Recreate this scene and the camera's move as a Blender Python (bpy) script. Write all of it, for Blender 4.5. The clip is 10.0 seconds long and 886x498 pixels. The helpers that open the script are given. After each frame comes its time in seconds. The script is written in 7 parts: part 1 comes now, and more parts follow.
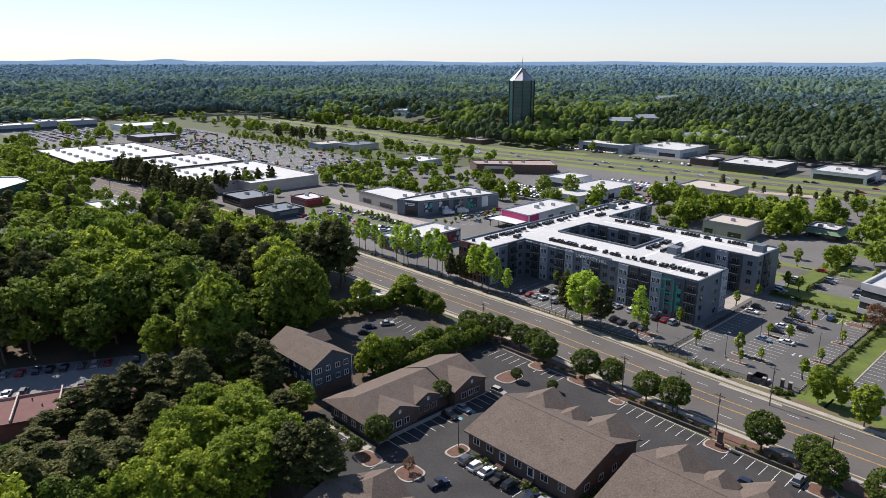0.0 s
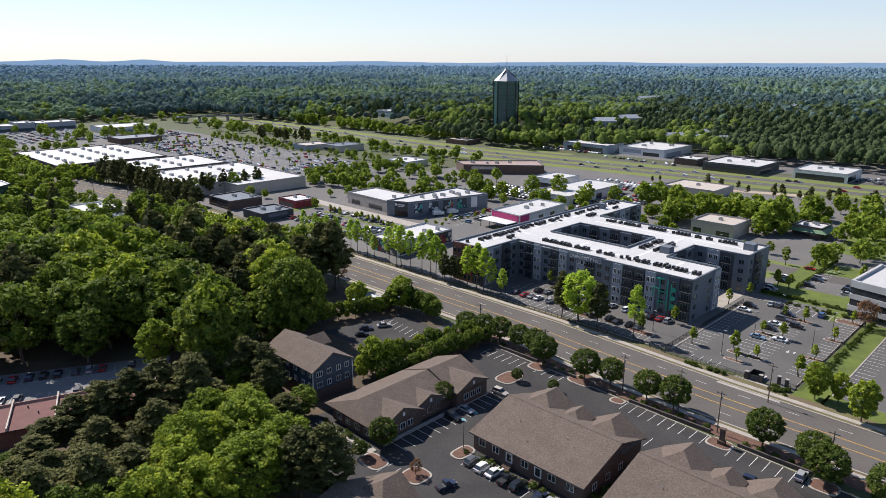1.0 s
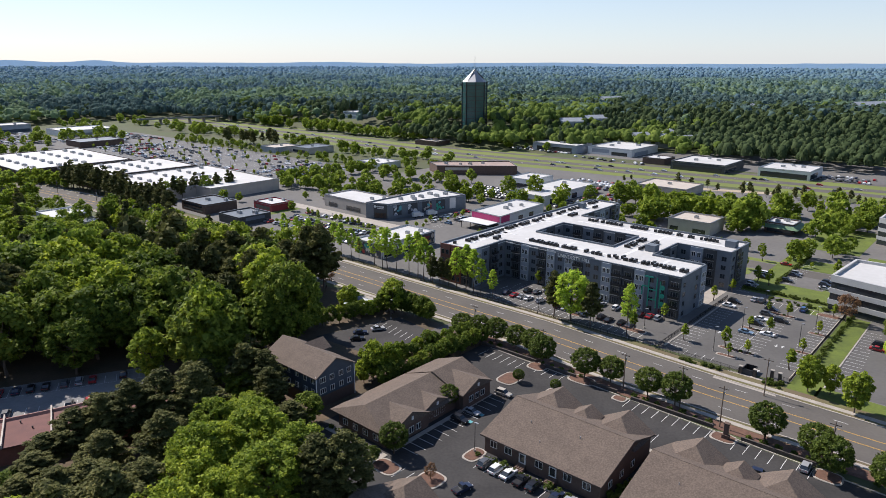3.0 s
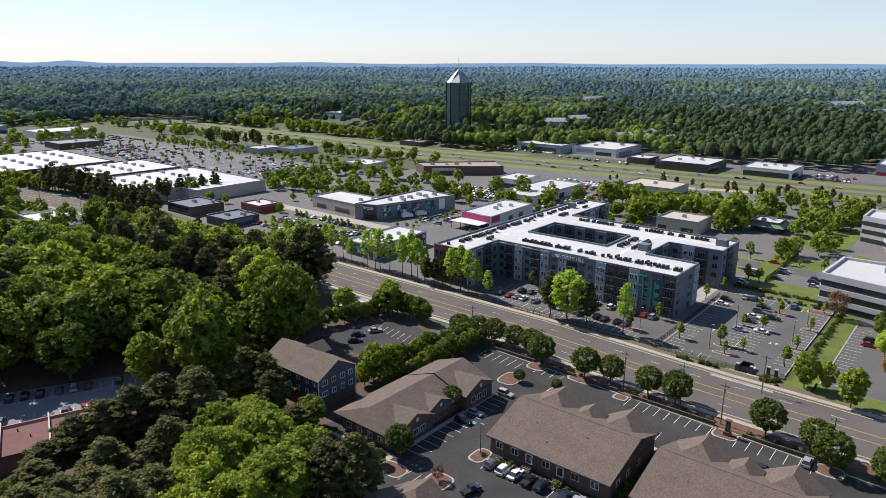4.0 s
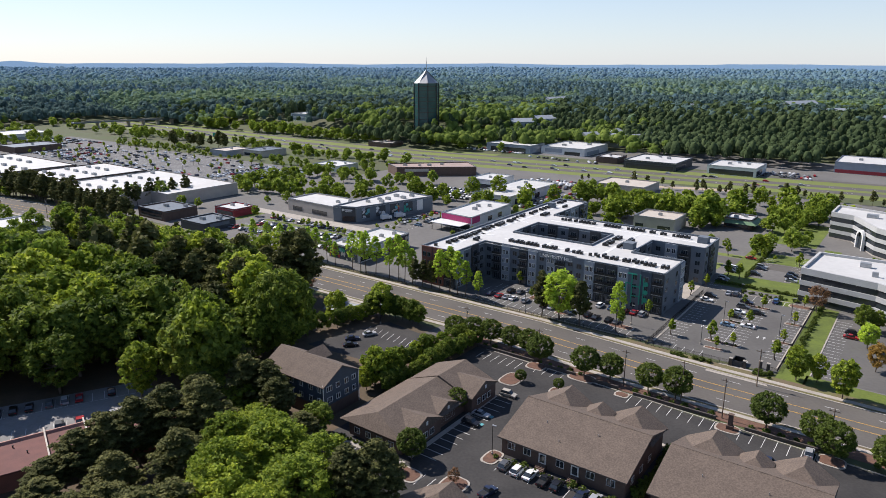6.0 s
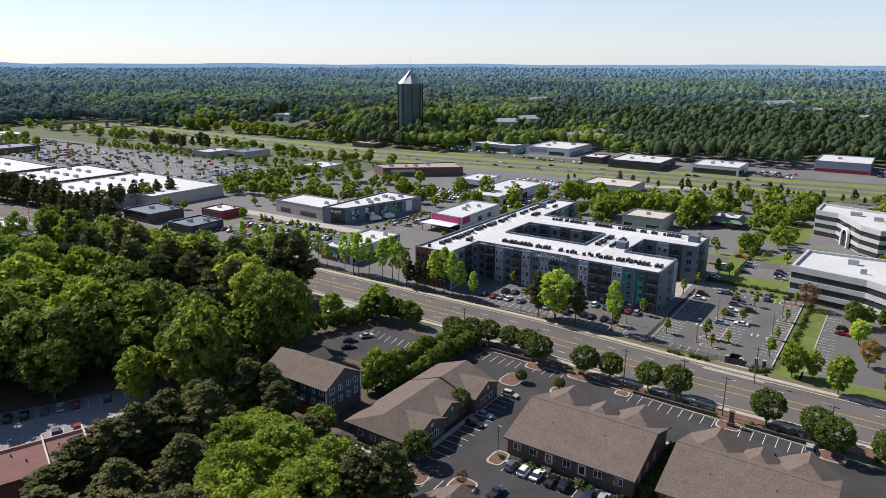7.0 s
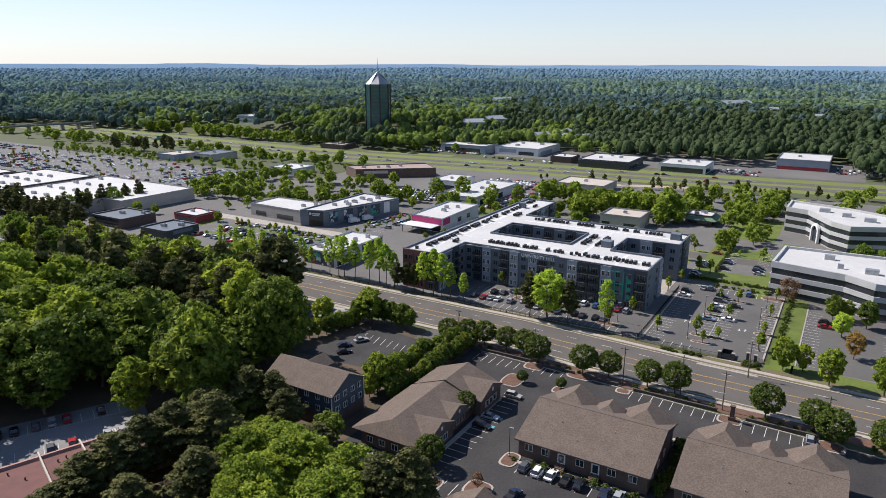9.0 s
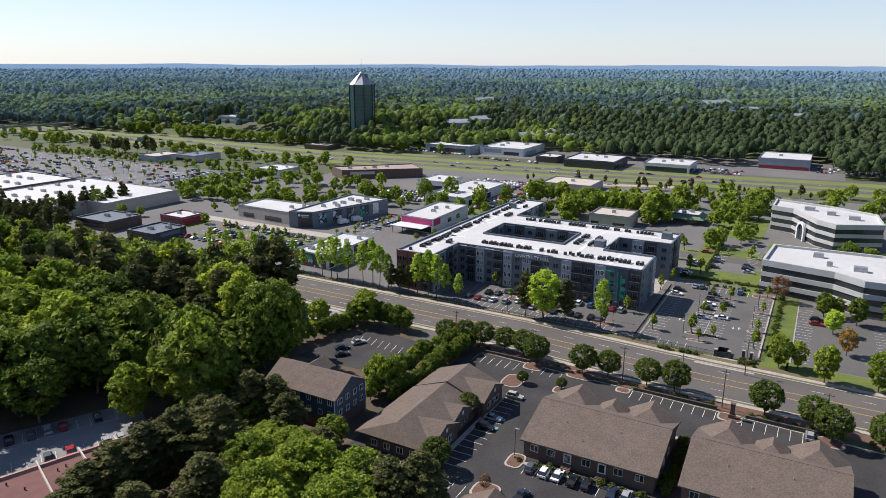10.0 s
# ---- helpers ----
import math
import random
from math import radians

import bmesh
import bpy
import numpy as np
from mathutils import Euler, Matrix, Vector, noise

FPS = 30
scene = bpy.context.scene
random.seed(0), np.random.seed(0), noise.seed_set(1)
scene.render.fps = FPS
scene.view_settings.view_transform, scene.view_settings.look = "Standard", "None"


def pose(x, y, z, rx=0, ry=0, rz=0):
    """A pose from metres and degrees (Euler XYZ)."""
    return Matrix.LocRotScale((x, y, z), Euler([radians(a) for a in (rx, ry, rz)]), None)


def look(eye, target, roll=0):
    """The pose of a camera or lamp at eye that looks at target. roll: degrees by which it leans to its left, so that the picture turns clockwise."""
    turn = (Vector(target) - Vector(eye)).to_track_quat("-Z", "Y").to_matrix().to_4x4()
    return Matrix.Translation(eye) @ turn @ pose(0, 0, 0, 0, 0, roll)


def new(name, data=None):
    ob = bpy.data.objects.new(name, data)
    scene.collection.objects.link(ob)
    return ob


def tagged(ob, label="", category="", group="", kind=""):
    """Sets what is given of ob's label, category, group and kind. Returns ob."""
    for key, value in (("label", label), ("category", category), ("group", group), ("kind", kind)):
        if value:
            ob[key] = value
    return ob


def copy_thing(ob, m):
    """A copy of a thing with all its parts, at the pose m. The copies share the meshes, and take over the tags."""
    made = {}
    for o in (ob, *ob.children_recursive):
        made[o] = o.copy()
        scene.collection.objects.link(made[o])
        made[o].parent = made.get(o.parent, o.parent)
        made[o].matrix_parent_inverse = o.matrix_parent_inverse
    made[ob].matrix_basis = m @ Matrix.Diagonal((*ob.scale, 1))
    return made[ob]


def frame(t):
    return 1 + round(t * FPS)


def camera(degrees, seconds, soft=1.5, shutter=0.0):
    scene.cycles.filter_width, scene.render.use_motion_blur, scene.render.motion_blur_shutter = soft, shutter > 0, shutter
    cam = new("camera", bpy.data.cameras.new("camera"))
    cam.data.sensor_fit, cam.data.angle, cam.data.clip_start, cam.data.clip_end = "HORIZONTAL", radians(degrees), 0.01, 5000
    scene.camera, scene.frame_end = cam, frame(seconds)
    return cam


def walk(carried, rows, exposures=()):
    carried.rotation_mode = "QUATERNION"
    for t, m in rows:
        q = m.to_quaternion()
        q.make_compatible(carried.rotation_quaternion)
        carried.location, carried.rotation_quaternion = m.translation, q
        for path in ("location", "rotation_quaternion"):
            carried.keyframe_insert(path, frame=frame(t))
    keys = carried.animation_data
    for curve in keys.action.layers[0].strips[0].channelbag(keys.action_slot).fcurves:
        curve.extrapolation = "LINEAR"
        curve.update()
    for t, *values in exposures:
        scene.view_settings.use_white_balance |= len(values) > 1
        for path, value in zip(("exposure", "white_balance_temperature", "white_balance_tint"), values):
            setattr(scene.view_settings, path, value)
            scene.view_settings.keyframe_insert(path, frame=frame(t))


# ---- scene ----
EXPOSURE, KELVIN, TINT = 0.40, 6150, 15
cam = camera(66.20, 10.0, soft=0.35)
# seconds, eye x y z in metres, yaw, pitch, roll in degrees
PATH = [
    (0.0, 1.831, 0.368, 85.137, -0.081, -15.547, 0.150),
    (0.5, -0.710, 0.528, 85.198, -0.903, -15.525, 0.152),
    (1.0, -3.281, 0.725, 85.258, -1.733, -15.504, 0.155),
    (1.5, -5.880, 0.960, 85.318, -2.569, -15.485, 0.158),
    (2.0, -8.501, 1.234, 85.378, -3.412, -15.467, 0.160),
    (2.5, -11.142, 1.548, 85.438, -4.260, -15.451, 0.163),
    (3.0, -13.796, 1.903, 85.498, -5.113, -15.435, 0.166),
    (3.5, -16.462, 2.301, 85.558, -5.970, -15.421, 0.168),
    (4.0, -19.134, 2.742, 85.618, -6.831, -15.408, 0.171),
    (4.5, -21.808, 3.228, 85.678, -7.694, -15.395, 0.173),
    (5.0, -24.481, 3.760, 85.738, -8.559, -15.383, 0.176),
    (5.5, -27.148, 4.338, 85.798, -9.426, -15.372, 0.179),
    (6.0, -29.805, 4.965, 85.858, -10.294, -15.362, 0.181),
    (6.5, -32.448, 5.640, 85.918, -11.161, -15.352, 0.184),
    (7.0, -35.073, 6.366, 85.978, -12.028, -15.342, 0.187),
    (7.5, -37.676, 7.143, 86.038, -12.894, -15.332, 0.189),
    (8.0, -40.253, 7.972, 86.098, -13.757, -15.323, 0.192),
    (8.5, -42.800, 8.855, 86.158, -14.618, -15.314, 0.195),
    (9.0, -45.313, 9.793, 86.218, -15.475, -15.305, 0.197),
    (9.5, -47.787, 10.786, 86.278, -16.329, -15.295, 0.200),
    (10.0, -50.218, 11.836, 86.338, -17.178, -15.286, 0.203),
]
walk(cam, [(t, pose(x, y, z, 90 + pitch, 0, yaw) @ pose(0, 0, 0, 0, 0, roll)) for t, x, y, z, yaw, pitch, roll in PATH],
     exposures=[(0.0, EXPOSURE, KELVIN, TINT), (10.0, EXPOSURE, KELVIN, TINT)])

# ---- world and sun ----
# the plan's own axes: u runs along the avenue, v across it
UVM = Matrix.Translation((10.3, 266.4, 0)) @ Matrix.Rotation(math.atan2(-0.7238, 0.69), 4, "Z")
UVI = UVM.inverted()
SUN_EL, SUN_AZ = 45.0, -44.5     # degrees; azimuth from +y towards +x
world = bpy.data.worlds.new("sky")
scene.world = world
world.use_nodes = True
wn = world.node_tree.nodes
wn.clear()
sky = wn.new("ShaderNodeTexSky")
sky.sky_type, sky.sun_disc = "NISHITA", False
sky.sun_elevation, sky.sun_rotation = radians(SUN_EL), radians(SUN_AZ)
sky.altitude, sky.air_density, sky.dust_density, sky.ozone_density = 100, 1.0, 0.25, 2.0
bg = wn.new("ShaderNodeBackground")
bg.inputs["Strength"].default_value = 0.09
wo = wn.new("ShaderNodeOutputWorld")
haze = wn.new("ShaderNodeMix")          # thin even haze over the clear sky
haze.data_type = "RGBA"
wc = wn.new("ShaderNodeTexCoord")
sep = wn.new("ShaderNodeSeparateXYZ")
fall = wn.new("ShaderNodeMapRange")
fall.inputs["From Min"].default_value, fall.inputs["From Max"].default_value = 0.0, 0.4
fall.inputs["To Min"].default_value, fall.inputs["To Max"].default_value = 0.50, 0.0
world.node_tree.links.new(wc.outputs["Generated"], sep.inputs[0])
world.node_tree.links.new(sep.outputs["Z"], fall.inputs["Value"])
world.node_tree.links.new(fall.outputs["Result"], haze.inputs["Factor"])
haze.inputs[7].default_value = (6.6, 7.4, 8.2, 1)
world.node_tree.links.new(sky.outputs[0], haze.inputs[6])
world.node_tree.links.new(haze.outputs[2], bg.inputs["Color"])
world.node_tree.links.new(bg.outputs[0], wo.inputs["Surface"])
sun = new("sun", bpy.data.lights.new("sun", "SUN"))
sun.data.energy, sun.data.angle, sun.data.color = 5.0, radians(0.5), (1.0, 0.92, 0.80)
az, el = radians(SUN_AZ), radians(SUN_EL)
sun.matrix_world = look((0, 0, 300), Vector((0, 0, 300)) - Vector((math.sin(az) * math.cos(el), math.cos(az) * math.cos(el), math.sin(el))))


# ---- materials ----
def mat(name, col, rough=0.8, metal=0.0, col2=None, scale=1.0, fine=8.0, bump=0.0, island=0.0, obj=0.0, spec=0.5, translucent=0.0, stain=0.35):
    """Two-scale noise between col and col2, with optional tone by island and by object, and fine relief."""
    m = bpy.data.materials.new(name)
    m.use_nodes = True
    nt = m.node_tree
    n, ln = nt.nodes, nt.links
    bs = n["Principled BSDF"]
    out = n["Material Output"]
    bs.inputs["Roughness"].default_value = rough
    bs.inputs["Metallic"].default_value = metal
    bs.inputs["Specular IOR Level"].default_value = spec
    if col2 is None:
        col2 = tuple(c * 0.75 for c in col)
    geo = n.new("ShaderNodeNewGeometry")
    big = n.new("ShaderNodeTexNoise")
    big.inputs["Scale"].default_value, big.inputs["Detail"].default_value = scale, 5
    small = n.new("ShaderNodeTexNoise")
    small.inputs["Scale"].default_value, small.inputs["Detail"].default_value = fine, 3
    ln.new(geo.outputs["Position"], big.inputs["Vector"])
    ln.new(geo.outputs["Position"], small.inputs["Vector"])
    mid = n.new("ShaderNodeMix")
    mid.data_type = "FLOAT"
    mid.inputs["Factor"].default_value = stain
    ln.new(big.outputs["Fac"], mid.inputs[2])
    ln.new(small.outputs["Fac"], mid.inputs[3])
    ramp = n.new("ShaderNodeMapRange")
    ramp.inputs["From Min"].default_value, ramp.inputs["From Max"].default_value = 0.36, 0.64
    ln.new(mid.outputs[0], ramp.inputs["Value"])
    mix = n.new("ShaderNodeMix")
    mix.data_type = "RGBA"
    mix.inputs[6].default_value, mix.inputs[7].default_value = (*col2, 1), (*col, 1)
    ln.new(ramp.outputs["Result"], mix.inputs["Factor"])
    last = mix.outputs[2]
    for amount, node, sock in ((island, "geo", "Random Per Island"), (obj, "obj", "Random")):
        if amount:
            src = geo if node == "geo" else n.new("ShaderNodeObjectInfo")
            hsv = n.new("ShaderNodeHueSaturation")
            rng = n.new("ShaderNodeMapRange")
            rng.inputs["To Min"].default_value, rng.inputs["To Max"].default_value = 1 - amount, 1 + amount
            ln.new(src.outputs[sock], rng.inputs["Value"])
            ln.new(rng.outputs["Result"], hsv.inputs["Value"])
            hue = n.new("ShaderNodeMapRange")
            hue.inputs["To Min"].default_value, hue.inputs["To Max"].default_value = 0.5 + 0.03 * amount, 0.5 - 0.05 * amount
            ln.new(src.outputs[sock], hue.inputs["Value"])
            ln.new(hue.outputs["Result"], hsv.inputs["Hue"])
            ln.new(last, hsv.inputs["Color"])
            last = hsv.outputs[0]
    ln.new(last, bs.inputs["Base Color"])
    if bump:
        bp = n.new("ShaderNodeBump")
        bp.inputs["Strength"].default_value, bp.inputs["Distance"].default_value = 1.0, bump
        ln.new(small.outputs["Fac"], bp.inputs["Height"])
        ln.new(bp.outputs[0], bs.inputs["Normal"])
    if translucent:
        tr = n.new("ShaderNodeBsdfTranslucent")
        ln.new(last, tr.inputs["Color"])
        ms = n.new("ShaderNodeMixShader")
        ms.inputs[0].default_value = translucent
        ln.new(bs.outputs[0], ms.inputs[1])
        ln.new(tr.outputs[0], ms.inputs[2])
        ln.new(ms.outputs[0], out.inputs["Surface"])
    return m


M_ground = mat("ground_earth", (0.068, 0.092, 0.028), 0.95, col2=(0.075, 0.075, 0.035), scale=0.02, fine=0.6)
M_floor = mat("leaf_litter", (0.12, 0.08, 0.05), 0.95, col2=(0.06, 0.05, 0.03), scale=0.12, fine=1.5)
M_grass = mat("mown_grass", (0.125, 0.165, 0.022), 0.95, col2=(0.075, 0.100, 0.018), scale=0.14, fine=1.2)
M_drygrass = mat("verge_grass", (0.160, 0.195, 0.038), 0.95, col2=(0.130, 0.155, 0.036), scale=0.03, fine=0.8)
M_verge = mat("worn_verge", (0.13, 0.125, 0.045), 0.95, col2=(0.13, 0.095, 0.06), scale=0.15, fine=1.5)
M_road = mat("worn_asphalt", (0.122, 0.112, 0.100), 0.9, col2=(0.096, 0.088, 0.080), scale=0.07, fine=1.2, spec=0.3)
M_lot = mat("dark_asphalt", (0.055, 0.052, 0.050), 0.85, col2=(0.030, 0.029, 0.029), scale=0.10, fine=1.5, spec=0.3)
M_lotgrey = mat("grey_asphalt", (0.122, 0.117, 0.110), 0.9, col2=(0.094, 0.090, 0.086), scale=0.06, fine=0.8, spec=0.3)
M_townlot = mat("sunbleached_asphalt", (0.165, 0.158, 0.148), 0.9, col2=(0.122, 0.117, 0.111), scale=0.03, fine=0.5, spec=0.3)
M_malllot = mat("mall_asphalt", (0.165, 0.162, 0.160), 0.9, col2=(0.125, 0.123, 0.122), scale=0.03, fine=0.5, spec=0.3)
M_palelot = mat("pale_worn_asphalt", (0.24, 0.235, 0.23), 0.9, col2=(0.18, 0.175, 0.17), scale=0.1, fine=1.0)
M_conc = mat("concrete", (0.40, 0.36, 0.31), 0.9, col2=(0.30, 0.27, 0.235), scale=0.4, fine=5)
M_line = mat("white_line_paint", (0.62, 0.62, 0.60), 0.8, col2=(0.45, 0.45, 0.44), scale=1.5, fine=9)
M_yellow = mat("yellow_line_paint", (0.55, 0.33, 0.06), 0.8, col2=(0.42, 0.26, 0.06), scale=1.5, fine=9)
M_bluepaint = mat("blue_bay_paint", (0.12, 0.38, 0.42), 0.8)
M_mulch = mat("bark_mulch", (0.16, 0.085, 0.055), 0.95, col2=(0.10, 0.055, 0.04), scale=0.8, fine=6, bump=0.04)
M_shingle = mat("brown_shingle", (0.150, 0.114, 0.089), 0.92, col2=(0.088, 0.067, 0.053), scale=0.35, fine=2.8, bump=0.03, stain=0.72)
M_white = mat("white_membrane", (0.55, 0.545, 0.53), 0.7, col2=(0.46, 0.455, 0.44), scale=0.05, fine=0.5)
M_pad = mat("walkway_membrane", (0.72, 0.72, 0.71), 0.6)
M_coping = mat("metal_coping", (0.16, 0.18, 0.20), 0.5, 0.3)
M_trim = mat("white_trim", (0.72, 0.72, 0.70), 0.6)
M_sidingblue = mat("slate_blue_siding", (0.055, 0.075, 0.10), 0.7, col2=(0.045, 0.062, 0.085), scale=0.6, fine=4)
M_sidinglight = mat("pale_grey_siding", (0.30, 0.33, 0.37), 0.7, col2=(0.26, 0.285, 0.32), scale=0.3, fine=3)
M_sidinggrey = mat("grey_siding", (0.138, 0.160, 0.186), 0.7, col2=(0.112, 0.132, 0.158), scale=0.3, fine=3)
M_sidingdark = mat("charcoal_siding", (0.05, 0.055, 0.062), 0.7, col2=(0.04, 0.044, 0.05), scale=0.3, fine=3)
M_brick = mat("red_brick", (0.26, 0.105, 0.075), 0.9, col2=(0.20, 0.08, 0.06), scale=0.7, fine=6)
M_brickbrown = mat("brown_brick", (0.13, 0.085, 0.065), 0.9, col2=(0.10, 0.065, 0.05), scale=0.7, fine=6)
M_stucco = mat("beige_stucco", (0.48, 0.43, 0.37), 0.85, col2=(0.42, 0.37, 0.32), scale=0.3, fine=3)
M_whitewall = mat("white_wall_panel", (0.66, 0.66, 0.65), 0.7, col2=(0.58, 0.58, 0.57), scale=0.2, fine=3)
# white office bands, darkened in the colour for the shade on their front
M_officeband = mat("shade_dimmed_panel", (0.46, 0.46, 0.45), 0.75, col2=(0.38, 0.38, 0.375), scale=0.2, fine=3)
M_letters = mat("white_letter_metal", (0.80, 0.80, 0.79), 0.5)
M_glass = mat("dark_window_glass", (0.03, 0.037, 0.045), 0.12, spec=0.8)
M_glassgreen = mat("green_mirror_glass", (0.040, 0.105, 0.105), 0.12, 0.0, col2=(0.030, 0.08, 0.085), scale=0.08, fine=0.3, spec=0.9)
M_black = mat("black_metal", (0.02, 0.02, 0.022), 0.55, 0.2)
M_steel = mat("galvanised_steel", (0.42, 0.43, 0.44), 0.5, 0.6)
M_wood = mat("weathered_pole_wood", (0.16, 0.115, 0.085), 0.9)
M_tyre = mat("tyre_rubber", (0.018, 0.018, 0.019), 0.9)
M_block = mat("dark_wall_block", (0.085, 0.072, 0.06), 0.9, col2=(0.06, 0.05, 0.045), scale=0.8, fine=4)
M_bark = mat("tree_bark", (0.14, 0.105, 0.08), 0.95, col2=(0.09, 0.07, 0.055), scale=2, fine=8)
M_pink = mat("magenta_wall", (0.50, 0.045, 0.17), 0.7)
M_tanroof = mat("faded_tan_roof", (0.36, 0.27, 0.235), 0.9, col2=(0.29, 0.22, 0.19), scale=0.1, fine=1.5)
M_sand = mat("bare_sand", (0.42, 0.34, 0.24), 0.95, col2=(0.34, 0.27, 0.19), scale=0.1, fine=1.0)
M_red = mat("red_panel", (0.36, 0.04, 0.05), 0.7)
M_teal = mat("green_mural_paint", (0.03, 0.33, 0.23), 0.7)
M_stucco2 = mat("pink_brown_coating", (0.36, 0.20, 0.16), 0.85, col2=(0.30, 0.165, 0.13), scale=0.4, fine=4)
M_redroof = mat("red_brown_roof", (0.15, 0.060, 0.050), 0.85, col2=(0.11, 0.045, 0.04), scale=0.4, fine=4)
M_greenroof = mat("green_metal_roof", (0.13, 0.22, 0.12), 0.6)
# spring foliage
M_leafbright = mat("spring_leaf", (0.270, 0.350, 0.030), 0.75, col2=(0.185, 0.265, 0.026), scale=0.25, fine=1.2, island=0.42, obj=0.25, spec=0.25, translucent=0.42)
M_leafpoplar = mat("young_poplar_leaf", (0.43, 0.58, 0.07), 0.75, col2=(0.35, 0.48, 0.058), scale=0.25, fine=1.2, island=0.3, obj=0.15, spec=0.2, translucent=0.55)
M_leafmid = mat("hardwood_leaf", (0.165, 0.230, 0.026), 0.75, col2=(0.105, 0.160, 0.022), scale=0.25, fine=1.2, island=0.42, obj=0.28, spec=0.25, translucent=0.40)
M_leafdark = mat("pine_needle", (0.120, 0.126, 0.036), 0.8, col2=(0.082, 0.092, 0.030), scale=0.25, fine=1.2, island=0.35, obj=0.2, spec=0.2, translucent=0.25)
M_leafstreet = mat("street_tree_leaf", (0.100, 0.142, 0.017), 0.7, col2=(0.070, 0.104, 0.014), scale=0.4, fine=1.5, island=0.3, obj=0.12, spec=0.25, translucent=0.25)
M_leaftown = mat("town_tree_leaf", (0.225, 0.315, 0.036), 0.75, col2=(0.155, 0.230, 0.030), scale=0.25, fine=1.2, island=0.38, obj=0.28, spec=0.2, translucent=0.45)
M_leafrust = mat("copper_bud", (0.24, 0.135, 0.06), 0.8, col2=(0.17, 0.10, 0.055), scale=0.4, fine=1.5, island=0.25, spec=0.2, translucent=0.2)
M_leafamber = mat("amber_leaf", (0.40, 0.25, 0.06), 0.8, col2=(0.32, 0.22, 0.05), scale=0.4, fine=1.5, island=0.25, spec=0.2, translucent=0.4)
# woods by distance, near green to far blue-green: haze put into the colour
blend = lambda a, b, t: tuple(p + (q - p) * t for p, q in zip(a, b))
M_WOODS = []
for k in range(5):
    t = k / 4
    M_WOODS.append((mat("haze_graded_hardwood", blend((0.205, 0.275, 0.056), (0.235, 0.355, 0.455), t), 0.95, col2=blend((0.120, 0.178, 0.045), (0.195, 0.310, 0.420), t), scale=0.004, fine=0.06, island=0.28 - 0.06 * k, spec=0.05, translucent=0.4),
                    mat("haze_graded_pine", blend((0.082, 0.115, 0.050), (0.195, 0.315, 0.430), t), 0.95, col2=blend((0.058, 0.088, 0.042), (0.170, 0.285, 0.400), t), scale=0.004, fine=0.06, island=0.26 - 0.04 * k, spec=0.05, translucent=0.3)))
M_hill = mat("haze_blue_hills", (0.30, 0.44, 0.58), 1.0, col2=(0.26, 0.39, 0.53), scale=0.0015, fine=0.01, spec=0.0)
hill_bsdf = M_hill.node_tree.nodes["Principled BSDF"]      # added emission brightens the far backdrop; with the blue base it imitates haze
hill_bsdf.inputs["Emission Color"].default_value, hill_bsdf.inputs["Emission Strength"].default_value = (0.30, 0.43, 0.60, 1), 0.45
PAINTS = {}
for nm, c in (("white", (0.75, 0.75, 0.75)), ("silver", (0.42, 0.43, 0.45)), ("black", (0.015, 0.015, 0.018)), ("grey", (0.12, 0.125, 0.135)),
              ("blue", (0.04, 0.10, 0.26)), ("red", (0.33, 0.02, 0.025)), ("navy", (0.02, 0.028, 0.06)), ("paleblue", (0.22, 0.33, 0.46)), ("tan", (0.42, 0.38, 0.32))):
    PAINTS[nm] = mat("car_paint_" + nm, c, 0.28, 0.25 if nm in ("silver", "grey", "paleblue") else 0.0, col2=tuple(x * 0.95 for x in c), scale=0.5, spec=0.6)


# ---- mesh tools ----
class MB:
    """Gathers vertices and faces of one mesh."""

    def __init__(self):
        self.v, self.f = [], []

    def face(self, pts):
        k = len(self.v)
        self.v += [tuple(p) for p in pts]
        self.f.append(tuple(range(k, k + len(pts))))
        return self

    def prism(self, poly, z0, z1, bottom=False):
        k, n = len(self.v), len(poly)
        self.v += [(x, y, z0) for x, y in poly] + [(x, y, z1) for x, y in poly]
        self.f += [(k + i, k + (i + 1) % n, k + n + (i + 1) % n, k + n + i) for i in range(n)]
        self.f.append(tuple(k + n + i for i in range(n)))
        if bottom:
            self.f.append(tuple(k + n - 1 - i for i in range(n)))
        return self

    def box(self, x0, x1, y0, y1, z0, z1):
        return self.prism([(x0, y0), (x1, y0), (x1, y1), (x0, y1)], z0, z1, True)

    def cyl(self, x, y, z0, z1, r0, r1=None, n=10):
        r1 = r0 if r1 is None else r1
        k = len(self.v)
        for r, z in ((r0, z0), (r1, z1)):
            self.v += [(x + r * math.cos(2 * math.pi * i / n), y + r * math.sin(2 * math.pi * i / n), z) for i in range(n)]
        self.f += [(k + i, k + (i + 1) % n, k + n + (i + 1) % n, k + n + i) for i in range(n)]
        self.f.append(tuple(k + n + i for i in range(n)))
        self.f.append(tuple(k + n - 1 - i for i in range(n)))
        return self

    def limb(self, a, b, r0, r1, n=6):
        """A tapered round bar from a to b."""
        a, b = Vector(a), Vector(b)
        q = (b - a).to_track_quat("Z", "Y")
        k = len(self.v)
        for p, r in ((a, r0), (b, r1)):
            self.v += [tuple(p + q @ Vector((r * math.cos(2 * math.pi * i / n), r * math.sin(2 * math.pi * i / n), 0))) for i in range(n)]
        self.f += [(k + i, k + (i + 1) % n, k + n + (i + 1) % n, k + n + i) for i in range(n)]
        self.f.append(tuple(k + n + i for i in range(n)))
        return self

    def mesh(self, name, material):
        me = bpy.data.meshes.new(name)
        me.from_pydata(self.v, [], self.f)
        me.materials.append(material)
        me.update()
        return me


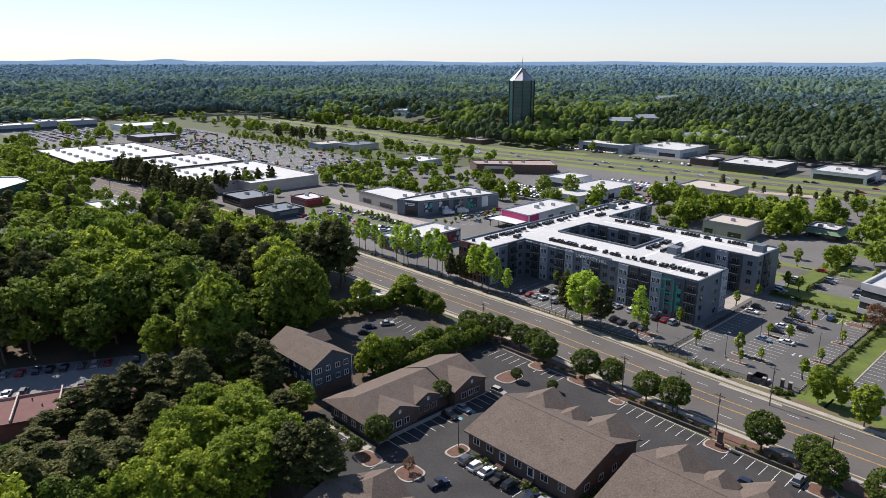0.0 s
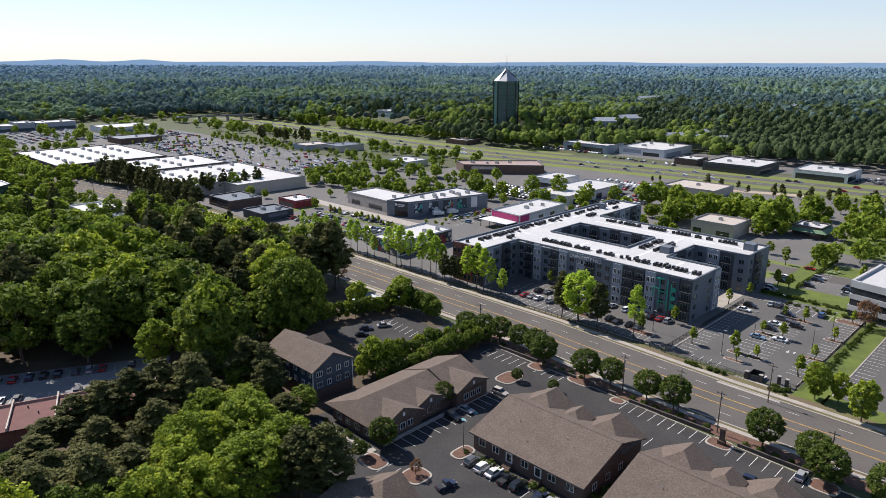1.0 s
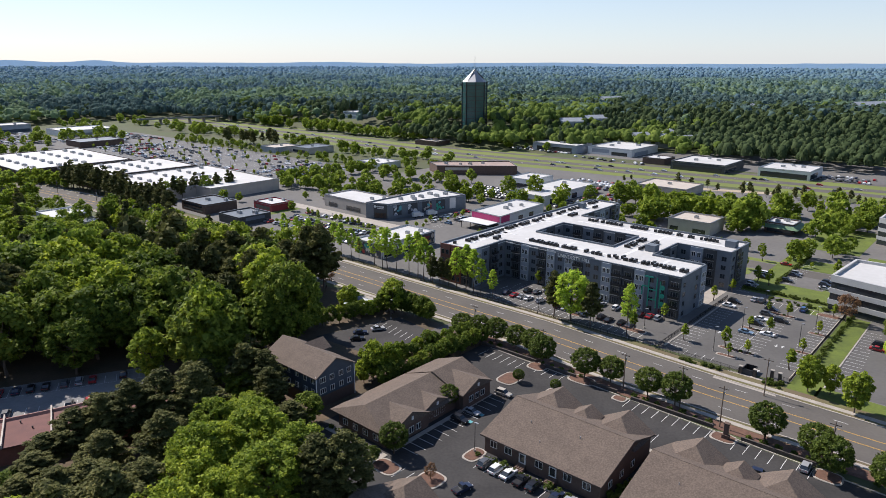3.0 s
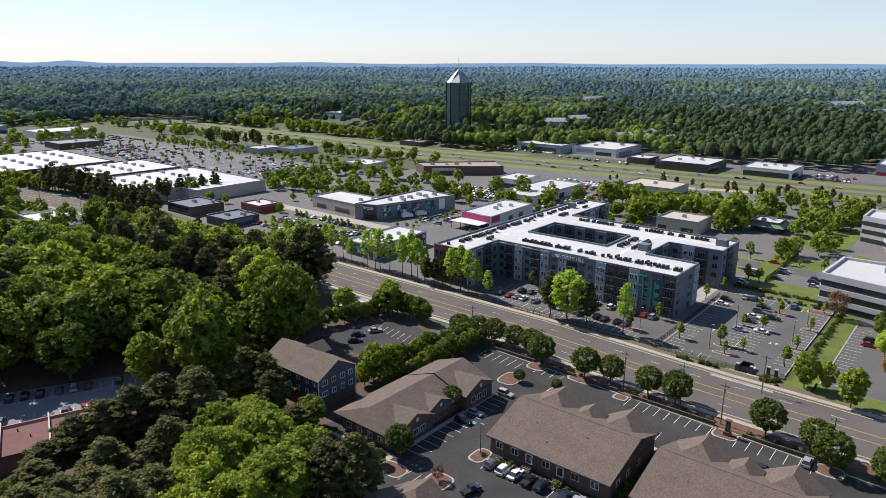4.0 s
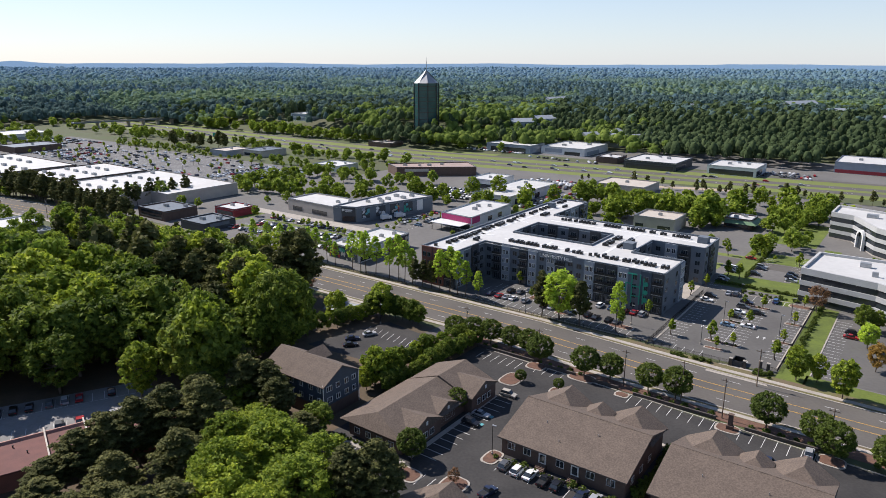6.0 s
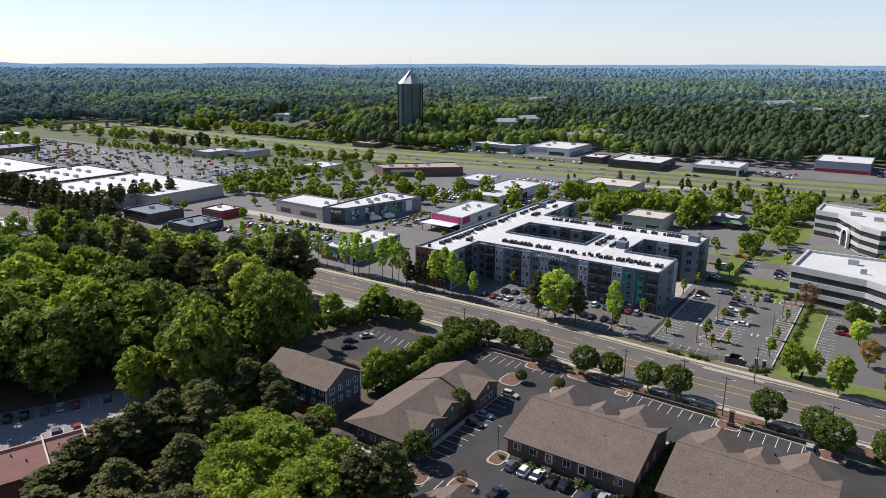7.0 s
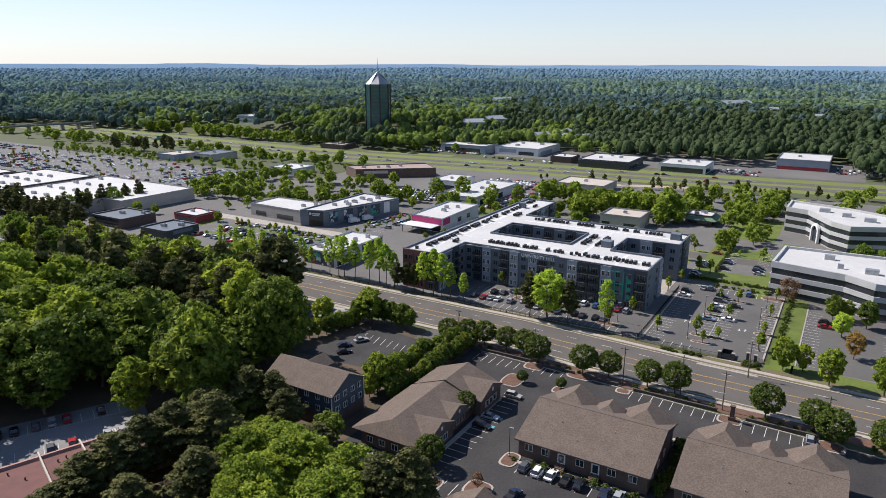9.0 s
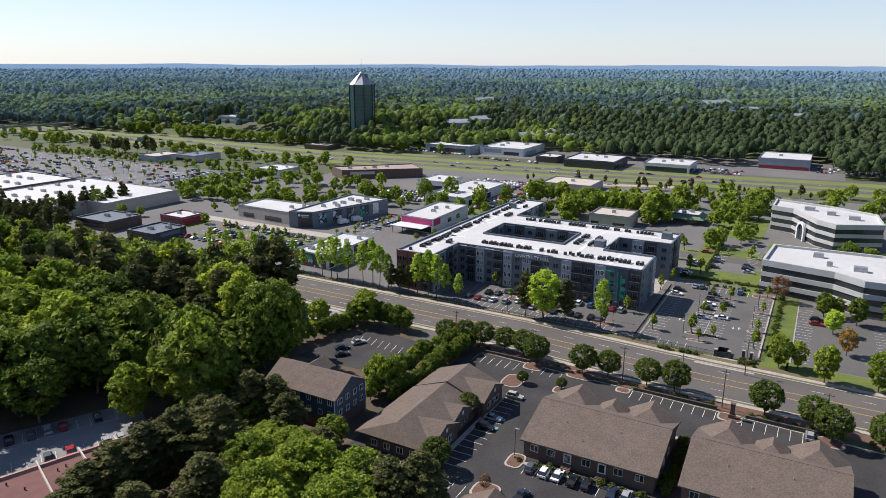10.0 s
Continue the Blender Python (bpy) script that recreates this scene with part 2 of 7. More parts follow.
def big_mesh(name, verts, faces, material):
    """A mesh from numpy arrays; faces all have the same number of corners."""
    me = bpy.data.meshes.new(name)
    n, k = faces.shape
    me.vertices.add(len(verts))
    me.vertices.foreach_set("co", verts.astype(np.float32).ravel())
    me.loops.add(n * k)
    me.loops.foreach_set("vertex_index", faces.astype(np.int32).ravel())
    me.polygons.add(n)
    me.polygons.foreach_set("loop_start", np.arange(0, n * k, k, dtype=np.int32))
    me.polygons.foreach_set("loop_total", np.full(n, k, dtype=np.int32))
    me.materials.append(material)
    me.update(calc_edges=True)
    return me


def part(name, mb, material, parent=None, label="", m=None):
    ob = new(name, mb.mesh(name, material) if isinstance(mb, MB) else mb)
    if parent is not None:
        ob.parent = parent
    if m is not None:
        ob.matrix_basis = m
    if label:
        ob["label"] = label
    return ob


def thing(name, label, category, group="", m=None, kind=""):
    ob = new(name)
    ob.empty_display_size = 0.5
    if m is not None:
        ob.matrix_basis = m
    return tagged(ob, label, category, group, kind)


def setting(name, mb, material, label, category, m=UVM):
    ob = part(name, mb, material)
    ob.matrix_basis = m
    return tagged(ob, label, category, "", "structure")


def uvm(u, v, z=0.0, turn=0.0):
    return UVM @ pose(u, v, z, 0, 0, turn)


def sheet(name, polys, z, material, label, category, thick=0.0):
    mb = MB()
    for poly in polys:
        if thick:
            mb.prism(poly, z - thick, z)
        else:
            mb.face([(x, y, z) for x, y in poly])
    return setting(name, mb, material, label, category)


def rect(u0, u1, v0, v1):
    return [(u0, v0), (u1, v0), (u1, v1), (u0, v1)]


# ---- ground, avenue, highway, parking lots ----
def ramp(t):
    t = min(max(t, 0.0), 1.0)
    return t * t * (3 - 2 * t)


def hv(base):
    """The highway's line: v along u, with a slight bend."""
    return lambda u: base + 0.12 * u if u > -260 else base - 31.2 - 0.04 * (u + 260)


def land(x, y):
    """Height of the land: level about the town, rising beyond the highway to low wooded ridges far off."""
    r = math.hypot(x, y)
    q = UVI @ Vector((x, y, 0))
    start = 12 + 113 * ramp((q.x + 285) / 90)
    open_side = max(ramp((q.y - hv(364)(q.x) - start) / (55 + 95 * ramp((q.x + 285) / 90))), ramp((-880 - q.x) / 160), ramp((q.x - 720) / 200))
    return open_side * (15 + 20 * ramp((r - 1000) / 3500) + 9 * ramp((r - 850) / 500) * noise.noise((x / 620, y / 620, 7)) + 9 * ramp((r - 1500) / 1500) * noise.noise((x / 1500, y / 900, 3)))


rings = [0, 250, 450] + list(range(550, 1500, 50)) + list(range(1500, 4960, 90))
SPOKES = 216
gv, gf = [(0, 0, 0)], []
for r in rings[1:]:
    for i in range(SPOKES):
        a = 2 * math.pi * i / SPOKES
        gv.append((r * math.cos(a), r * math.sin(a), land(r * math.cos(a), r * math.sin(a))))
for i in range(SPOKES):
    gf.append((0, 1 + i, 1 + (i + 1) % SPOKES))
for k in range(len(rings) - 2):
    for i in range(SPOKES):
        a, b = 1 + k * SPOKES + i, 1 + k * SPOKES + (i + 1) % SPOKES
        gf.append((a, a + SPOKES, b + SPOKES, b))
gm = MB()
gm.v, gm.f = gv, gf
setting("ground", gm, M_ground, "earth and rough grass reaching wooded ridges", "ground", Matrix())

# the avenue: straight, then a slight bend
AV_N = [(-620, -58), (-240, -18.4), (-150, -13.5), (60, -13.5), (115, -17.5), (165, -18.5), (420, -24)]   # far kerb
AV_S = [(-620, -80), (-240, -39), (-150, -33), (45, -33), (110, -38.5), (165, -38.5), (420, -44)]       # near kerb


def along(line, u):
    for (a, b), (c, d) in zip(line, line[1:]):
        if u <= c:
            return b + (d - b) * (u - a) / (c - a)
    return line[-1][1]


def ribbon(mb, v0, v1, us, z, thick=0.0):
    """A strip between two lines v0(u), v1(u)."""
    for a, b in zip(us, us[1:]):
        poly = [(a, v0(a)), (b, v0(b)), (b, v1(b)), (a, v1(a))]
        if thick:
            mb.prism(poly, z - thick, z)
        else:
            mb.face([(x, y, z) for x, y in poly])
    return mb


US = list(range(-620, 421, 20))
vn, vs = (lambda u: along(AV_N, u)), (lambda u: along(AV_S, u))
mid = lambda k: (lambda u: vs(u) + (vn(u) - vs(u)) * k)
setting("road", ribbon(MB(), vs, vn, US, 0.03), M_road, "worn grey asphalt avenue with five lanes", "road")
for nm, line, side in (("kerb_north", vn, 1), ("kerb_south", vs, -1)):
    setting(nm, ribbon(MB(), (lambda u: min(line(u), line(u) + side * 0.45)), (lambda u: max(line(u), line(u) + side * 0.45)), US, 0.17, 0.17), M_conc, "pale concrete kerb along the avenue", "kerb")
setting("pavement_north", ribbon(MB(), lambda u: vn(u) + 1.6, lambda u: vn(u) + 3.4, US, 0.16, 0.1), M_conc, "pale concrete pavement beside the avenue", "pavement")
setting("pavement_south", ribbon(MB(), lambda u: vs(u) - 3.0, lambda u: vs(u) - 1.4, US, 0.16, 0.1), M_conc, "pale concrete pavement beside the avenue", "pavement")
setting("verge_north", ribbon(MB(), lambda u: vn(u) + 0.45, lambda u: vn(u) + 6.0, US, 0.10), M_verge, "thin dry grass verge", "grass")
setting("verge_south", ribbon(MB(), lambda u: vs(u) - 3.2, lambda u: vs(u) - 0.45, US, 0.10), M_verge, "thin dry grass verge", "grass")
setting("planting_strip", ribbon(MB(), lambda u: vs(u) - 7.5, lambda u: vs(u) - 3.2, [u for u in US if u >= 40], 0.09), M_mulch, "dark mulched planting strip above the office lot", "planting bed")
ym = MB()
for k in (0.405, 0.595):
    for d in (-0.12, 0.12):
        ribbon(ym, lambda u: mid(k)(u) + d - 0.07, lambda u: mid(k)(u) + d + 0.07, US, 0.05)
setting("centre_line", ym, M_yellow, "double yellow lines of the turning lane", "road marking")
lm = MB()
for k in (0.20, 0.80):
    for u in range(-620, 420, 12):
        c = mid(k)
        lm.face([(u, c(u) - 0.08, 0.05), (u + 3.2, c(u + 3.2) - 0.08, 0.05), (u + 3.2, c(u + 3.2) + 0.08, 0.05), (u, c(u) + 0.08, 0.05)])
setting("lane_line", lm, M_line, "broken white lane lines", "road marking")

# the highway beyond the town, with grass strips
HU = list(range(-900, 700, 40))
setting("highway_grass", ribbon(MB(), hv(292), hv(358), HU, 0.05), M_drygrass, "broad mown grass strips beside the highway", "grass")
setting("highway_east", ribbon(MB(), hv(306), hv(318), HU, 0.10), M_road, "grey highway lanes", "road")
setting("highway_west", ribbon(MB(), hv(327), hv(339), HU, 0.10), M_road, "grey highway lanes", "road")
setting("frontage_road", ribbon(MB(), hv(356), hv(364), HU, 0.10), M_road, "grey frontage road", "road")
setting("highway_bank", ribbon(MB(), hv(364), hv(376), [u for u in HU if u <= -180], 0.06), M_drygrass, "mown grass bank above the highway", "grass")
hl = MB()
for base in (312, 333):
    for u in range(-880, 660, 14):
        c = hv(base)
        hl.face([(u, c(u) - 0.12, 0.13), (u + 4, c(u + 4) - 0.12, 0.13), (u + 4, c(u + 4) + 0.12, 0.13), (u, c(u) + 0.12, 0.13)])
setting("highway_line", hl, M_line, "broken white lane lines on the highway", "road marking")

# town ground: paved lots and streets
sheet("town_ground", [rect(-205, 420, -7, 286), rect(-620, -205, -7, 178)], 0.012, M_townlot, "grey asphalt of lots between the shops", "ground")
sheet("office_lot", [[(54, -122), (180, -122), (180, -50.5), (120, -47.2), (54, -43.5)]], 0.03, M_lot, "dark asphalt parking lot of the small offices", "parking lot")
sheet("office_lot_south", [rect(84, 200, -185, -122)], 0.03, M_lot, "dark asphalt parking lot of the small offices", "parking lot")
sheet("house_lot", [[(10, -74), (36, -72), (40, -47), (18, -44)]], 0.03, M_lot, "dark asphalt parking lot beside the hedge", "parking lot")
sheet("house_drive", [[(34, -46), (40, -47), (41, -33), (35, -33)]], 0.032, M_road, "short asphalt drive to the avenue", "parking lot")
sheet("apartment_lot", [rect(20, 95, -8, 17)], 0.03, M_lotgrey, "grey asphalt lot before the apartment block", "parking lot")
sheet("side_lot", [rect(96, 133.6, -9, 59)], 0.03, M_lotgrey, "grey asphalt side parking lot with islands", "parking lot")
sheet("side_drive", [[(116.5, -18.6), (133.5, -18.9), (130.5, -10.6), (118.5, -10.6)]], 0.06, M_conc, "pale concrete driveway apron", "driveway", 0.05)
sheet("east_grass", [[(134, -16), (141.6, -16), (141.6, 62), (134, 66)], rect(96, 133, 66, 84), [(125, 84), (132, 84), (132, 150), (125, 150)], [(141, -17), (260, -19), (260, -10), (141, -5)]], 0.05, M_grass, "bright mown grass strip", "grass")
sheet("office_lawn", [rect(126, 200, 93, 99), rect(121, 127, 54, 92), rect(100, 122, 111, 128), rect(127, 200, 112, 143), rect(96, 121, 150, 205), rect(28, 68, 128, 140), rect(-160, -152, 5, 44), rect(-140, -62, 16.5, 19), rect(-140, -62, 33, 36), rect(-40, 0, 128, 148), rect(10, 70, 196, 230)], 0.045, M_grass, "mown grass round the buildings", "grass")
sheet("bank_grass", [rect(96.5, 104, 84, 140)], 0.05, M_grass, "bright mown grass bank", "grass")
sheet("office_east_lot", [rect(141.5, 200, -5, 53)], 0.03, M_lotgrey, "grey asphalt lot beside the office block", "parking lot")
sheet("back_street", [rect(-60, 260, 100, 110)], 0.03, M_road, "grey street behind the apartment block", "road")
sheet("back_verge", [rect(-20, 200, 111, 116), rect(20, 92, 88, 98)], 0.04, M_drygrass, "thin grass verge", "grass")
sheet("shop_street", [rect(-190, -62, 45, 53)], 0.03, M_conc, "pale street before the painted hall", "road")
sheet("mall_lot", [rect(-556, -233, 76, 177)], 0.03, M_malllot, "wide grey asphalt parking lot of the mall", "parking lot")
sheet("strip_lot", [rect(-770, -600, -10, 100), rect(-672, -560, 100, 186)], 0.03, M_malllot, "grey asphalt lots before the strip stores", "parking lot")
sheet("sandy_strip", [[(-14, 263), (52, 285), (50, 294), (-14, 271)]], 0.03, M_sand, "bare sandy ground beside the highway", "ground")
sheet("court_paving", [rect(16.5, 54, 40, 61.5), rect(71.5, 93, 39, 61)], 0.04, M_conc, "pale courtyard paving", "pavement")
sheet("forest_floor", [rect(-130, 54, -420, -39), rect(54, 84, -420, -122)], 0.006, M_floor, "brown leaf litter under the trees", "ground")
sheet("highway_town", [rect(-160, 160, 374, 480)], 0.02, M_townlot, "grey lots of the shops beyond the highway", "parking lot")


def stalls(name, rows, material=M_line):
    """Painted bay lines. A row: start u, v, step along u or v, count, dx, dy of each line."""
    mb = MB()
    for u, v, su, sv, n, du, dv in rows:
        L = math.hypot(du, dv)
        px, py = -dv / L * 0.07, du / L * 0.07
        for i in range(n):
            a, b = u + su * i, v + sv * i
            mb.face([(a - px, b - py, 0.05), (a + du - px, b + dv - py, 0.05), (a + du + px, b + dv + py, 0.05), (a + px, b + py, 0.05)])
    return setting(name, mb, material, "painted white bay lines", "road marking")


stalls("office_bay_lines", [(77, -49.3, 2.7, -0.02, 4, 0, 4.6), (105.5, -51, 2.7, -0.12, 9, 0, 5), (133.5, -53.2, 2.72, -0.07, 7, 0, 5), (105, -62.2, 2.7, 0, 6, 0, 4.5), (133, -62.5, 2.7, 0, 8, 0, 4.5),
                            (76.5, -102, 0, 2.7, 14, 5, 0), (62, -121, 2.7, 0, 5, 0, 5), (61, -112.5, 2.7, 0, 4, 0, 5), (94, -97.5, 2.75, 0, 11, 0, 5), (83, -112, 2.7, 0, 3, 0, 4.5), (58, -50.5, 2.7, 0, 6, 0, 5)])
stalls("house_bay_lines", [(16, -50.5, 2.7, -0.25, 8, 1.2, -5)])
stalls("apartment_bay_lines", [(26, -6.5, 2.7, 0, 24, 0, 5), (26, 4, 2.7, 0, 12, 0, 5), (28, 9.5, 2.7, 0, 14, 0, 5.5)])
stalls("side_bay_lines", [(98, -4, 0, 2.6, 20, 5.2, 0), (110.2, 7, 0, 2.6, 15, 5.2, 0), (115.8, 7, 0, 2.6, 15, 5.2, 0), (128, 1.5, 0, 2.6, 21, 5.3, 0), (108.5, 53.5, 2.6, 0, 8, 0, 5), (104, -8.5, 2.7, 0, 4, 0, 3.6), (115.6, 6, 0, 36, 1, 0, 36)])
stalls("east_bay_lines", [(142, -3, 0, 2.7, 20, 5, 0), (165, -3, 0, 2.7, 18, 10, 0)])
stalls("shop_bay_lines", [(-140, 8, 2.7, 0, 29, 0, 5), (-140, 20, 2.7, 0, 29, 0, 10), (-140, 37, 2.7, 0, 29, 0, 5), (-75, 64, 0, 2.7, 16, 5, 0), (-64, 64, 0, 2.7, 16, 5, 0)])
stalls("rear_bay_lines", [(95, 64, 0, 2.7, 12, 5, 0), (105, 86, 0, 2.7, 16, 5, 0), (118, 86, 0, 2.7, 16, 5, 0)])
stalls("mall_bay_lines", [(-545 + 18 * k, 84, 0, 2.8, 31, 10, 0) for k in range(17)])
sheet("accessible_bay", [rect(80.5, 81.7, -83.4, -82.2), rect(80.5, 81.7, -78.9, -77.7), rect(103, 104.2, -59.7, -58.5), rect(109, 110.2, -59.7, -58.5)], 0.052, M_bluepaint, "faded blue accessible bay marks", "road marking")


def island(u, v, lu, lv, turn=0.0, fill=M_mulch, label="kerbed planting island with bark mulch"):
    """A rounded kerbed bed."""
    def oval(a, b):
        p = []
        for i in range(20):
            t = 2 * math.pi * i / 20
            c, s = math.cos(t), math.sin(t)
            p.append((a * math.copysign(abs(c) ** 0.6, c), b * math.copysign(abs(s) ** 0.6, s)))
        return p
    ob = thing("planting_island", label, "planting bed", "kerbed islands", uvm(u, v, 0, turn))
    part("kerb", MB().prism(oval(lu / 2, lv / 2), 0, 0.17), M_conc, ob, "pale concrete kerb")
    part("bed", MB().prism(oval(lu / 2 - 0.45, lv / 2 - 0.45), 0.1, 0.24), fill, ob)
    return ob


for u, v, a, b in ((76, -45.5, 6, 5), (90, -44.5, 8, 5), (103, -47.5, 4, 3.2), (130.5, -49, 6, 4.5), (153, -50, 6, 5), (74.5, -57, 6, 8), (79.5, -110, 7, 5), (90, -107, 6, 6), (91, -93.5, 4, 6), (88, -56, 4, 4),
                   (115.4, 4.7, 11.4, 2.6), (115.6, 26, 11.6, 2.6), (116, 46.4, 11.4, 2.8), (130.7, 16.2, 6, 2.4), (130.8, 35.4, 6, 2.4), (129.5, 56, 8, 4), (114.5, -1.2, 6.5, 2.2), (62, -1.5, 5, 3), (84, -1, 9, 4), (46, 7, 3, 6)):
    island(u, v, a, b)
for i in range(5):
    for j in range(4):
        island(-128 + 17 * i, 14 + 7.5 * j, 3, 3, fill=M_grass, label="kerbed grass island in the shop lot")


# ---- buildings ----
def hull(poly, z0, z1, t=0.4):
    """Walls of thickness t round a polygon given counter-clockwise, open above."""
    mb = MB()
    n = len(poly)
    inner = []
    for i in range(n):
        p0, p1, p2 = Vector(poly[i - 1]), Vector(poly[i]), Vector(poly[(i + 1) % n])
        a, b = (p1 - p0).normalized(), (p2 - p1).normalized()
        na, nb = Vector((-a.y, a.x)), Vector((-b.y, b.x))
        w = na + nb
        w = w / max(w.dot(na), 0.2)
        inner.append(tuple(p1 + w * t))
    for i in range(n):
        j = (i + 1) % n
        a, b, c, d = poly[i], poly[j], inner[j], inner[i]
        mb.face([(*a, z0), (*b, z0), (*b, z1), (*a, z1)])
        mb.face([(*a, z1), (*b, z1), (*c, z1), (*d, z1)])
        mb.face([(*c, z0), (*d, z0), (*d, z1), (*c, z1)])
    return mb


WINDOWS = {}


def window_mesh(w, h, lights, frame_mat):
    """Frame and pane meshes of one size; x along the wall, y outwards is minus."""
    key = (w, h, lights, frame_mat.name)
    if key not in WINDOWS:
        fr, t = MB(), 0.10
        xs = [-w / 2, -w / 2 + t]
        for i in range(1, lights):
            x = -w / 2 + w * i / lights
            xs += [x - 0.05, x + 0.05]
        xs += [w / 2 - t, w / 2]
        zs = [0, t, h - t, h]
        nx = len(xs)
        fr.v = [(x, -0.08, z) for z in zs for x in xs] + [(x, 0.05, z) for z in zs for x in xs]
        k = nx * 4
        for j in range(3):
            for i in range(nx - 1):
                q = j * nx + i
                if j == 1 and i % 2 == 1:
                    fr.f += [(q, q + nx, q + nx + k, q + k), (q + 1, q + 1 + k, q + 1 + nx + k, q + 1 + nx), (q, q + k, q + 1 + k, q + 1), (q + nx, q + nx + 1, q + nx + 1 + k, q + nx + k)]
                else:
                    fr.f.append((q, q + 1, q + 1 + nx, q + nx))
        rim = list(range(nx)) + [nx * 2 - 1, nx * 3 - 1] + list(range(4 * nx - 1, 3 * nx - 1, -1)) + [2 * nx, nx]
        for p, q in zip(rim, rim[1:] + rim[:1]):
            fr.f.append((q, p, p + k, q + k))
        pn = MB().box(-w / 2 + t, w / 2 - t, -0.02, 0.02, t, h - t)
        WINDOWS[key] = (fr.mesh("window_frame", frame_mat), pn.mesh("pane", M_glass))
    return WINDOWS[key]


def window(parent, m, w, h, lights=2, frame_mat=M_trim):
    fr, pn = window_mesh(w, h, lights, frame_mat)
    a = part("window", fr, None, parent, m=m)
    part("pane", pn, None, a)
    return a


def seg(p, q, z=0.0, out=0.0):
    """Pose on a wall from p to q (outside on the right hand): x along, -y outwards."""
    d = Vector(q) - Vector(p)
    a = math.atan2(d.y, d.x)
    return Matrix.Translation((p[0], p[1], z)) @ Matrix.Rotation(a, 4, "Z") @ Matrix.Translation((0, -out, 0)), d.length


# the apartment block, with a closed court and an open one
apt = thing("apartment_building", "four-storey grey apartment block with white flat roof and courtyard", "building", "", UVM.copy())
OUTER = [(0, -2), (16.5, -2), (16.5, 19), (57, 19), (57, 17.6), (91.5, 17.6), (91.5, 39), (71.5, 39), (71.5, 61), (93, 61), (93, 81), (16.5, 81), (16.5, 119), (0, 119)]
COURT = [(18, 40), (18, 61.5), (54, 61.5), (54, 40)]
APT_H, ROOF_H = 15.3, 14.7
part("wall", hull(OUTER, 0, APT_H), M_sidinggrey, apt)
part("wall", hull(COURT, 0, APT_H), M_sidinggrey, apt)
for a, b, c, d in ((0.3, 16.7, -1.7, 118.7), (16.7, 91.2, 18.5, 40), (16.7, 92.7, 61.3, 80.7), (54, 71.7, 40, 61.3), (16.7, 18.3, 40, 61.3)):
    part("roof", MB().box(a, b, c, d, ROOF_H - 0.3, ROOF_H), M_white, apt, "white membrane flat roof")
cp = MB()
for poly in (OUTER, COURT):
    for p, q in zip(poly, poly[1:] + poly[:1]):
        m, L = seg(p, q)
        bx = MB().box(-0.12, L + 0.12, -0.18, 0.45, APT_H, APT_H + 0.12)
        k = len(cp.v)
        cp.v += [tuple(m @ Vector(x)) for x in bx.v]
        cp.f += [tuple(i + k for i in f) for f in bx.f]
part("coping", cp, M_coping, apt, "dark metal parapet coping")
for a, b, c, d in ((7, 9, 4, 114), (3, 13.5, 60, 61.5), (3, 13.5, 30, 31.5), (20, 88, 28, 29.5), (20, 90, 70, 71.5), (62, 63.5, 32, 70), (38, 39.5, 22, 36), (78, 79.5, 21, 37)):
    part("walkway", MB().box(a, b, c, d, ROOF_H, ROOF_H + 0.03), M_pad, apt, "brighter walkway strip")
for a, b, c, d in ((87, 91, 70, 74), (66, 70, 43, 47), (5, 8, 96, 99)):
    part("stair_head", MB().box(a, b, c, d, ROOF_H, ROOF_H + 2.6), M_sidinggrey, apt)

BALCONY = MB().box(-1.9, 1.9, -0.9, 0, -0.2, 0)
RAIL = MB().box(-1.9, 1.9, -0.9, -0.86, 0.08, 1.08)
balcony_mesh, rail_mesh = BALCONY.mesh("balcony", M_coping), RAIL.mesh("railing", M_black)
bay_meshes = {}


def bays(parent, p, q, kinds, floors=4, z0=0.9, rise=3.45, h=APT_H):
    """Fills a wall with bays: p projecting pale bay, d dark bay with balconies, w plain windows, b brick bay, . blank."""
    m, L = seg(p, q)
    w = L / len(kinds)
    for i, k in enumerate(kinds):
        x = w * (i + 0.5)
        if k in "pdbg":
            key = (k, round(w, 2), h)
            if key not in bay_meshes:
                hh = h - 0.3 if k != "b" else h + 0.1
                bay_meshes[key] = MB().box(-w * 0.46, w * 0.46, -0.45, 0, 0.2, hh).mesh("facade_bay", {"p": M_sidinglight, "d": M_sidingdark, "b": M_brick, "g": M_sidingblue}[k])
            part("facade_bay", bay_meshes[key], None, parent, m=m @ Matrix.Translation((x, 0, 0)))
        out = 0.47 if k in "pdbg" else 0.02
        if k == ".":
            continue
        for fl in range(floors):
            z = z0 + rise * fl
            mm = m @ Matrix.Translation((x, -out, z))
            if k == "d":
                window(parent, mm @ Matrix.Translation((0, 0, -0.3)), min(2.8, w * 0.7), 2.4, 3, M_coping)
                if fl:
                    b = part("balcony", balcony_mesh, None, parent, m=mm @ Matrix.Translation((0, 0, -0.35)))
                    part("railing", rail_mesh, None, b)
            elif k in "pb":
                window(parent, mm @ Matrix.Translation((-w * 0.2, 0, 0)), min(1.5, w * 0.3), 1.9, 2, M_trim if k == "p" else M_coping)
                window(parent, mm @ Matrix.Translation((w * 0.2, 0, 0)), min(1.5, w * 0.3), 1.9, 2, M_trim if k == "p" else M_coping)
            else:
                window(parent, mm, min(2.0, w * 0.5), 1.9, 2, M_coping)


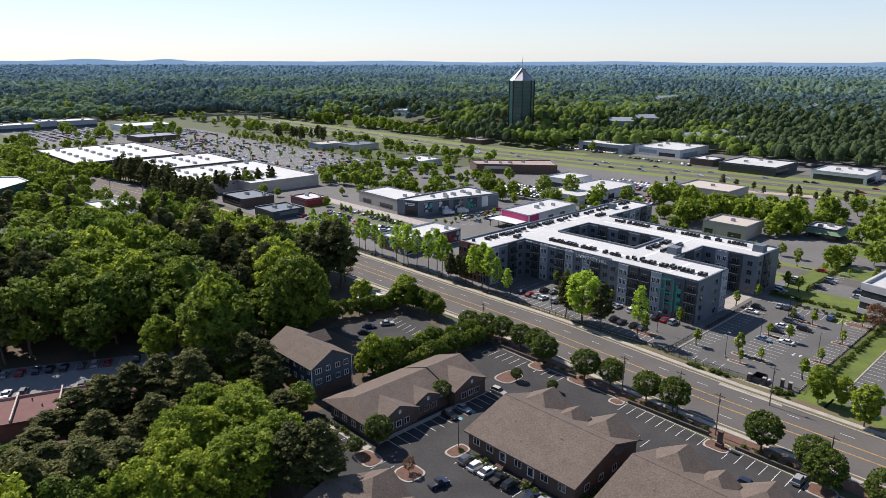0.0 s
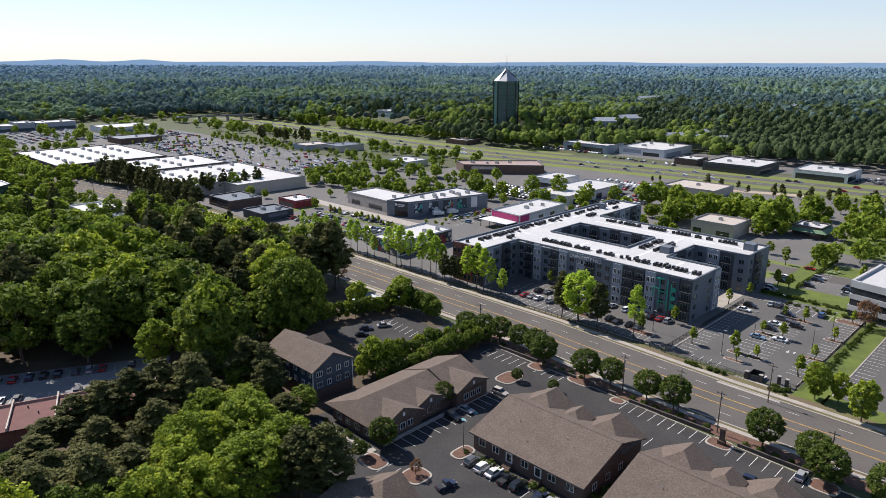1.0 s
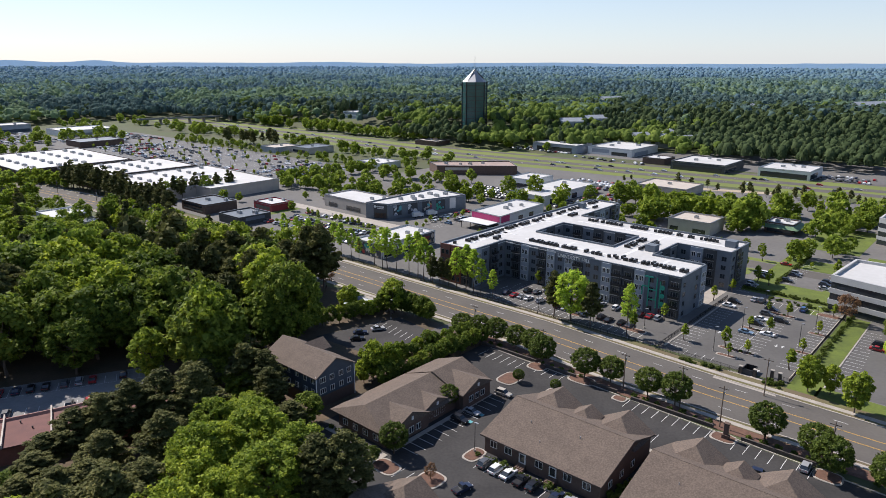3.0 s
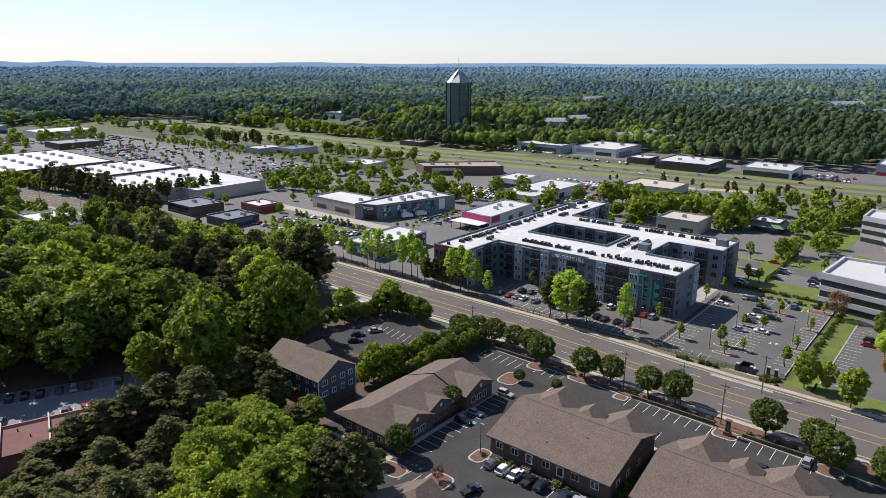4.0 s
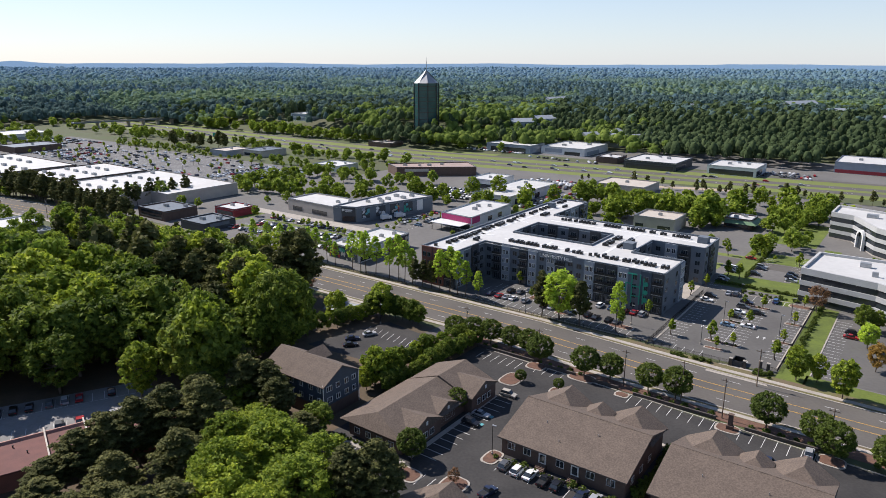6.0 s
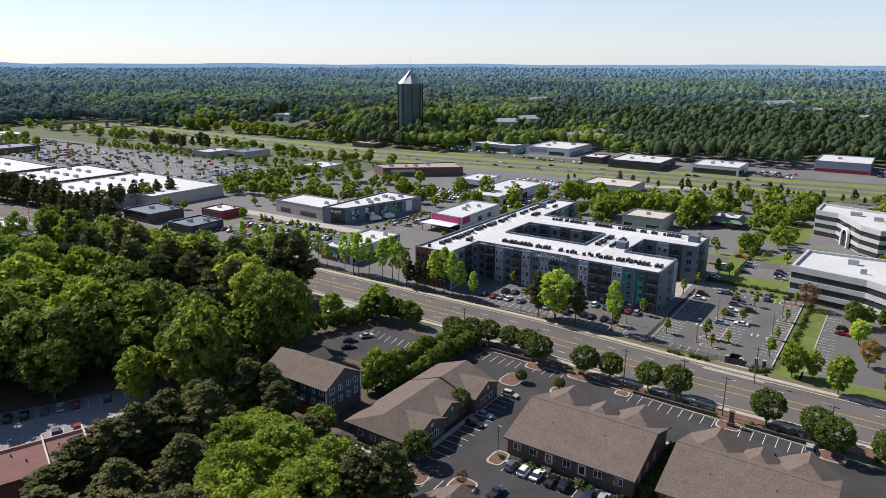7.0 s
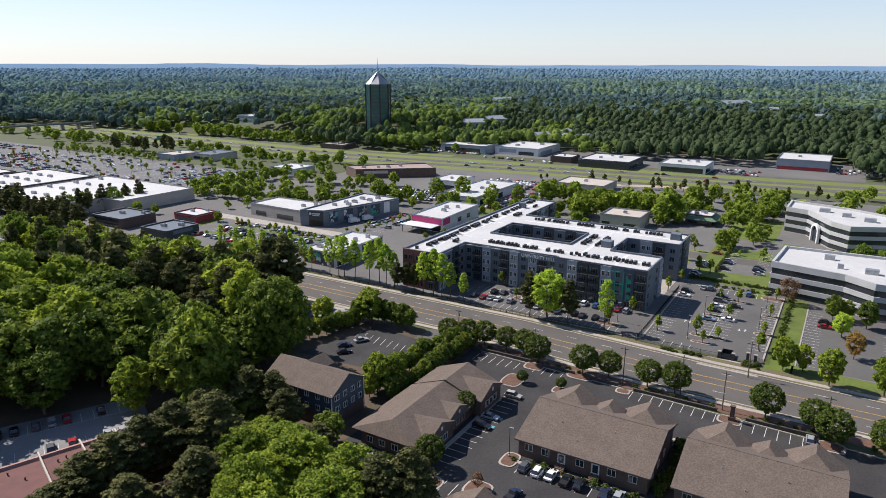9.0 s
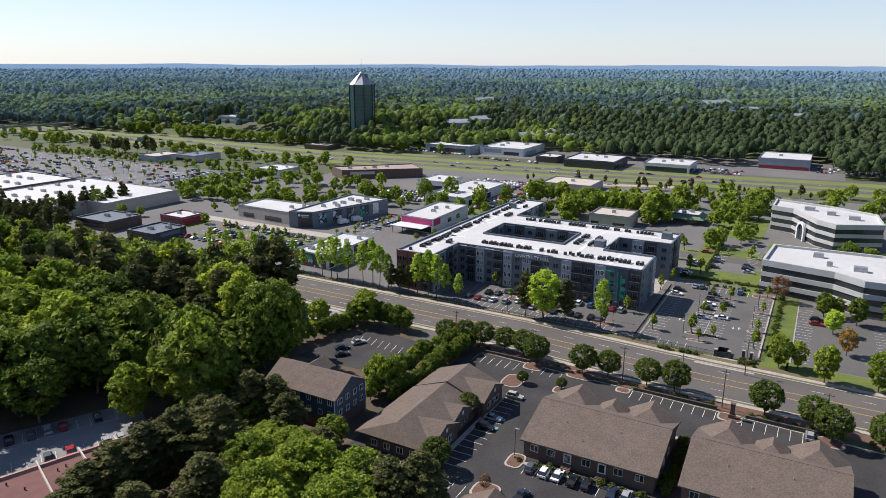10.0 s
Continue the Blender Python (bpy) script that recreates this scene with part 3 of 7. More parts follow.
bays(apt, (0, -2), (16.5, -2), "bbd")
bays(apt, (16.5, -2), (16.5, 19), "pwdw")
bays(apt, (16.5, 19), (57, 19), "wdpwdpwpdw")
bays(apt, (57, 17.6), (91.5, 17.6), "wpddpwgd")
bays(apt, (91.5, 17.6), (91.5, 39), "w.wp")
bays(apt, (91.5, 39), (71.5, 39), "wdw")
bays(apt, (71.5, 39), (71.5, 61), "wdw")
bays(apt, (71.5, 61), (93, 61), "wpdw")
bays(apt, (93, 61), (93, 81), "wdw.")
bays(apt, (16.5, 81), (16.5, 119), "wdwpwdw")
bays(apt, (0, 119), (0, -2), "wpwdwpwdwpwdwpwdwpw")
bays(apt, (93, 81), (16.5, 81), "wpwdwpwdwpwdw")
bays(apt, (18, 61.5), (54, 61.5), "wdwdwdw")
bays(apt, (54, 61.5), (54, 40), "wdw")
bays(apt, (54, 40), (18, 40), "wdwdwdw")
bays(apt, (18, 40), (18, 61.5), "wdw")


def lettering(name, text, size, m, parent, material):
    cu = bpy.data.curves.new(name, "FONT")
    cu.body, cu.size, cu.extrude, cu.align_x = text, size, 0.06, "CENTER"
    tmp = new("lettering_curve", cu)
    me = bpy.data.meshes.new_from_object(tmp.evaluated_get(bpy.context.evaluated_depsgraph_get()))
    bpy.data.objects.remove(tmp)
    me.materials.clear()
    me.materials.append(material)
    return part(name, me, None, parent, "pale raised building name letters", m)


part("sign_band", MB().box(41.4, 57.0, 18.30, 18.52, 12.85, 15.05), M_sidinggrey, apt, "grey siding band behind the building name")
lettering("lettering", "UNIVERSITY HILL", 1.85, Matrix.Translation((49.2, 18.22, 13.25)) @ Matrix.Rotation(radians(90), 4, "X"), apt, M_letters)
for a, b, c, d in ((79.9, 80.3, 2.5, 13.2), (82.9, 83.3, 2.5, 13.6), (77.6, 79.9, 9.6, 10.0), (80.3, 82.9, 5.2, 5.6), (80.3, 82.9, 8.8, 9.2), (78.4, 81.8, 13.2, 13.7), (77.6, 78.0, 6.5, 9.6), (84.2, 84.6, 3, 12.5)):
    part("mural_stroke", MB().box(a, b, 16.99, 17.12, c, d), M_teal, apt, "green mural stroke")
for z in (4.5, 7.4, 10.4):
    part("mural_disc", MB().cyl(0, 0, 0, 0.1, 0.85, n=16), M_teal, apt, "green mural disc", m=Matrix.Translation((85.2, 17.1, z)) @ Matrix.Rotation(radians(90), 4, "X"))

# rooftop condensers, set in short rows
cond = thing("condenser_unit", "black rooftop air-conditioning condenser", "air conditioner", "rooftop condensers", uvm(4, 2, ROOF_H + 0.03))
part("body", MB().box(-0.5, 0.5, -0.5, 0.5, 0.1, 1.15), M_black, cond)
part("fan_guard", MB().cyl(0, 0, 1.15, 1.22, 0.42, 0.38, 12), M_coping, cond)
part("pad", MB().box(-0.6, 0.6, -0.6, 0.6, 0, 0.1), M_steel, cond)
spots = []
rq = random.Random(3)
for v in (8, 17, 26, 36, 46, 56, 66, 77, 88, 99, 108):
    spots += [(4.5 + 0.4 * (v % 3), v + 1.6 * k) for k in range(5)] + ([(11.5, v + 1.6 * k) for k in range(4)] if v % 2 else [])
for u in (23, 31, 40, 50, 60, 67, 75, 83):
    spots += [(u + 1.6 * k, 25.5 + 1.5 * (k % 2) * (u % 3 == 0)) for k in range(5)]
for u in (24, 33, 45, 56, 66, 76):
    spots += [(u + 1.6 * k, 74.5) for k in range(5)]
for u in (58, 64):
    spots += [(u, 43 + 1.6 * k) for k in range(5)] + [(u, 53 + 1.6 * k) for k in range(4)]
spots = [s for s in spots if rq.random() < 0.9]
spots += [(a + 1.3, b) if a < 14 or 57 < a < 66 and 42 < b < 61 else (a, b + 1.4) for a, b in spots if rq.random() < 0.62]
for a, b in spots:
    copy_thing(cond, uvm(a, b, ROOF_H + 0.03))


FOOT = [(0, 93, -2, 119), (126, 188, 48, 93), (121, 174, 143, 202)]


def flat_block(name, label, poly, h, wall, units=(), roof=M_white, m=None, base=0.0, category="building", bands=(), cap=M_coping):
    """A flat-roofed building with parapet, coping, rooftop units and window bands: (edge, z0, z1, material)."""
    ob = thing(name, label, category, "", (m or UVM) @ Matrix.Translation((0, 0, base)))
    FOOT.append((min(p[0] for p in poly), max(p[0] for p in poly), min(p[1] for p in poly), max(p[1] for p in poly)))
    part("wall", hull(poly, 0, h), wall, ob)
    part("roof", MB().prism(poly, h - 0.9, h - 0.6), roof, ob, "pale flat roof")
    c = MB()
    for p, q in zip(poly, poly[1:] + poly[:1]):
        mm, L = seg(p, q)
        b = MB().box(-0.1, L + 0.1, -0.12, 0.46, h, h + 0.12)
        k = len(c.v)
        c.v += [tuple(mm @ Vector(x)) for x in b.v]
        c.f += [tuple(i + k for i in f) for f in b.f]
    part("coping", c, cap, ob)
    for e, x0, x1, z0, z1, material in bands:
        p, q = poly[e], poly[(e + 1) % len(poly)]
        mm, L = seg(p, q)
        part("window" if material is M_glass else "wall_panel", MB().box(L * x0, L * x1, -0.07, 0.1, z0, z1), material, ob, m=mm)
    for a, b, s in units:
        u = part("rooftop_unit", MB().box(a - s, a + s, b - s * 0.6, b + s * 0.6, h - 0.6, h + 0.5 + 0.3 * s), M_steel, ob, "grey rooftop unit")
        part("vent", MB().box(a - s * 0.7, a + s * 0.7, b - s * 0.4, b + s * 0.4, h + 0.5 + 0.3 * s, h + 0.62 + 0.3 * s), M_coping, u)
    return ob


# painted hall with its corner tower
hall = flat_block("painted_hall", "large grey hall with painted panels and flat white roof", [(-106, 54), (-93, 59), (-79, 110), (-107, 112)], 8.8, M_sidinggrey,
           [(-95, 88, 1.5), (-90, 96, 1.5), (-97, 98, 1.5), (-93, 80, 1.4), (-99, 75, 1.2), (-98, 84, 1.2), (-90, 104, 1.4)],
           bands=[(0, 0.35, 0.95, 0.2, 8.2, M_sidingdark), (0, 0.4, 0.9, 0.5, 3.4, M_brickbrown), (1, 0.06, 0.16, 1.8, 7.6, M_sidingdark), (1, 0.24, 0.36, 1.8, 7.6, M_sidingdark), (1, 0.42, 0.54, 1.8, 7.6, M_sidingdark), (1, 0.6, 0.72, 1.8, 7.6, M_sidingdark), (1, 0.78, 0.86, 1.6, 7.8, M_whitewall), (3, 0.1, 0.3, 0.5, 4, M_glass)])
flat_block("hall_annex", "low pale annex with flat white roof", [(-150, 60), (-107, 58), (-107, 82), (-150, 82)], 7, M_stucco, [(-118, 70, 1.2), (-114, 76, 1)], bands=[(0, 0.1, 0.3, 0.6, 3.2, M_glass), (0, 0.5, 0.8, 0.6, 3.2, M_glass)])


def wall_art(parent, p, q, x0, x1, z0, z1, seed, n, materials):
    """Loose painted shapes on a wall: slanted bands and blobs, each its own flat part."""
    rnd = random.Random(seed)
    m, L = seg(p, q)
    for i in range(n):
        cx, cz = rnd.uniform(x0, x1) * L, rnd.uniform(z0, z1)
        w, h, a = rnd.uniform(0.5, 1.7), rnd.uniform(0.4, 1.5), rnd.uniform(0, 3.1)
        k = rnd.choice((4, 5, 8))
        pts = []
        for j in range(k):
            t = 2 * math.pi * j / k
            ex, ez = w * math.cos(t), h * math.sin(t)
            px = min(max(cx + ex * math.cos(a) - ez * math.sin(a), x0 * L), x1 * L)
            pz = min(max(cz + ex * math.sin(a) + ez * math.cos(a), z0), z1)
            pts.append((px, pz))
        y = -0.09 - 0.006 * (i + 1)
        mb = MB().face([(x, y, z) for x, z in pts])
        mb.face([(x, y + 0.004, z) for x, z in pts][::-1])
        part("painted_shape", mb, rnd.choice(materials), parent, m=m)


shop = flat_block("street_shop", "low shop with painted walls and white roof beside the avenue", [(-57, 2), (-38, 1), (-39, 38), (-58, 38)], 6.5, M_whitewall, [(-52, 8, 1.4), (-50, 16, 1), (-46, 26, 1), (-44, 33, 1)],
           bands=[(0, 0.02, 0.98, 0.2, 6.0, M_sidingblue), (1, 0.55, 0.98, 0.3, 6.0, M_sidingdark), (1, 0.62, 0.75, 1.5, 5.5, M_yellow), (1, 0.8, 0.9, 1.2, 4.8, M_red), (1, 0.05, 0.5, 0.5, 2.6, M_glass)])
ART = [M_bluepaint, M_red, M_teal, M_whitewall, M_yellow, M_stucco]
for k, (x0, x1) in enumerate(((0.06, 0.16), (0.24, 0.36), (0.42, 0.54), (0.6, 0.72))):
    wall_art(hall, (-93, 59), (-79, 110), x0, x1, 1.8, 7.6, 20 + k, 9, [[M_bluepaint, M_sidinglight, M_whitewall], [M_sidinggrey, M_sidinglight, M_whitewall], [M_yellow, M_bluepaint, M_red, M_stucco], [M_teal, M_sidingdark, M_bluepaint]][k])
hm, hl2 = seg((-106, 54), (-93, 59))
for z, w, h in ((6.6, 4.6, 0.6), (5.8, 3.8, 0.35)):
    part("sign_bar", MB().box(hl2 * 0.65 - w / 2, hl2 * 0.65 + w / 2, -0.2, -0.08, z, z + h), M_whitewall, hall, "pale sign bar", m=hm)
part("sign_disc", MB().cyl(0, 0, 0, 0.1, 0.7, n=16), M_whitewall, hall, "round pale sign", m=hm @ Matrix.Translation((hl2 * 0.42, -0.1, 6.9)) @ Matrix.Rotation(radians(90), 4, "X"))
wall_art(shop, (-57, 2), (-38, 1), 0.02, 0.98, 0.4, 5.9, 31, 26, ART)
wall_art(shop, (-38, 1), (-39, 38), 0.55, 0.98, 0.4, 5.9, 33, 14, [M_yellow, M_red, M_stucco, M_sidingdark])
pink = flat_block("magenta_shop", "white shop with magenta front and covered terrace", [(-52, 82), (-31, 80), (-33, 124), (-53, 124)], 7.5, M_whitewall, [(-42, 100, 1.3), (-45, 108, 1.1), (-40, 112, 1)],
                  bands=[(0, 0.02, 0.98, 4.2, 7.2, M_pink), (0, 0.05, 0.95, 0.4, 3.6, M_glass), (1, 0.02, 0.2, 3.8, 7.2, M_pink), (1, 0.4, 0.5, 2.5, 5, M_glass), (1, 0.65, 0.75, 2.5, 5, M_glass)])
part("canopy", MB().box(-52, -33, 72, 81.5, 3.7, 4.0), M_whitewall, pink, "pale terrace canopy")
for a in (-51, -45, -39, -34):
    part("post", MB().box(a - 0.12, a + 0.12, 72.3, 72.54, 0, 3.7), M_black, pink)
flat_block("brown_store", "low brown brick store with tan roof", [(-197, 207), (-178, 195), (-130, 235), (-151, 254)], 7, M_brickbrown, [(-180, 208, 1.5), (-165, 220, 1.5), (-160, 230, 1.2), (-170, 214, 1)], roof=M_tanroof, bands=[(1, 0.1, 0.4, 3.4, 5.6, M_stucco)])
flat_block("showroom", "white car showroom with flat roof", rect(-106, -85, 188, 216), 7, M_whitewall, [(-95, 200, 1)], bands=[(0, 0.05, 0.95, 0.4, 3.8, M_glass), (1, 0.05, 0.6, 0.4, 3.8, M_glass)])
flat_block("workshop", "long white car workshop with flat roof", rect(-76, -48, 148, 212), 6, M_whitewall, [(-60, 180, 1.3), (-66, 200, 1.3)], bands=[(1, 0.1, 0.2, 0.2, 3.6, M_glass), (1, 0.3, 0.4, 0.2, 3.6, M_glass), (1, 0.5, 0.6, 0.2, 3.6, M_glass), (0, 0.1, 0.9, 0.4, 3.4, M_glass)])
flat_block("low_store", "low beige store with tan roof", rect(-30, 6, 232, 262), 5.5, M_stucco, [(-12, 248, 1.2)], roof=M_stucco)
flat_block("corner_shop", "beige shop with gabled front and grey roof", rect(34, 56, 140, 160), 7, M_stucco, [(45, 150, 1)], roof=M_stucco, bands=[(0, 0.05, 0.25, 0.6, 3, M_glass), (0, 0.6, 0.9, 0.6, 3, M_glass), (3, 0.3, 0.7, 3, 6, M_sidingblue)])
flat_block("white_warehouse", "large white warehouse store beyond the highway", rect(-155, -109, 388, 444), 7.2, M_whitewall, [(-140, 408, 2), (-122, 428, 2), (-143, 428, 1.5)], bands=[(0, 0.1, 0.5, 2, 5.5, M_sidinglight), (0, 0.55, 0.9, 0.4, 3.6, M_glass), (1, 0.1, 0.6, 0.4, 4, M_sidinglight)])
flat_block("small_store", "low brown store beside the highway", rect(-86, -66, 362, 384), 5.5, M_brickbrown, [(-76, 372, 1)])
flat_block("roadside_store", "long low store with white roof", rect(-54, -10, 347, 392), 7, M_sidingdark, [(-40, 365, 1.5), (-25, 375, 1.5), (-35, 382, 1.2)], bands=[(0, 0.05, 0.95, 0.5, 4, M_glass), (1, 0.05, 0.6, 0.5, 4, M_glass)])
flat_block("roadside_showroom", "low glazed showroom with white roof", rect(12, 49, 357, 394), 7, M_whitewall, [(25, 375, 1.5), (38, 382, 1.5), (30, 385, 1.2)], bands=[(0, 0.05, 0.95, 0.5, 4.5, M_glass), (1, 0.05, 0.6, 0.5, 4.5, M_glass)])
flat_block("storage_hall", "grey metal hall with white roof", rect(94, 134, 425, 475), 9, M_sidinglight, [(110, 450, 1.5)], bands=[(0, 0.02, 0.98, 0.3, 3, M_red)])
flat_block("mall_anchor", "huge mall store with white flat roof", rect(-481, -372, -38, 45), 9.5, M_brickbrown, [(-465 + 17 * (i % 6), -25 + 18 * (i // 6), 2.2) for i in range(22)])
flat_block("mall_wing", "long mall wing with stepped white roofs", rect(-371.5, -310, -12, 66), 8.5, M_brickbrown, [(-360 + 13 * (i % 4), 0 + 16 * (i // 4), 1.8) for i in range(15)])
flat_block("mall_wing", "long mall wing with stepped white roofs", [(-309.5, -7), (-234, -7), (-234, 22), (-216, 22), (-216, 74), (-309.5, 74)], 7.5, M_stucco, [(-300 + 14 * (i % 5), -8 + 18 * (i // 5), 1.6) for i in range(21)])
flat_block("brick_office", "two-storey brown brick office with dark roof", rect(-206, -180, -3, 18), 5.6, M_brickbrown, [(-195, 8, 1.5), (-185, 14, 1.2)], roof=M_coping, bands=[(0, 0.1, 0.9, 1.0, 2.4, M_glass), (0, 0.1, 0.9, 3.4, 4.6, M_glass)])
flat_block("dark_restaurant", "low dark restaurant with rooftop equipment", rect(-160, -140, -6, 14), 4.8, M_sidingdark, [(-152, 2, 1.5), (-146, 8, 1.5), (-150, 12, 1)], roof=M_coping, bands=[(1, 0.2, 0.8, 2.2, 4.0, M_sidinggrey)])
flat_block("red_restaurant", "small red and white restaurant", rect(-176, -158, 27, 42), 4.6, M_red, [(-170, 35, 1.2), (-164, 40, 1)], bands=[(0, 0.1, 0.9, 0.6, 2.8, M_glass)])
flat_block("white_clinic", "low white clinic with flat roof", rect(-231, -208, -74, -54), 6, M_whitewall, [(-218, -64, 1.4), (-224, -60, 0.8)], cap=M_sidinglight)
flat_block("clinic_annex", "lower white annex of the clinic", rect(-207.6, -194, -66, -55), 4, M_whitewall, [(-200, -60, 0.6)], cap=M_sidinglight)
flat_block("glass_office", "dark glazed office with pale roof edge", [(-330, 382), (-256, 386), (-256, 420), (-272, 435), (-330, 432)], 12, M_glassgreen, [(-290, 410, 2)], cap=M_whitewall, m=Matrix())
flat_block("low_pavilion", "low pale store at the mall", rect(-400, -376, 184, 213), 5.5, M_sidinglight, [(-388, 200, 1.2)], roof=M_stucco)
flat_block("low_pavilion", "low grey bank building at the mall", rect(-372, -346, 200, 231), 6, M_stucco, [(-360, 216, 1.2)], roof=M_coping, bands=[(0, 0.1, 0.9, 1, 3.4, M_glass)])
flat_block("low_pavilion", "low white restaurant among trees", rect(-256, -228, 181, 205), 5, M_whitewall, [(-242, 192, 1.2), (-236, 198, 1)])
flat_block("flat_office", "long dark flat-roofed office", rect(-590, -554, 76, 120), 6, M_brickbrown, [(-572, 100, 1.4)], roof=M_coping)
for b, n, h in ((-14, 50, 8), (37, 20, 10.5), (58, 46, 9.5)):
    flat_block("strip_store", "long pale blue strip store with white roof", rect(-806, -772, b, b + n), h, M_sidinglight, [(-795, b + n * 0.3, 2), (-785, b + n * 0.7, 2)], bands=[(1, 0.03, 0.97, 0.5, 4, M_sidingblue)])
flat_block("strip_store", "long white strip store", rect(-724, -674, 104, 166), 7, M_whitewall, [(-700, 120, 2), (-690, 145, 1.6)], bands=[(1, 0.03, 0.97, 0.4, 3.6, M_sidinglight)])
flat_block("white_office", "four-storey white office among trees", rect(-530, -494, 402, 428), 14, M_whitewall, [(-512, 415, 2), (-520, 410, 1.2)], base=7.5, bands=[(e, 0.04, 0.96, 2 + 4.3 * k, 4.2 + 4.3 * k, M_sidinglight) for e in (0, 1) for k in range(3)])
flat_block("far_dealer", "pale blue glazed dealership", rect(-210, -160, 375, 405), 8, M_sidinglight, [(-185, 390, 2)], bands=[(0, 0.1, 0.9, 0.5, 5, M_glass)])
flat_block("drive_in", "low restaurant with tan roof", rect(-330, -300, 330, 352), 5, M_brickbrown, [(-315, 340, 1.2)], roof=M_stucco)


# office blocks in white and dark bands
def banded(name, label, poly, units):
    ob = thing(name, label, "office building", "", UVM.copy())
    n = len(poly)
    for k in range(3):
        z = 0.6 + 4.1 * k
        part("window_band", hull(poly, z, z + 2.3, 0.5), M_glass, ob, "dark ribbon of windows")
        big = [(x, y) for x, y in poly]
        part("spandrel", hull([(Vector(p) + (Vector(p) - sum((Vector(q) for q in poly), Vector((0, 0))) / n).normalized() * 0.45)[:] for p in big], z + 2.3, z + 4.1 + (0.6 if k == 2 else 0), 0.9), M_officeband, ob, "white wall band")
    part("plinth", hull(poly, 0, 0.6, 0.5), M_conc, ob)
    part("roof", MB().prism(poly, 12.2, 12.5), M_white, ob)
    for a, b, s in units:
        part("rooftop_unit", MB().box(a - s, a + s, b - s * 0.6, b + s * 0.6, 12.5, 14.3), M_steel, ob, "grey rooftop unit")
    return ob


banded("office_block", "three-storey white banded office with flat roof", [(127.5, 62), (152, 57), (161, 50), (186, 50), (186, 84), (168, 91), (129.5, 90)], [(146, 80, 1.8), (160, 66, 2.2), (170, 62, 2.2), (150, 68, 1)])
o2 = banded("office_block", "three-storey white banded office with arched entrance", [(122.5, 179), (133, 175), (144, 152), (152, 144.5), (172, 154), (170, 180), (150, 192), (123, 201)], [(140, 180, 2.5), (150, 172, 2), (160, 165, 2.5)])

arch = MB()
for i in range(12):
    a0, a1 = math.pi * i / 12, math.pi * (i + 1) / 12
    q = [(4.2 * math.cos(a0), 4.2 * math.sin(a0) + 5.2), (4.2 * math.cos(a1), 4.2 * math.sin(a1) + 5.2), (3.0 * math.cos(a1), 3.0 * math.sin(a1) + 5.2), (3.0 * math.cos(a0), 3.0 * math.sin(a0) + 5.2)]
    arch.face([(x, -0.6, z) for x, z in q])
    arch.face([(q[0][0], -0.6, q[0][1]), (q[0][0], 0.6, q[0][1]), (q[1][0], 0.6, q[1][1]), (q[1][0], -0.6, q[1][1])])
for s in (-1, 1):
    arch.box(min(s * 3, s * 4.2), max(s * 3, s * 4.2), -0.6, 0.6, 0, 5.2)
am, al = seg((133, 175), (144, 152))
part("entrance_arch", arch, M_whitewall, o2, "white entrance arch", m=am @ Matrix.Translation((al / 2, -1.2, 0)))
part("entrance_glass", MB().box(-3, 3, -0.9, -0.6, 0, 8), M_glass, o2, "dark glass entrance", m=am @ Matrix.Translation((al / 2, 0, 0)))

# restaurant with a green roof
rest = flat_block("restaurant", "low brick restaurant with green metal eaves", rect(73, 87, 171, 185), 5.6, M_brickbrown, [(78, 176, 1.2), (82, 180, 1), (80, 182, 0.8)], bands=[(0, 0.1, 0.9, 0.8, 2.8, M_glass), (1, 0.1, 0.9, 0.8, 2.8, M_glass)])
ev = MB()
for p, q in zip(rect(73, 87, 171, 185), rect(73, 87, 171, 185)[1:] + rect(73, 87, 171, 185)[:1]):
    c = Vector((80, 178))
    po, qo = c + (Vector(p) - c) * 1.38, c + (Vector(q) - c) * 1.38
    ev.face([(*po, 3.2), (*qo, 3.2), (*q, 4.6), (*p, 4.6)])
    ev.face([(*p, 4.5), (*q, 4.5), (*qo, 3.1), (*po, 3.1)])
part("roof_overhang", ev, M_greenroof, rest, "green metal eaves")

# far bridge and billboard
br = thing("overpass", "dark highway overpass far beyond the mall", "bridge", "", uvm(-745, 300, 0, 80))
part("deck", MB().box(-70, 70, -6, 6, 7, 8.6), M_coping, br)
part("parapet", MB().box(-70, 70, -6.2, -5.9, 8.6, 9.6), M_conc, br)
for x in range(-60, 61, 20):
    part("pier", MB().box(x - 0.8, x + 0.8, -5, 5, 0, 7), M_conc, br)
bb = thing("billboard", "dark green billboard on two posts", "billboard", "", uvm(-489, 259, 0, 20))
part("panel", MB().box(-7, 7, -0.3, 0.3, 5, 9.5), M_sidingdark, bb)
part("face_panel", MB().box(-6.6, 6.6, -0.36, -0.3, 5.3, 9.2), M_teal, bb)
for x in (-4, 4):
    part("post", MB().box(x - 0.25, x + 0.25, -0.2, 0.2, 0, 5), M_steel, bb)


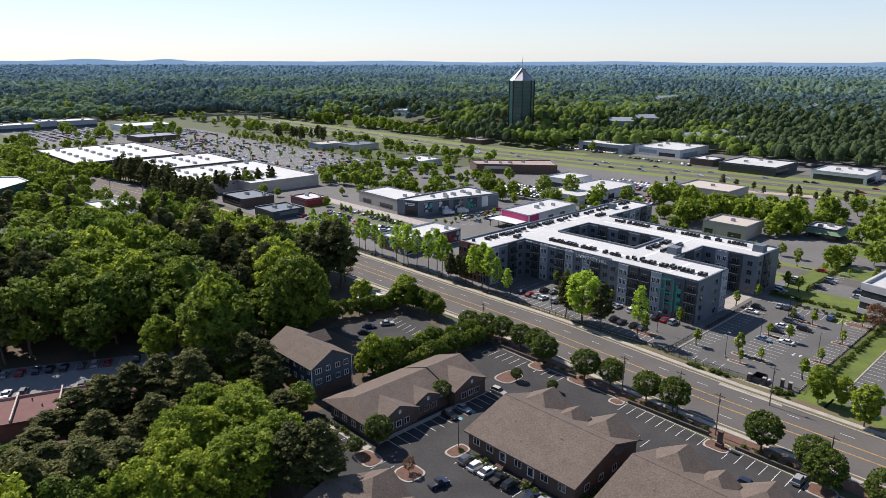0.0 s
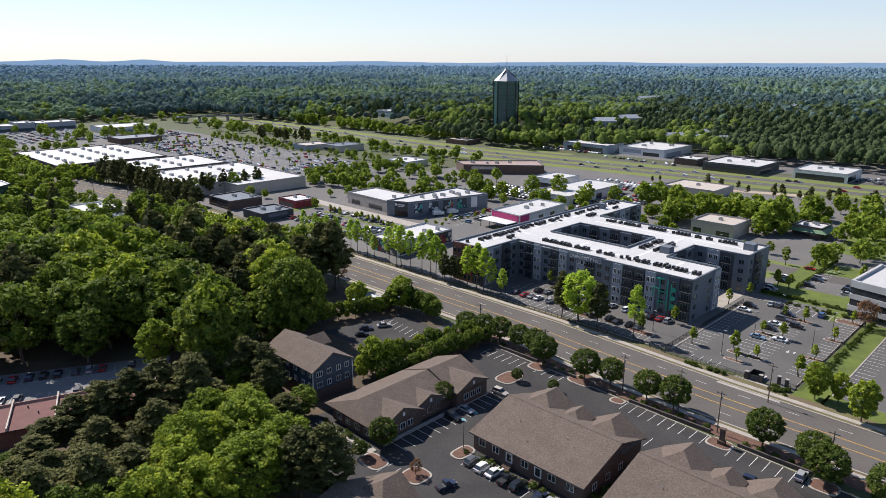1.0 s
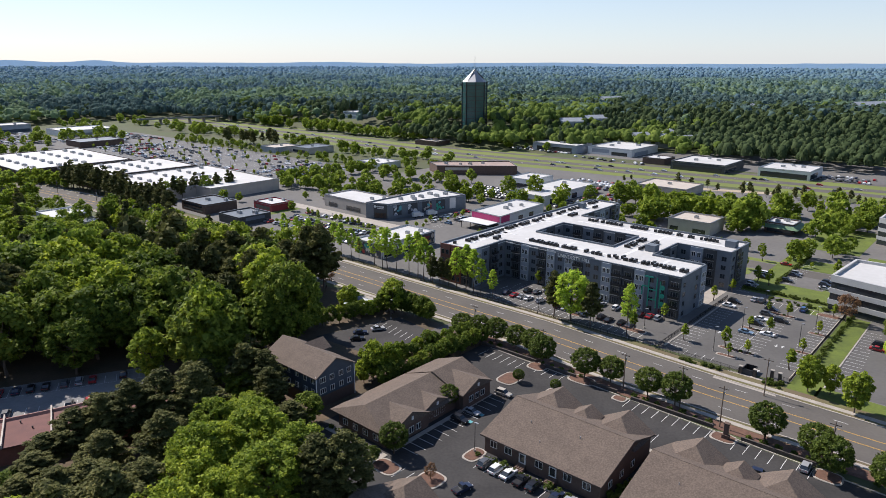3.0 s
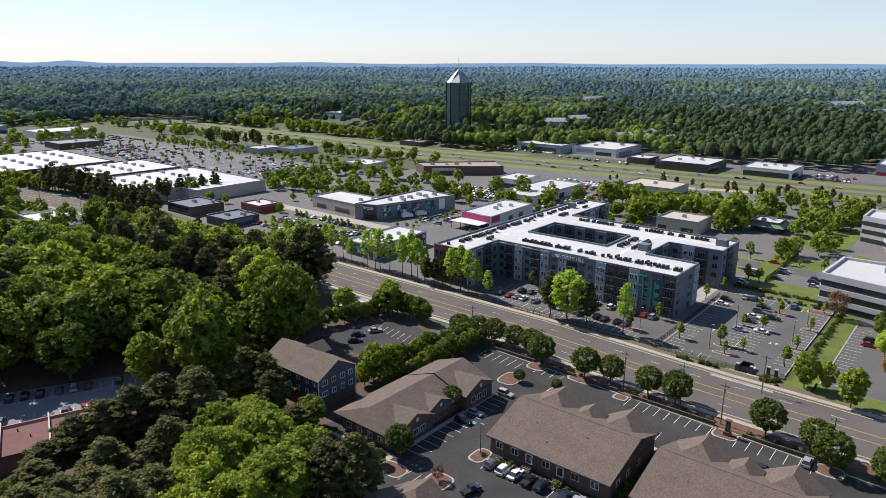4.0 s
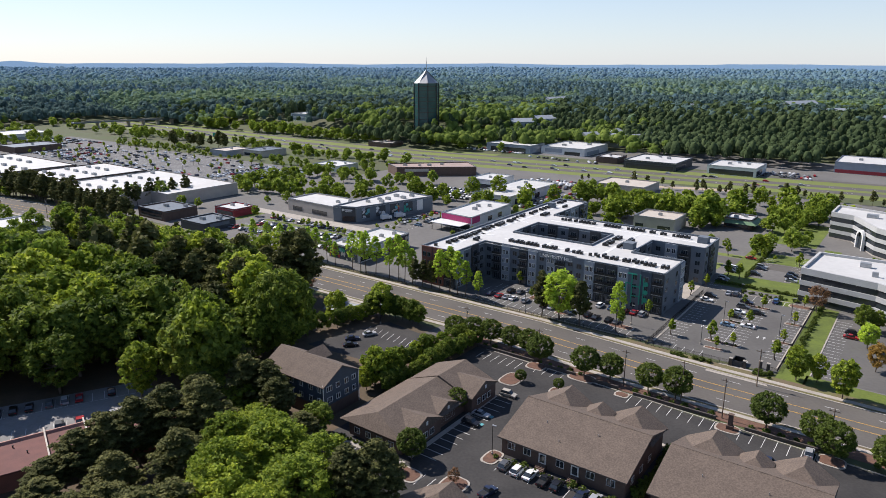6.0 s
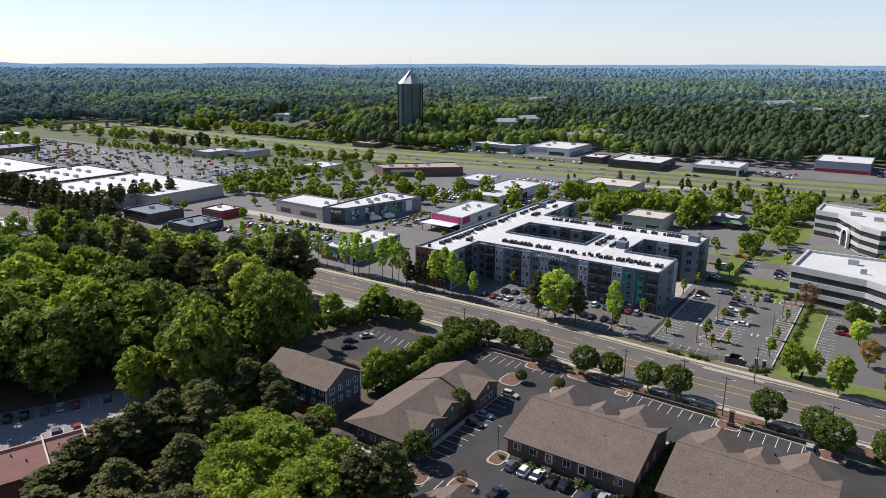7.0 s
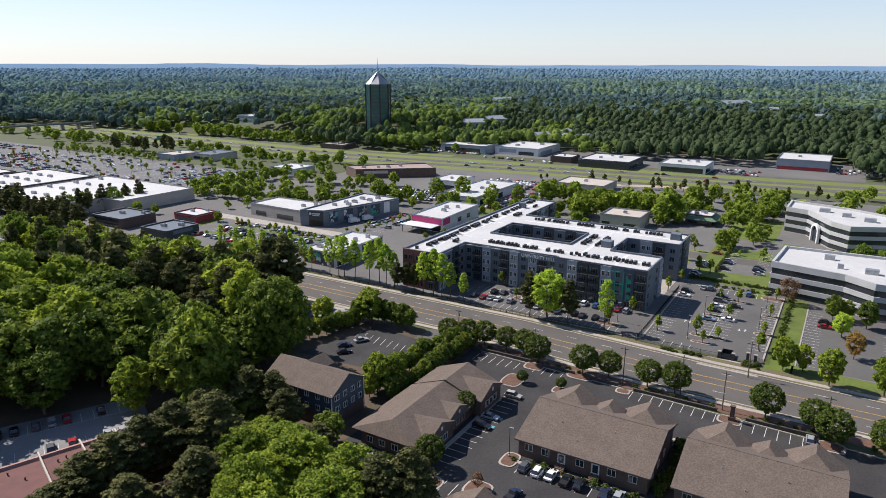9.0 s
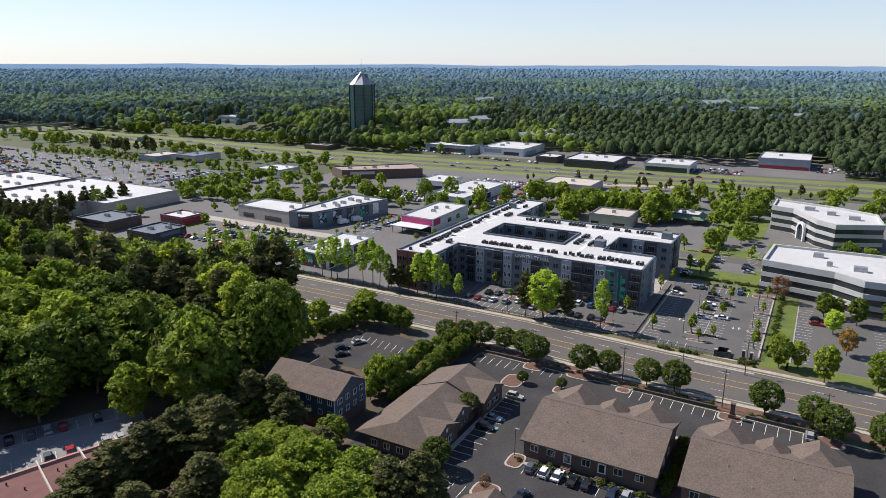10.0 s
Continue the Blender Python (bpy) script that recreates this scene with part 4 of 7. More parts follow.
def far_house(x, y, turn, w, d, h):
    ob = thing("woodland_house", "pale grey house half hidden in the woods", "house", "houses in the woods", Matrix.Translation((x, y, land(x, y))) @ Matrix.Rotation(radians(turn), 4, "Z"))
    hr = MB()
    hz = h + d * 0.22
    for s in (-1, 1):
        f = [(-w / 2 - 0.5, 0, hz), (w / 2 + 0.5, 0, hz), (w / 2 + 0.5, s * (d / 2 + 0.6), h - 0.2), (-w / 2 - 0.5, s * (d / 2 + 0.6), h - 0.2)]
        hr.face(f if s < 0 else f[::-1])
    part("roof", hr, M_sidinglight, ob, "pale grey roof")
    hw = MB().box(-w / 2, w / 2, -d / 2, d / 2, 0, h)
    for s in (-1, 1):
        hw.face([(s * w / 2, -d / 2, h), (s * w / 2, d / 2, h), (s * w / 2, 0, hz - 0.2)])
    part("wall", hw, M_sidinglight, ob)
    for i in range(4):
        part("window", MB().box(-w / 2 + w * (i + 0.35) / 4, -w / 2 + w * (i + 0.65) / 4, -d / 2 - 0.1, -d / 2 + 0.1, h * 0.55, h * 0.8), M_glass, ob)
    return ob


HOUSES = [(256, 700, 20, 20, 12, 12), (276, 682, -30, 18, 12, 12), (292, 676, 10, 20, 12, 11), (310, 674, 40, 18, 12, 12), (288, 704, 60, 20, 12, 13), (232, 790, 15, 30, 16, 10), (200, 770, 0, 26, 16, 11), (352, 1085, 20, 38, 18, 16), (480, 900, 30, 22, 13, 15), (600, 760, -10, 22, 13, 15), (640, 880, 15, 60, 22, 16), (560, 640, 40, 20, 12, 14), (585, 655, -20, 20, 12, 14)]
for hh in HOUSES:
    far_house(*hh)

# house with slate siding
def gable_roof(mb, x0, x1, y0, y1, ze, zr, over=0.6, thick=0.25):
    """Ridge along x. Two slabs."""
    ym = (y0 + y1) / 2
    sl = (zr - ze) / (ym - y0)
    for s in (-1, 1):
        ye = ym + s * ((y1 - y0) / 2 + over)
        zee = ze - sl * over
        a = [(x0 - over, ym, zr), (x1 + over, ym, zr), (x1 + over, ye, zee), (x0 - over, ye, zee)]
        if s > 0:
            a = a[::-1]
        mb.face([(x, y, z) for x, y, z in a][::-1])
        mb.face([(x, y, z - thick) for x, y, z in a])
        for p, q in zip(a, a[1:] + a[:1]):
            mb.face([p, q, (q[0], q[1], q[2] - thick), (p[0], p[1], p[2] - thick)])
    return mb


def gable_wall(mb, x0, x1, y0, y1, z0, ze, zr, d=0.3):
    """Walls of a gabled block, ridge along x."""
    ym = (y0 + y1) / 2
    mb.face([(x0, y0, z0), (x1, y0, z0), (x1, y0, ze), (x0, y0, ze)])
    mb.face([(x1, y1, z0), (x0, y1, z0), (x0, y1, ze), (x1, y1, ze)])
    for x in (x0, x1):
        p = [(x, y0, z0), (x, y1, z0), (x, y1, ze), (x, ym, zr - d), (x, y0, ze)]
        mb.face(p if x == x1 else p[::-1])
    return mb


house = thing("townhouse", "slate-blue three-storey house with brown shingle gable roof", "house", "", UVM.copy())
part("wall", gable_wall(MB(), 27, 48.5, -104, -91.5, 3.2, 9.2, 12.6), M_sidingblue, house, "slate-blue siding")
part("base_wall", MB().box(27.1, 48.4, -103.9, -91.6, 0, 3.2), M_brickbrown, house, "brown brick base")
part("roof", gable_roof(MB(), 27, 48.5, -104, -91.5, 9.2, 12.6), M_shingle, house, "brown shingle roof")
part("dormer", gable_roof(MB(), 0, 6.5, -3, 3, 0, 1.9, 0.4), M_shingle, house, m=Matrix.Translation((35, -97.5, 10.4)) @ Matrix.Rotation(radians(90), 4, "Z"))
for fl in (3.9, 6.9):
    for j, y in enumerate((-102, -99, -96, -93.3)):
        window(house, Matrix.Translation((48.52, y, fl)) @ Matrix.Rotation(radians(90), 4, "Z"), 1.9 if j in (0,) else 1.4, 1.5, 3 if j == 0 else 2)
    for x in (30, 33.5, 37, 40.5, 44, 47):
        window(house, Matrix.Translation((x, -104.02, fl)), 1.3, 1.5, 2)
for y in (-104.05, -91.45):
    part("corner_board", MB().box(48.4, 48.56, y - 0.1, y + 0.1, 0, 9.2), M_trim, house, "white corner board")


def cross_gable(mb, x, half, y0, y1, ze, zr, run=0.0):
    """A gable with its ridge along y from y0 to the outer end y1; with a run, a hip falls back from y0 towards the main ridge."""
    for s in (-1, 1):
        f = [(x, y0, zr), (x, y1, zr), (x + s * half, y1, ze), (x + s * half, y0 - run, ze)]
        mb.face(f if s > 0 else f[::-1])
        mb.face([(p[0], p[1], p[2] - 0.2) for p in (f[::-1] if s > 0 else f)])
    if run:
        mb.face([(x, y0, zr), (x - half, y0 - run, ze), (x + half, y0 - run, ze)])
    mb.face([(x - half, y1, ze), (x + half, y1, ze), (x, y1, zr)])
    mb.face([(x - half, y1, ze - 0.2), (x - half, y1, ze), (x, y1, zr), (x, y1, zr - 0.2)])
    mb.face([(x + half, y1, ze - 0.2), (x + half, y1, ze), (x, y1, zr), (x, y1, zr - 0.2)])
    return mb


def office(u0, v0):
    """One-storey brick office, 30 m long, with three cross gables on its far side."""
    ob = thing("brick_office_house", "single-storey brick office with brown shingle roof and gables", "office building", "brick offices", uvm(u0, v0))
    L, D = 30.0, 25.5
    part("wall", gable_wall(MB(), 0.5, L - 0.5, 0.8, D - 2, 0, 4.9, 8.5), M_brickbrown, ob, "brown brick wall")
    r = MB()
    rid = 13.8
    for f in ([(-0.2, -0.2, 4.6), (L + 0.2, -0.2, 4.6), (L + 0.2, rid, 8.7), (-0.2, rid, 8.7)], [(-0.2, rid, 8.7), (L + 0.2, rid, 8.7), (L + 0.2, D - 0.6, 5.2), (-0.2, D - 0.6, 5.2)]):
        r.face(f)
        r.face([(x, y, z - 0.3) for x, y, z in f[::-1]])
        for p, q in zip(f, f[1:] + f[:1]):
            r.face([p, q, (q[0], q[1], q[2] - 0.3), (p[0], p[1], p[2] - 0.3)])
    part("roof", r, M_shingle, ob, "brown shingle roof")
    for x, h in ((6.5, 6.2), (15.4, 3.4), (24, 6.2)):
        zr, y0 = (9.5, D - 6.0) if h > 5 else (8.7, D - 7.0)
        part("gable", cross_gable(MB(), x, h, y0, D - 1.5 if h > 5 else D - 3.5, zr - 0.58 * h, zr, h * 0.9), M_shingle, ob)
    part("ridge_cap", MB().box(-0.2, L + 0.2, rid - 0.15, rid + 0.15, 8.66, 8.74), M_shingle, ob)
    for x in (3, 7, 15, 22, 26.5):
        window(ob, Matrix.Translation((x, 0.78, 1.9)), 1.9, 1.7, 2)
    for x in (10.8, 18.5):
        d = part("door", MB().box(x - 0.9, x + 0.9, 0.66, 0.82, 1.3, 3.7), M_trim, ob, "white entrance door")
        part("door_glass", MB().box(x - 0.6, x + 0.6, 0.62, 0.68, 1.6, 3.4), M_glass, d)
        for i in range(7):
            part("step", MB().box(x - 1.1, x + 1.1, -1.6 + 0.33 * i, -1.27 + 0.33 * i if i < 6 else 0.78, 0, 0.18 * (i + 1)), M_brickbrown, ob, "brick step")
    for y in (5, 10, 15):
        window(ob, Matrix.Translation((L - 0.48, y, 1.6)) @ Matrix.Rotation(radians(90), 4, "Z"), 1.6, 1.6, 2)
    for x, y in ((8, 8), (20, 9), (13, 4)):
        part("vent_pipe", MB().cyl(x, y, 5, 4.6 + y * 0.297 + 0.5, 0.09, n=8), M_steel, ob)
    return ob


office(91.3, -91.5)
office(125.8, -92.0)
office(90.5, -141.5)

# long low office with gables to its lot
ao = thing("brick_office_house", "long brick office with brown shingle roof and three gables", "office building", "brick offices", UVM.copy())
aw = MB().box(58, 74, -105, -80, 0, 3.6).box(58.5, 75.2, -80, -68.3, 0, 3.9)
part("wall", aw, M_brickbrown, ao, "brown brick wall")
ar = MB()
for y0, y1, ze, zr, xr in ((-106, -80, 3.9, 7.3, 65.5), (-80, -67.6, 4.2, 7.75, 66.0)):
    for s in (-1, 1):
        xe = xr + s * 9.6
        f = [(xr, y0 + (3 if y0 < -100 else 0), zr), (xr, y1, zr), (xe, y1, ze), (xe, y0, ze)]
        ar.face(f[::-1] if s < 0 else f)
        ar.face([(x, y, z - 0.3) for x, y, z in f])
    ar.face([(xr - 9.6, y1, ze - 0.3), (xr + 9.6, y1, ze - 0.3), (xr, y1, zr)])
    ar.face([(xr + 9.6, y0, ze), (xr - 9.6, y0, ze), (xr, y0 + (3 if y0 < -100 else 0), zr)])
part("roof", ar, M_shingle, ao, "brown shingle roof")
for y, h, xo, dz in ((-97.2, 6.6, 75.4, 0), (-87.3, 4.2, 74.4, -0.5), (-74.2, 6.2, 76.8, 0.5)):
    g = cross_gable(MB(), 0, h, 0, xo - 66.5, 6.6 + dz - 0.42 * h, 6.6 + dz)
    part("gable", g, M_shingle, ao, m=Matrix.Translation((66.5, y, 0)) @ Matrix.Rotation(radians(-90), 4, "Z"))
    part("gable_wall", MB().box(73, xo - 0.5, y - h + 0.6, y + h - 0.6, 0, 3.5 + max(dz, 0)), M_brickbrown, ao)
    part("gable_louvre", MB().box(xo - 0.02, xo + 0.08, y - 0.35, y + 0.35, 4.6 + dz, 5.5 + dz), M_trim, ao, "white gable louvre")
    for d in (-2.4, 0, 2.4):
        if abs(d) < h - 1.5:
            window(ao, Matrix.Translation((xo - 0.48, y + d, 0.9 + max(dz, 0))) @ Matrix.Rotation(radians(90), 4, "Z"), 1.7, 1.7, 2)
for x in (60.5, 64, 67.5, 71):
    window(ao, Matrix.Translation((x, -105.02, 0.9)), 1.7, 1.6, 2)

sheet("office_walk", [rect(75.4, 76.6, -104.5, -68), rect(57, 76.6, -108.6, -106.6), rect(91, 121.5, -94.0, -92.9), rect(91.5, 121, -66.2, -65), rect(125.5, 156, -94.4, -93.2)], 0.16, M_conc, "pale concrete walk round the offices", "pavement", 0.13)
rr = thing("red_roof_building", "long low building with red-brown roof and pale fire walls", "building", "", Matrix.Translation((-102.3, 145.96, 0)) @ Matrix.Rotation(radians(24), 4, "Z"))
part("wall", MB().box(-32, 40, -7, 6.6, 0, 4.1), M_brick, rr)
part("roof_edge", MB().prism([(-32.5, 5.2), (40.5, 5.2), (40.5, 7.6), (-32.5, 7.6)], 4.1, 4.3), M_redroof, rr)
rrm = MB()
rrm.face([(-32.5, 5.6, 5.1), (40.5, 5.6, 5.1), (40.5, 7.6, 4.3), (-32.5, 7.6, 4.3)])
rrm.face([(-32.5, 5.1, 4.3), (40.5, 5.1, 4.3), (40.5, 5.6, 5.1), (-32.5, 5.6, 5.1)])
part("parapet_slope", rrm, M_stucco2, rr, "sunlit pink-brown sloping parapet")
part("roof", MB().prism([(-32.5, -7.6), (40.5, -7.6), (40.5, 5.2), (-32.5, 5.2)], 4.1, 4.5), M_redroof, rr, "red-brown flat roof")
for x in (-20, -9, 2, 11.6, 19.7, 27, 34):
    part("fire_wall", MB().box(x, x + 0.32, -7.6, 7.7, 4.2, 5.3), M_stucco, rr, "pale parapet between units")
for x, y in ((14.5, 2), (16.2, 2.6), (8, -1), (5.5, 3), (22.5, 1.5), (30, 2.2)):
    part("roof_vent", MB().cyl(x, y, 4.5, 5.0, 0.14, n=8).cyl(x, y, 5.0, 5.12, 0.24, 0.1, 8), M_black, rr)

lh = thing("low_house", "low house with dark shingle roof under trees", "house", "", uvm(1, -47, 0, 8))
part("wall", gable_wall(MB(), -6, 6, -4, 4, 0, 2.6, 4.2), M_stucco, lh)
part("roof", gable_roof(MB(), -6, 6, -4, 4, 2.6, 4.3), M_coping, lh, "dark shingle roof")
for x in (-3, 0, 3):
    window(lh, Matrix.Translation((x, -4.02, 0.9)), 1.3, 1.2, 2)
sheet("house_yard", [rect(-14, 8, -72, -40)], 0.02, M_floor, "bare brown yard under the trees", "ground")
sheet("house_path", [[(20, -103), (26, -101), (26, -99.5), (19, -101)], [(-8, -44), (-2, -44), (-2, -33.5), (-8, -33.5)]], 0.04, M_conc, "pale concrete path", "pavement")
sheet("house_lawn", [[(19, -108), (27, -108), (27, -102), (20, -103)]], 0.035, M_grass, "small lawn beside the house", "grass")

# the glass tower, far off
tw = thing("glass_tower", "tall green glass office tower with faceted crown and spire", "tower", "", Matrix.Translation((88, 758, 0)) @ Matrix.Rotation(radians(20), 4, "Z"))
octo = [(13.5 * math.cos(radians(22.5 + 45 * i)), 13.5 * math.sin(radians(22.5 + 45 * i))) for i in range(8)]
part("shaft", MB().prism(octo, 0, 64), M_glassgreen, tw, "green mirror glass shaft")
cr = MB()
for i in range(8):
    a, b = octo[i], octo[(i + 1) % 8]
    cr.face([(*a, 64), (*b, 64), (0, 0, 78 if i % 2 else 76)])
part("crown", cr, M_steel, tw, "pale metal faceted crown")
part("spire", MB().cyl(0, 0, 74, 91, 0.5, 0.12, 8), M_steel, tw)
for k in range(16):
    part("floor_band", hull([(x * 1.012, y * 1.012) for x, y in octo], 2 + 3.9 * k, 2.4 + 3.9 * k, 0.3), M_black, tw)
for i in range(8):
    a = radians(22.5 + 45 * i)
    part("mullion", MB().box(-0.5, 0.5, -0.5, 0.5, 0, 64.5), M_black, tw, m=Matrix.Translation((13.6 * math.cos(a), 13.6 * math.sin(a), 0)) @ Matrix.Rotation(a, 4, "Z"))


# ---- trees ----
def leaf_cards(centres, normals, size, rng, loose=0.55):
    """Small leaf sprays."""
    n = len(centres)
    nrm = normals + rng.normal(0, loose, (n, 3))
    nrm /= np.linalg.norm(nrm, axis=1)[:, None] + 1e-9
    ref = rng.normal(0, 1, (n, 3))
    a = np.cross(nrm, ref)
    a /= np.linalg.norm(a, axis=1)[:, None] + 1e-9
    b = np.cross(nrm, a)
    s = size * rng.uniform(0.55, 1.35, (n, 1))
    k = rng.uniform(0.55, 1.0, (n, 1))
    v = np.stack([centres - a * s - b * s * 0.5, centres + b * s * k * 1.2 + nrm * s * 0.2, centres + a * s - b * s * 0.5], 1).reshape(-1, 3)
    f = np.arange(3 * n).reshape(-1, 3)
    return v, f


def crown_mesh(name, seed, n, card, rx, rz, z0, clumps, clump_r, material, flat=1.0, shape="round"):
    """A crown of leaf sprays on many clumps, within an uneven outline."""
    rng = np.random.default_rng(seed)
    d = rng.normal(0, 1, (clumps, 3))
    d /= np.linalg.norm(d, axis=1)[:, None]
    rad = rng.uniform(0.45, 1.0, (clumps, 1)) ** 0.5
    if shape == "dome":
        rad = rng.uniform(0.86, 0.98, (clumps, 1))
    c = d * rad * np.array([rx - clump_r * 0.6, rx - clump_r * 0.6, rz - clump_r * 0.6])
    if shape == "upright":
        c[:, :2] *= (1 - 0.55 * np.clip(c[:, 2:3] / rz, -0.2, 1))
    if shape == "pine":
        c[:, :2] *= rng.uniform(0.35, 1.0, (clumps, 1)) * (1 - 0.5 * np.clip(c[:, 2:3] / rz, -1, 1))
    c[:, 2] += z0 + rz
    pick = rng.integers(0, clumps, n)
    o = rng.normal(0, 1, (n, 3))
    o[:, 2] = np.abs(o[:, 2]) * 0.9 - 0.25
    o /= np.linalg.norm(o, axis=1)[:, None]
    r = clump_r * rng.uniform(0.6, 1.15, (clumps, 1))[pick]
    p = c[pick] + o * r * np.array([1, 1, flat]) * rng.uniform(0.45, 1.12, (n, 1))
    v, f = leaf_cards(p, o + np.array([0, 0, 0.5]), card, rng, 0.8)
    return big_mesh(name, v, f, material), c


def trunk_mesh(h, r, tips, seed):
    rnd = random.Random(seed)
    mb = MB()
    x = y = 0.0
    pts = [(0, 0, 0)]
    for k in range(1, 5):
        x, y = x + rnd.uniform(-0.25, 0.25), y + rnd.uniform(-0.25, 0.25)
        pts.append((x, y, h * k / 4))
    for k in range(4):
        mb.limb(pts[k], pts[k + 1], r * (1 - 0.2 * k), r * (0.8 - 0.2 * k), 7)
    for tip in rnd.sample(range(len(tips)), min(9, len(tips))):
        s = rnd.randint(2, 3)
        mb.limb(pts[s], tuple(tips[tip]), r * 0.32, r * 0.08, 5)
    return mb.mesh("trunk", M_bark)


SPECIES = {}


def species(key, name, label, material, n, card, rx, rz, z0, clumps, clump_r, flat=1.0, shape="round", variants=2, seed=0):
    for i in range(variants):
        t = thing(name, label, "tree", "", Matrix.Translation((0, 0, 0)))
        cm, tips = crown_mesh("crown", seed + i * 31 + 5, n, card, rx, rz, z0, clumps, clump_r, material, flat, shape)
        part("trunk", trunk_mesh(z0 + rz, max(0.18, rx * 0.055), tips, seed + i), None, t)
        part("crown", cm, None, t)
        SPECIES.setdefault(key, []).append([t, False])


species("bright", "maple_tree", "tall spring-green broadleaf tree", M_leafbright, 4700, 0.47, 5.4, 8.0, 1.6, 130, 1.15, seed=10, variants=3)
species("mid", "oak_tree", "large mid-green broadleaf tree in full leaf", M_leafmid, 4700, 0.47, 5.8, 7.6, 1.8, 130, 1.2, seed=20, variants=3)
species("dome", "dome_oak_tree", "large round-headed green tree", M_leafmid, 9000, 0.40, 8.5, 8.5, 2.0, 200, 1.35, seed=30, shape="dome", variants=1)
species("pine", "pine_tree", "tall dark pine with ragged crown", M_leafdark, 4300, 0.46, 4.6, 7.6, 4.0, 120, 0.95, flat=0.5, seed=40, shape="pine", variants=3)
species("poplar", "row_tree", "slender light-green tree with bare lower trunk", M_leafpoplar, 3300, 0.22, 2.7, 5.6, 4.2, 110, 0.6, seed=50, shape="upright", variants=2)
species("street", "street_tree", "neat round dark-green street tree", M_leafstreet, 9500, 0.175, 3.5, 3.2, 1.3, 240, 0.5, seed=60, shape="dome", variants=2)
species("sapling", "young_tree", "thin young light-green tree", M_leafbright, 700, 0.2, 1.1, 1.8, 1.3, 26, 0.4, seed=70, shape="upright", variants=2)
species("shrub", "shrub", "low rounded green shrub", M_leafstreet, 520, 0.15, 0.9, 0.7, 0.0, 30, 0.3, seed=80, shape="dome", variants=2)
species("rust", "copper_tree", "bare-looking tree with copper buds", M_leafrust, 1800, 0.24, 4.0, 4.0, 2.0, 90, 0.8, seed=90, variants=1)
species("amber", "maple_tree", "broadleaf tree in orange-brown young leaf", M_leafamber, 5200, 0.30, 5.0, 6.4, 2.0, 110, 1.0, seed=95, variants=1)
species("lime", "maple_tree", "tall lime-green broadleaf tree", M_leafpoplar, 7500, 0.36, 5.4, 8.0, 1.8, 140, 1.05, seed=410, variants=1)
# denser builds for the nearest wood
species("bright_n", "maple_tree", "tall spring-green broadleaf tree", M_leafbright, 14500, 0.235, 5.4, 8.0, 1.6, 290, 0.82, seed=210, variants=3)
species("mid_n", "oak_tree", "large mid-green broadleaf tree in full leaf", M_leafmid, 14500, 0.24, 5.8, 7.6, 1.8, 290, 0.85, seed=220, variants=3)
species("pine_n", "pine_tree", "tall dark pine with ragged crown", M_leafdark, 13000, 0.22, 4.6, 7.6, 4.0, 250, 0.68, flat=0.5, seed=240, shape="pine", variants=3)
# lighter builds for the middle distance
species("bright_m", "broadleaf_tree", "light-green broadleaf tree in the town", M_leafbright, 430, 0.84, 4.2, 4.6, 1.2, 60, 1.05, seed=110, variants=2)
species("mid_m", "broadleaf_tree", "mid-green broadleaf tree in the town", M_leaftown, 430, 0.88, 4.6, 5.0, 1.2, 60, 1.15, seed=120, variants=2)
species("pine_m", "pine_tree", "dark pine with ragged crown", M_leafdark, 480, 0.8, 3.8, 6.0, 3.0, 60, 1.0, flat=0.6, seed=130, shape="pine", variants=2)
species("small_m", "parking_lot_tree", "small thin light-green tree in a parking lot", M_leafbright, 130, 0.5, 1.6, 1.7, 1.3, 14, 0.6, seed=140, variants=1)
species("bright_t", "broadleaf_tree", "light-green broadleaf tree in the town", M_leafbright, 1700, 0.47, 4.8, 5.6, 1.4, 90, 1.0, seed=310, variants=2)
species("mid_t", "broadleaf_tree", "mid-green broadleaf tree in the town", M_leaftown, 1700, 0.47, 5.0, 5.8, 1.4, 90, 1.05, seed=320, variants=2)
species("pine_t", "pine_tree", "dark pine with ragged crown", M_leafdark, 1300, 0.52, 3.8, 6.4, 2.4, 70, 0.9, flat=0.6, seed=330, shape="pine", variants=2)
rt = random.Random(4)


JOINED = {}


def tree(key, x, y, s=1.0, z=0.0, sz=None):
    """Plants a tree at world x, y. The first of each build is itself placed."""
    if key in ("bright", "mid", "pine") and s > 0.7 and math.hypot(x + 26, y) < 168:
        key += "_n"
    src = rt.choice(SPECIES[key])
    if key.endswith("_m"):
        q = UVI @ Vector((x, y, 0))
        if any(a - 4 < q.x < b + 4 and c - 5 < q.y < d + 4 for a, b, c, d in FOOT):
            return None
    if key.endswith("_m") and math.hypot(x + 20, y) > (345 if key != "pine_m" else 330):
        JOINED.setdefault(key, []).append((rt.randrange(len(SPECIES[key])), x, y, s, sz or s, rt.uniform(0, 6.28)))
        return None
    if key in ("bright_m", "mid_m"):
        src = SPECIES[key[:-1] + "t"][SPECIES[key].index(src)]
    m = Matrix.Translation((x, y, z)) @ Matrix.Rotation(rt.uniform(0, 6.28), 4, "Z") @ Matrix.Diagonal((s, s, sz or s, 1))
    if not src[1]:
        src[1] = True
        src[0].matrix_basis = m
        return src[0]
    ob = src[0].copy()
    scene.collection.objects.link(ob)
    ob.matrix_basis = m
    for c in src[0].children:
        k = c.copy()
        scene.collection.objects.link(k)
        k.parent = ob
    return ob


def tree_uv(key, u, v, s=1.0, z=0.0, sz=None):
    p = UVM @ Vector((u, v, 0))
    return tree(key, p.x, p.y, s, z, sz)


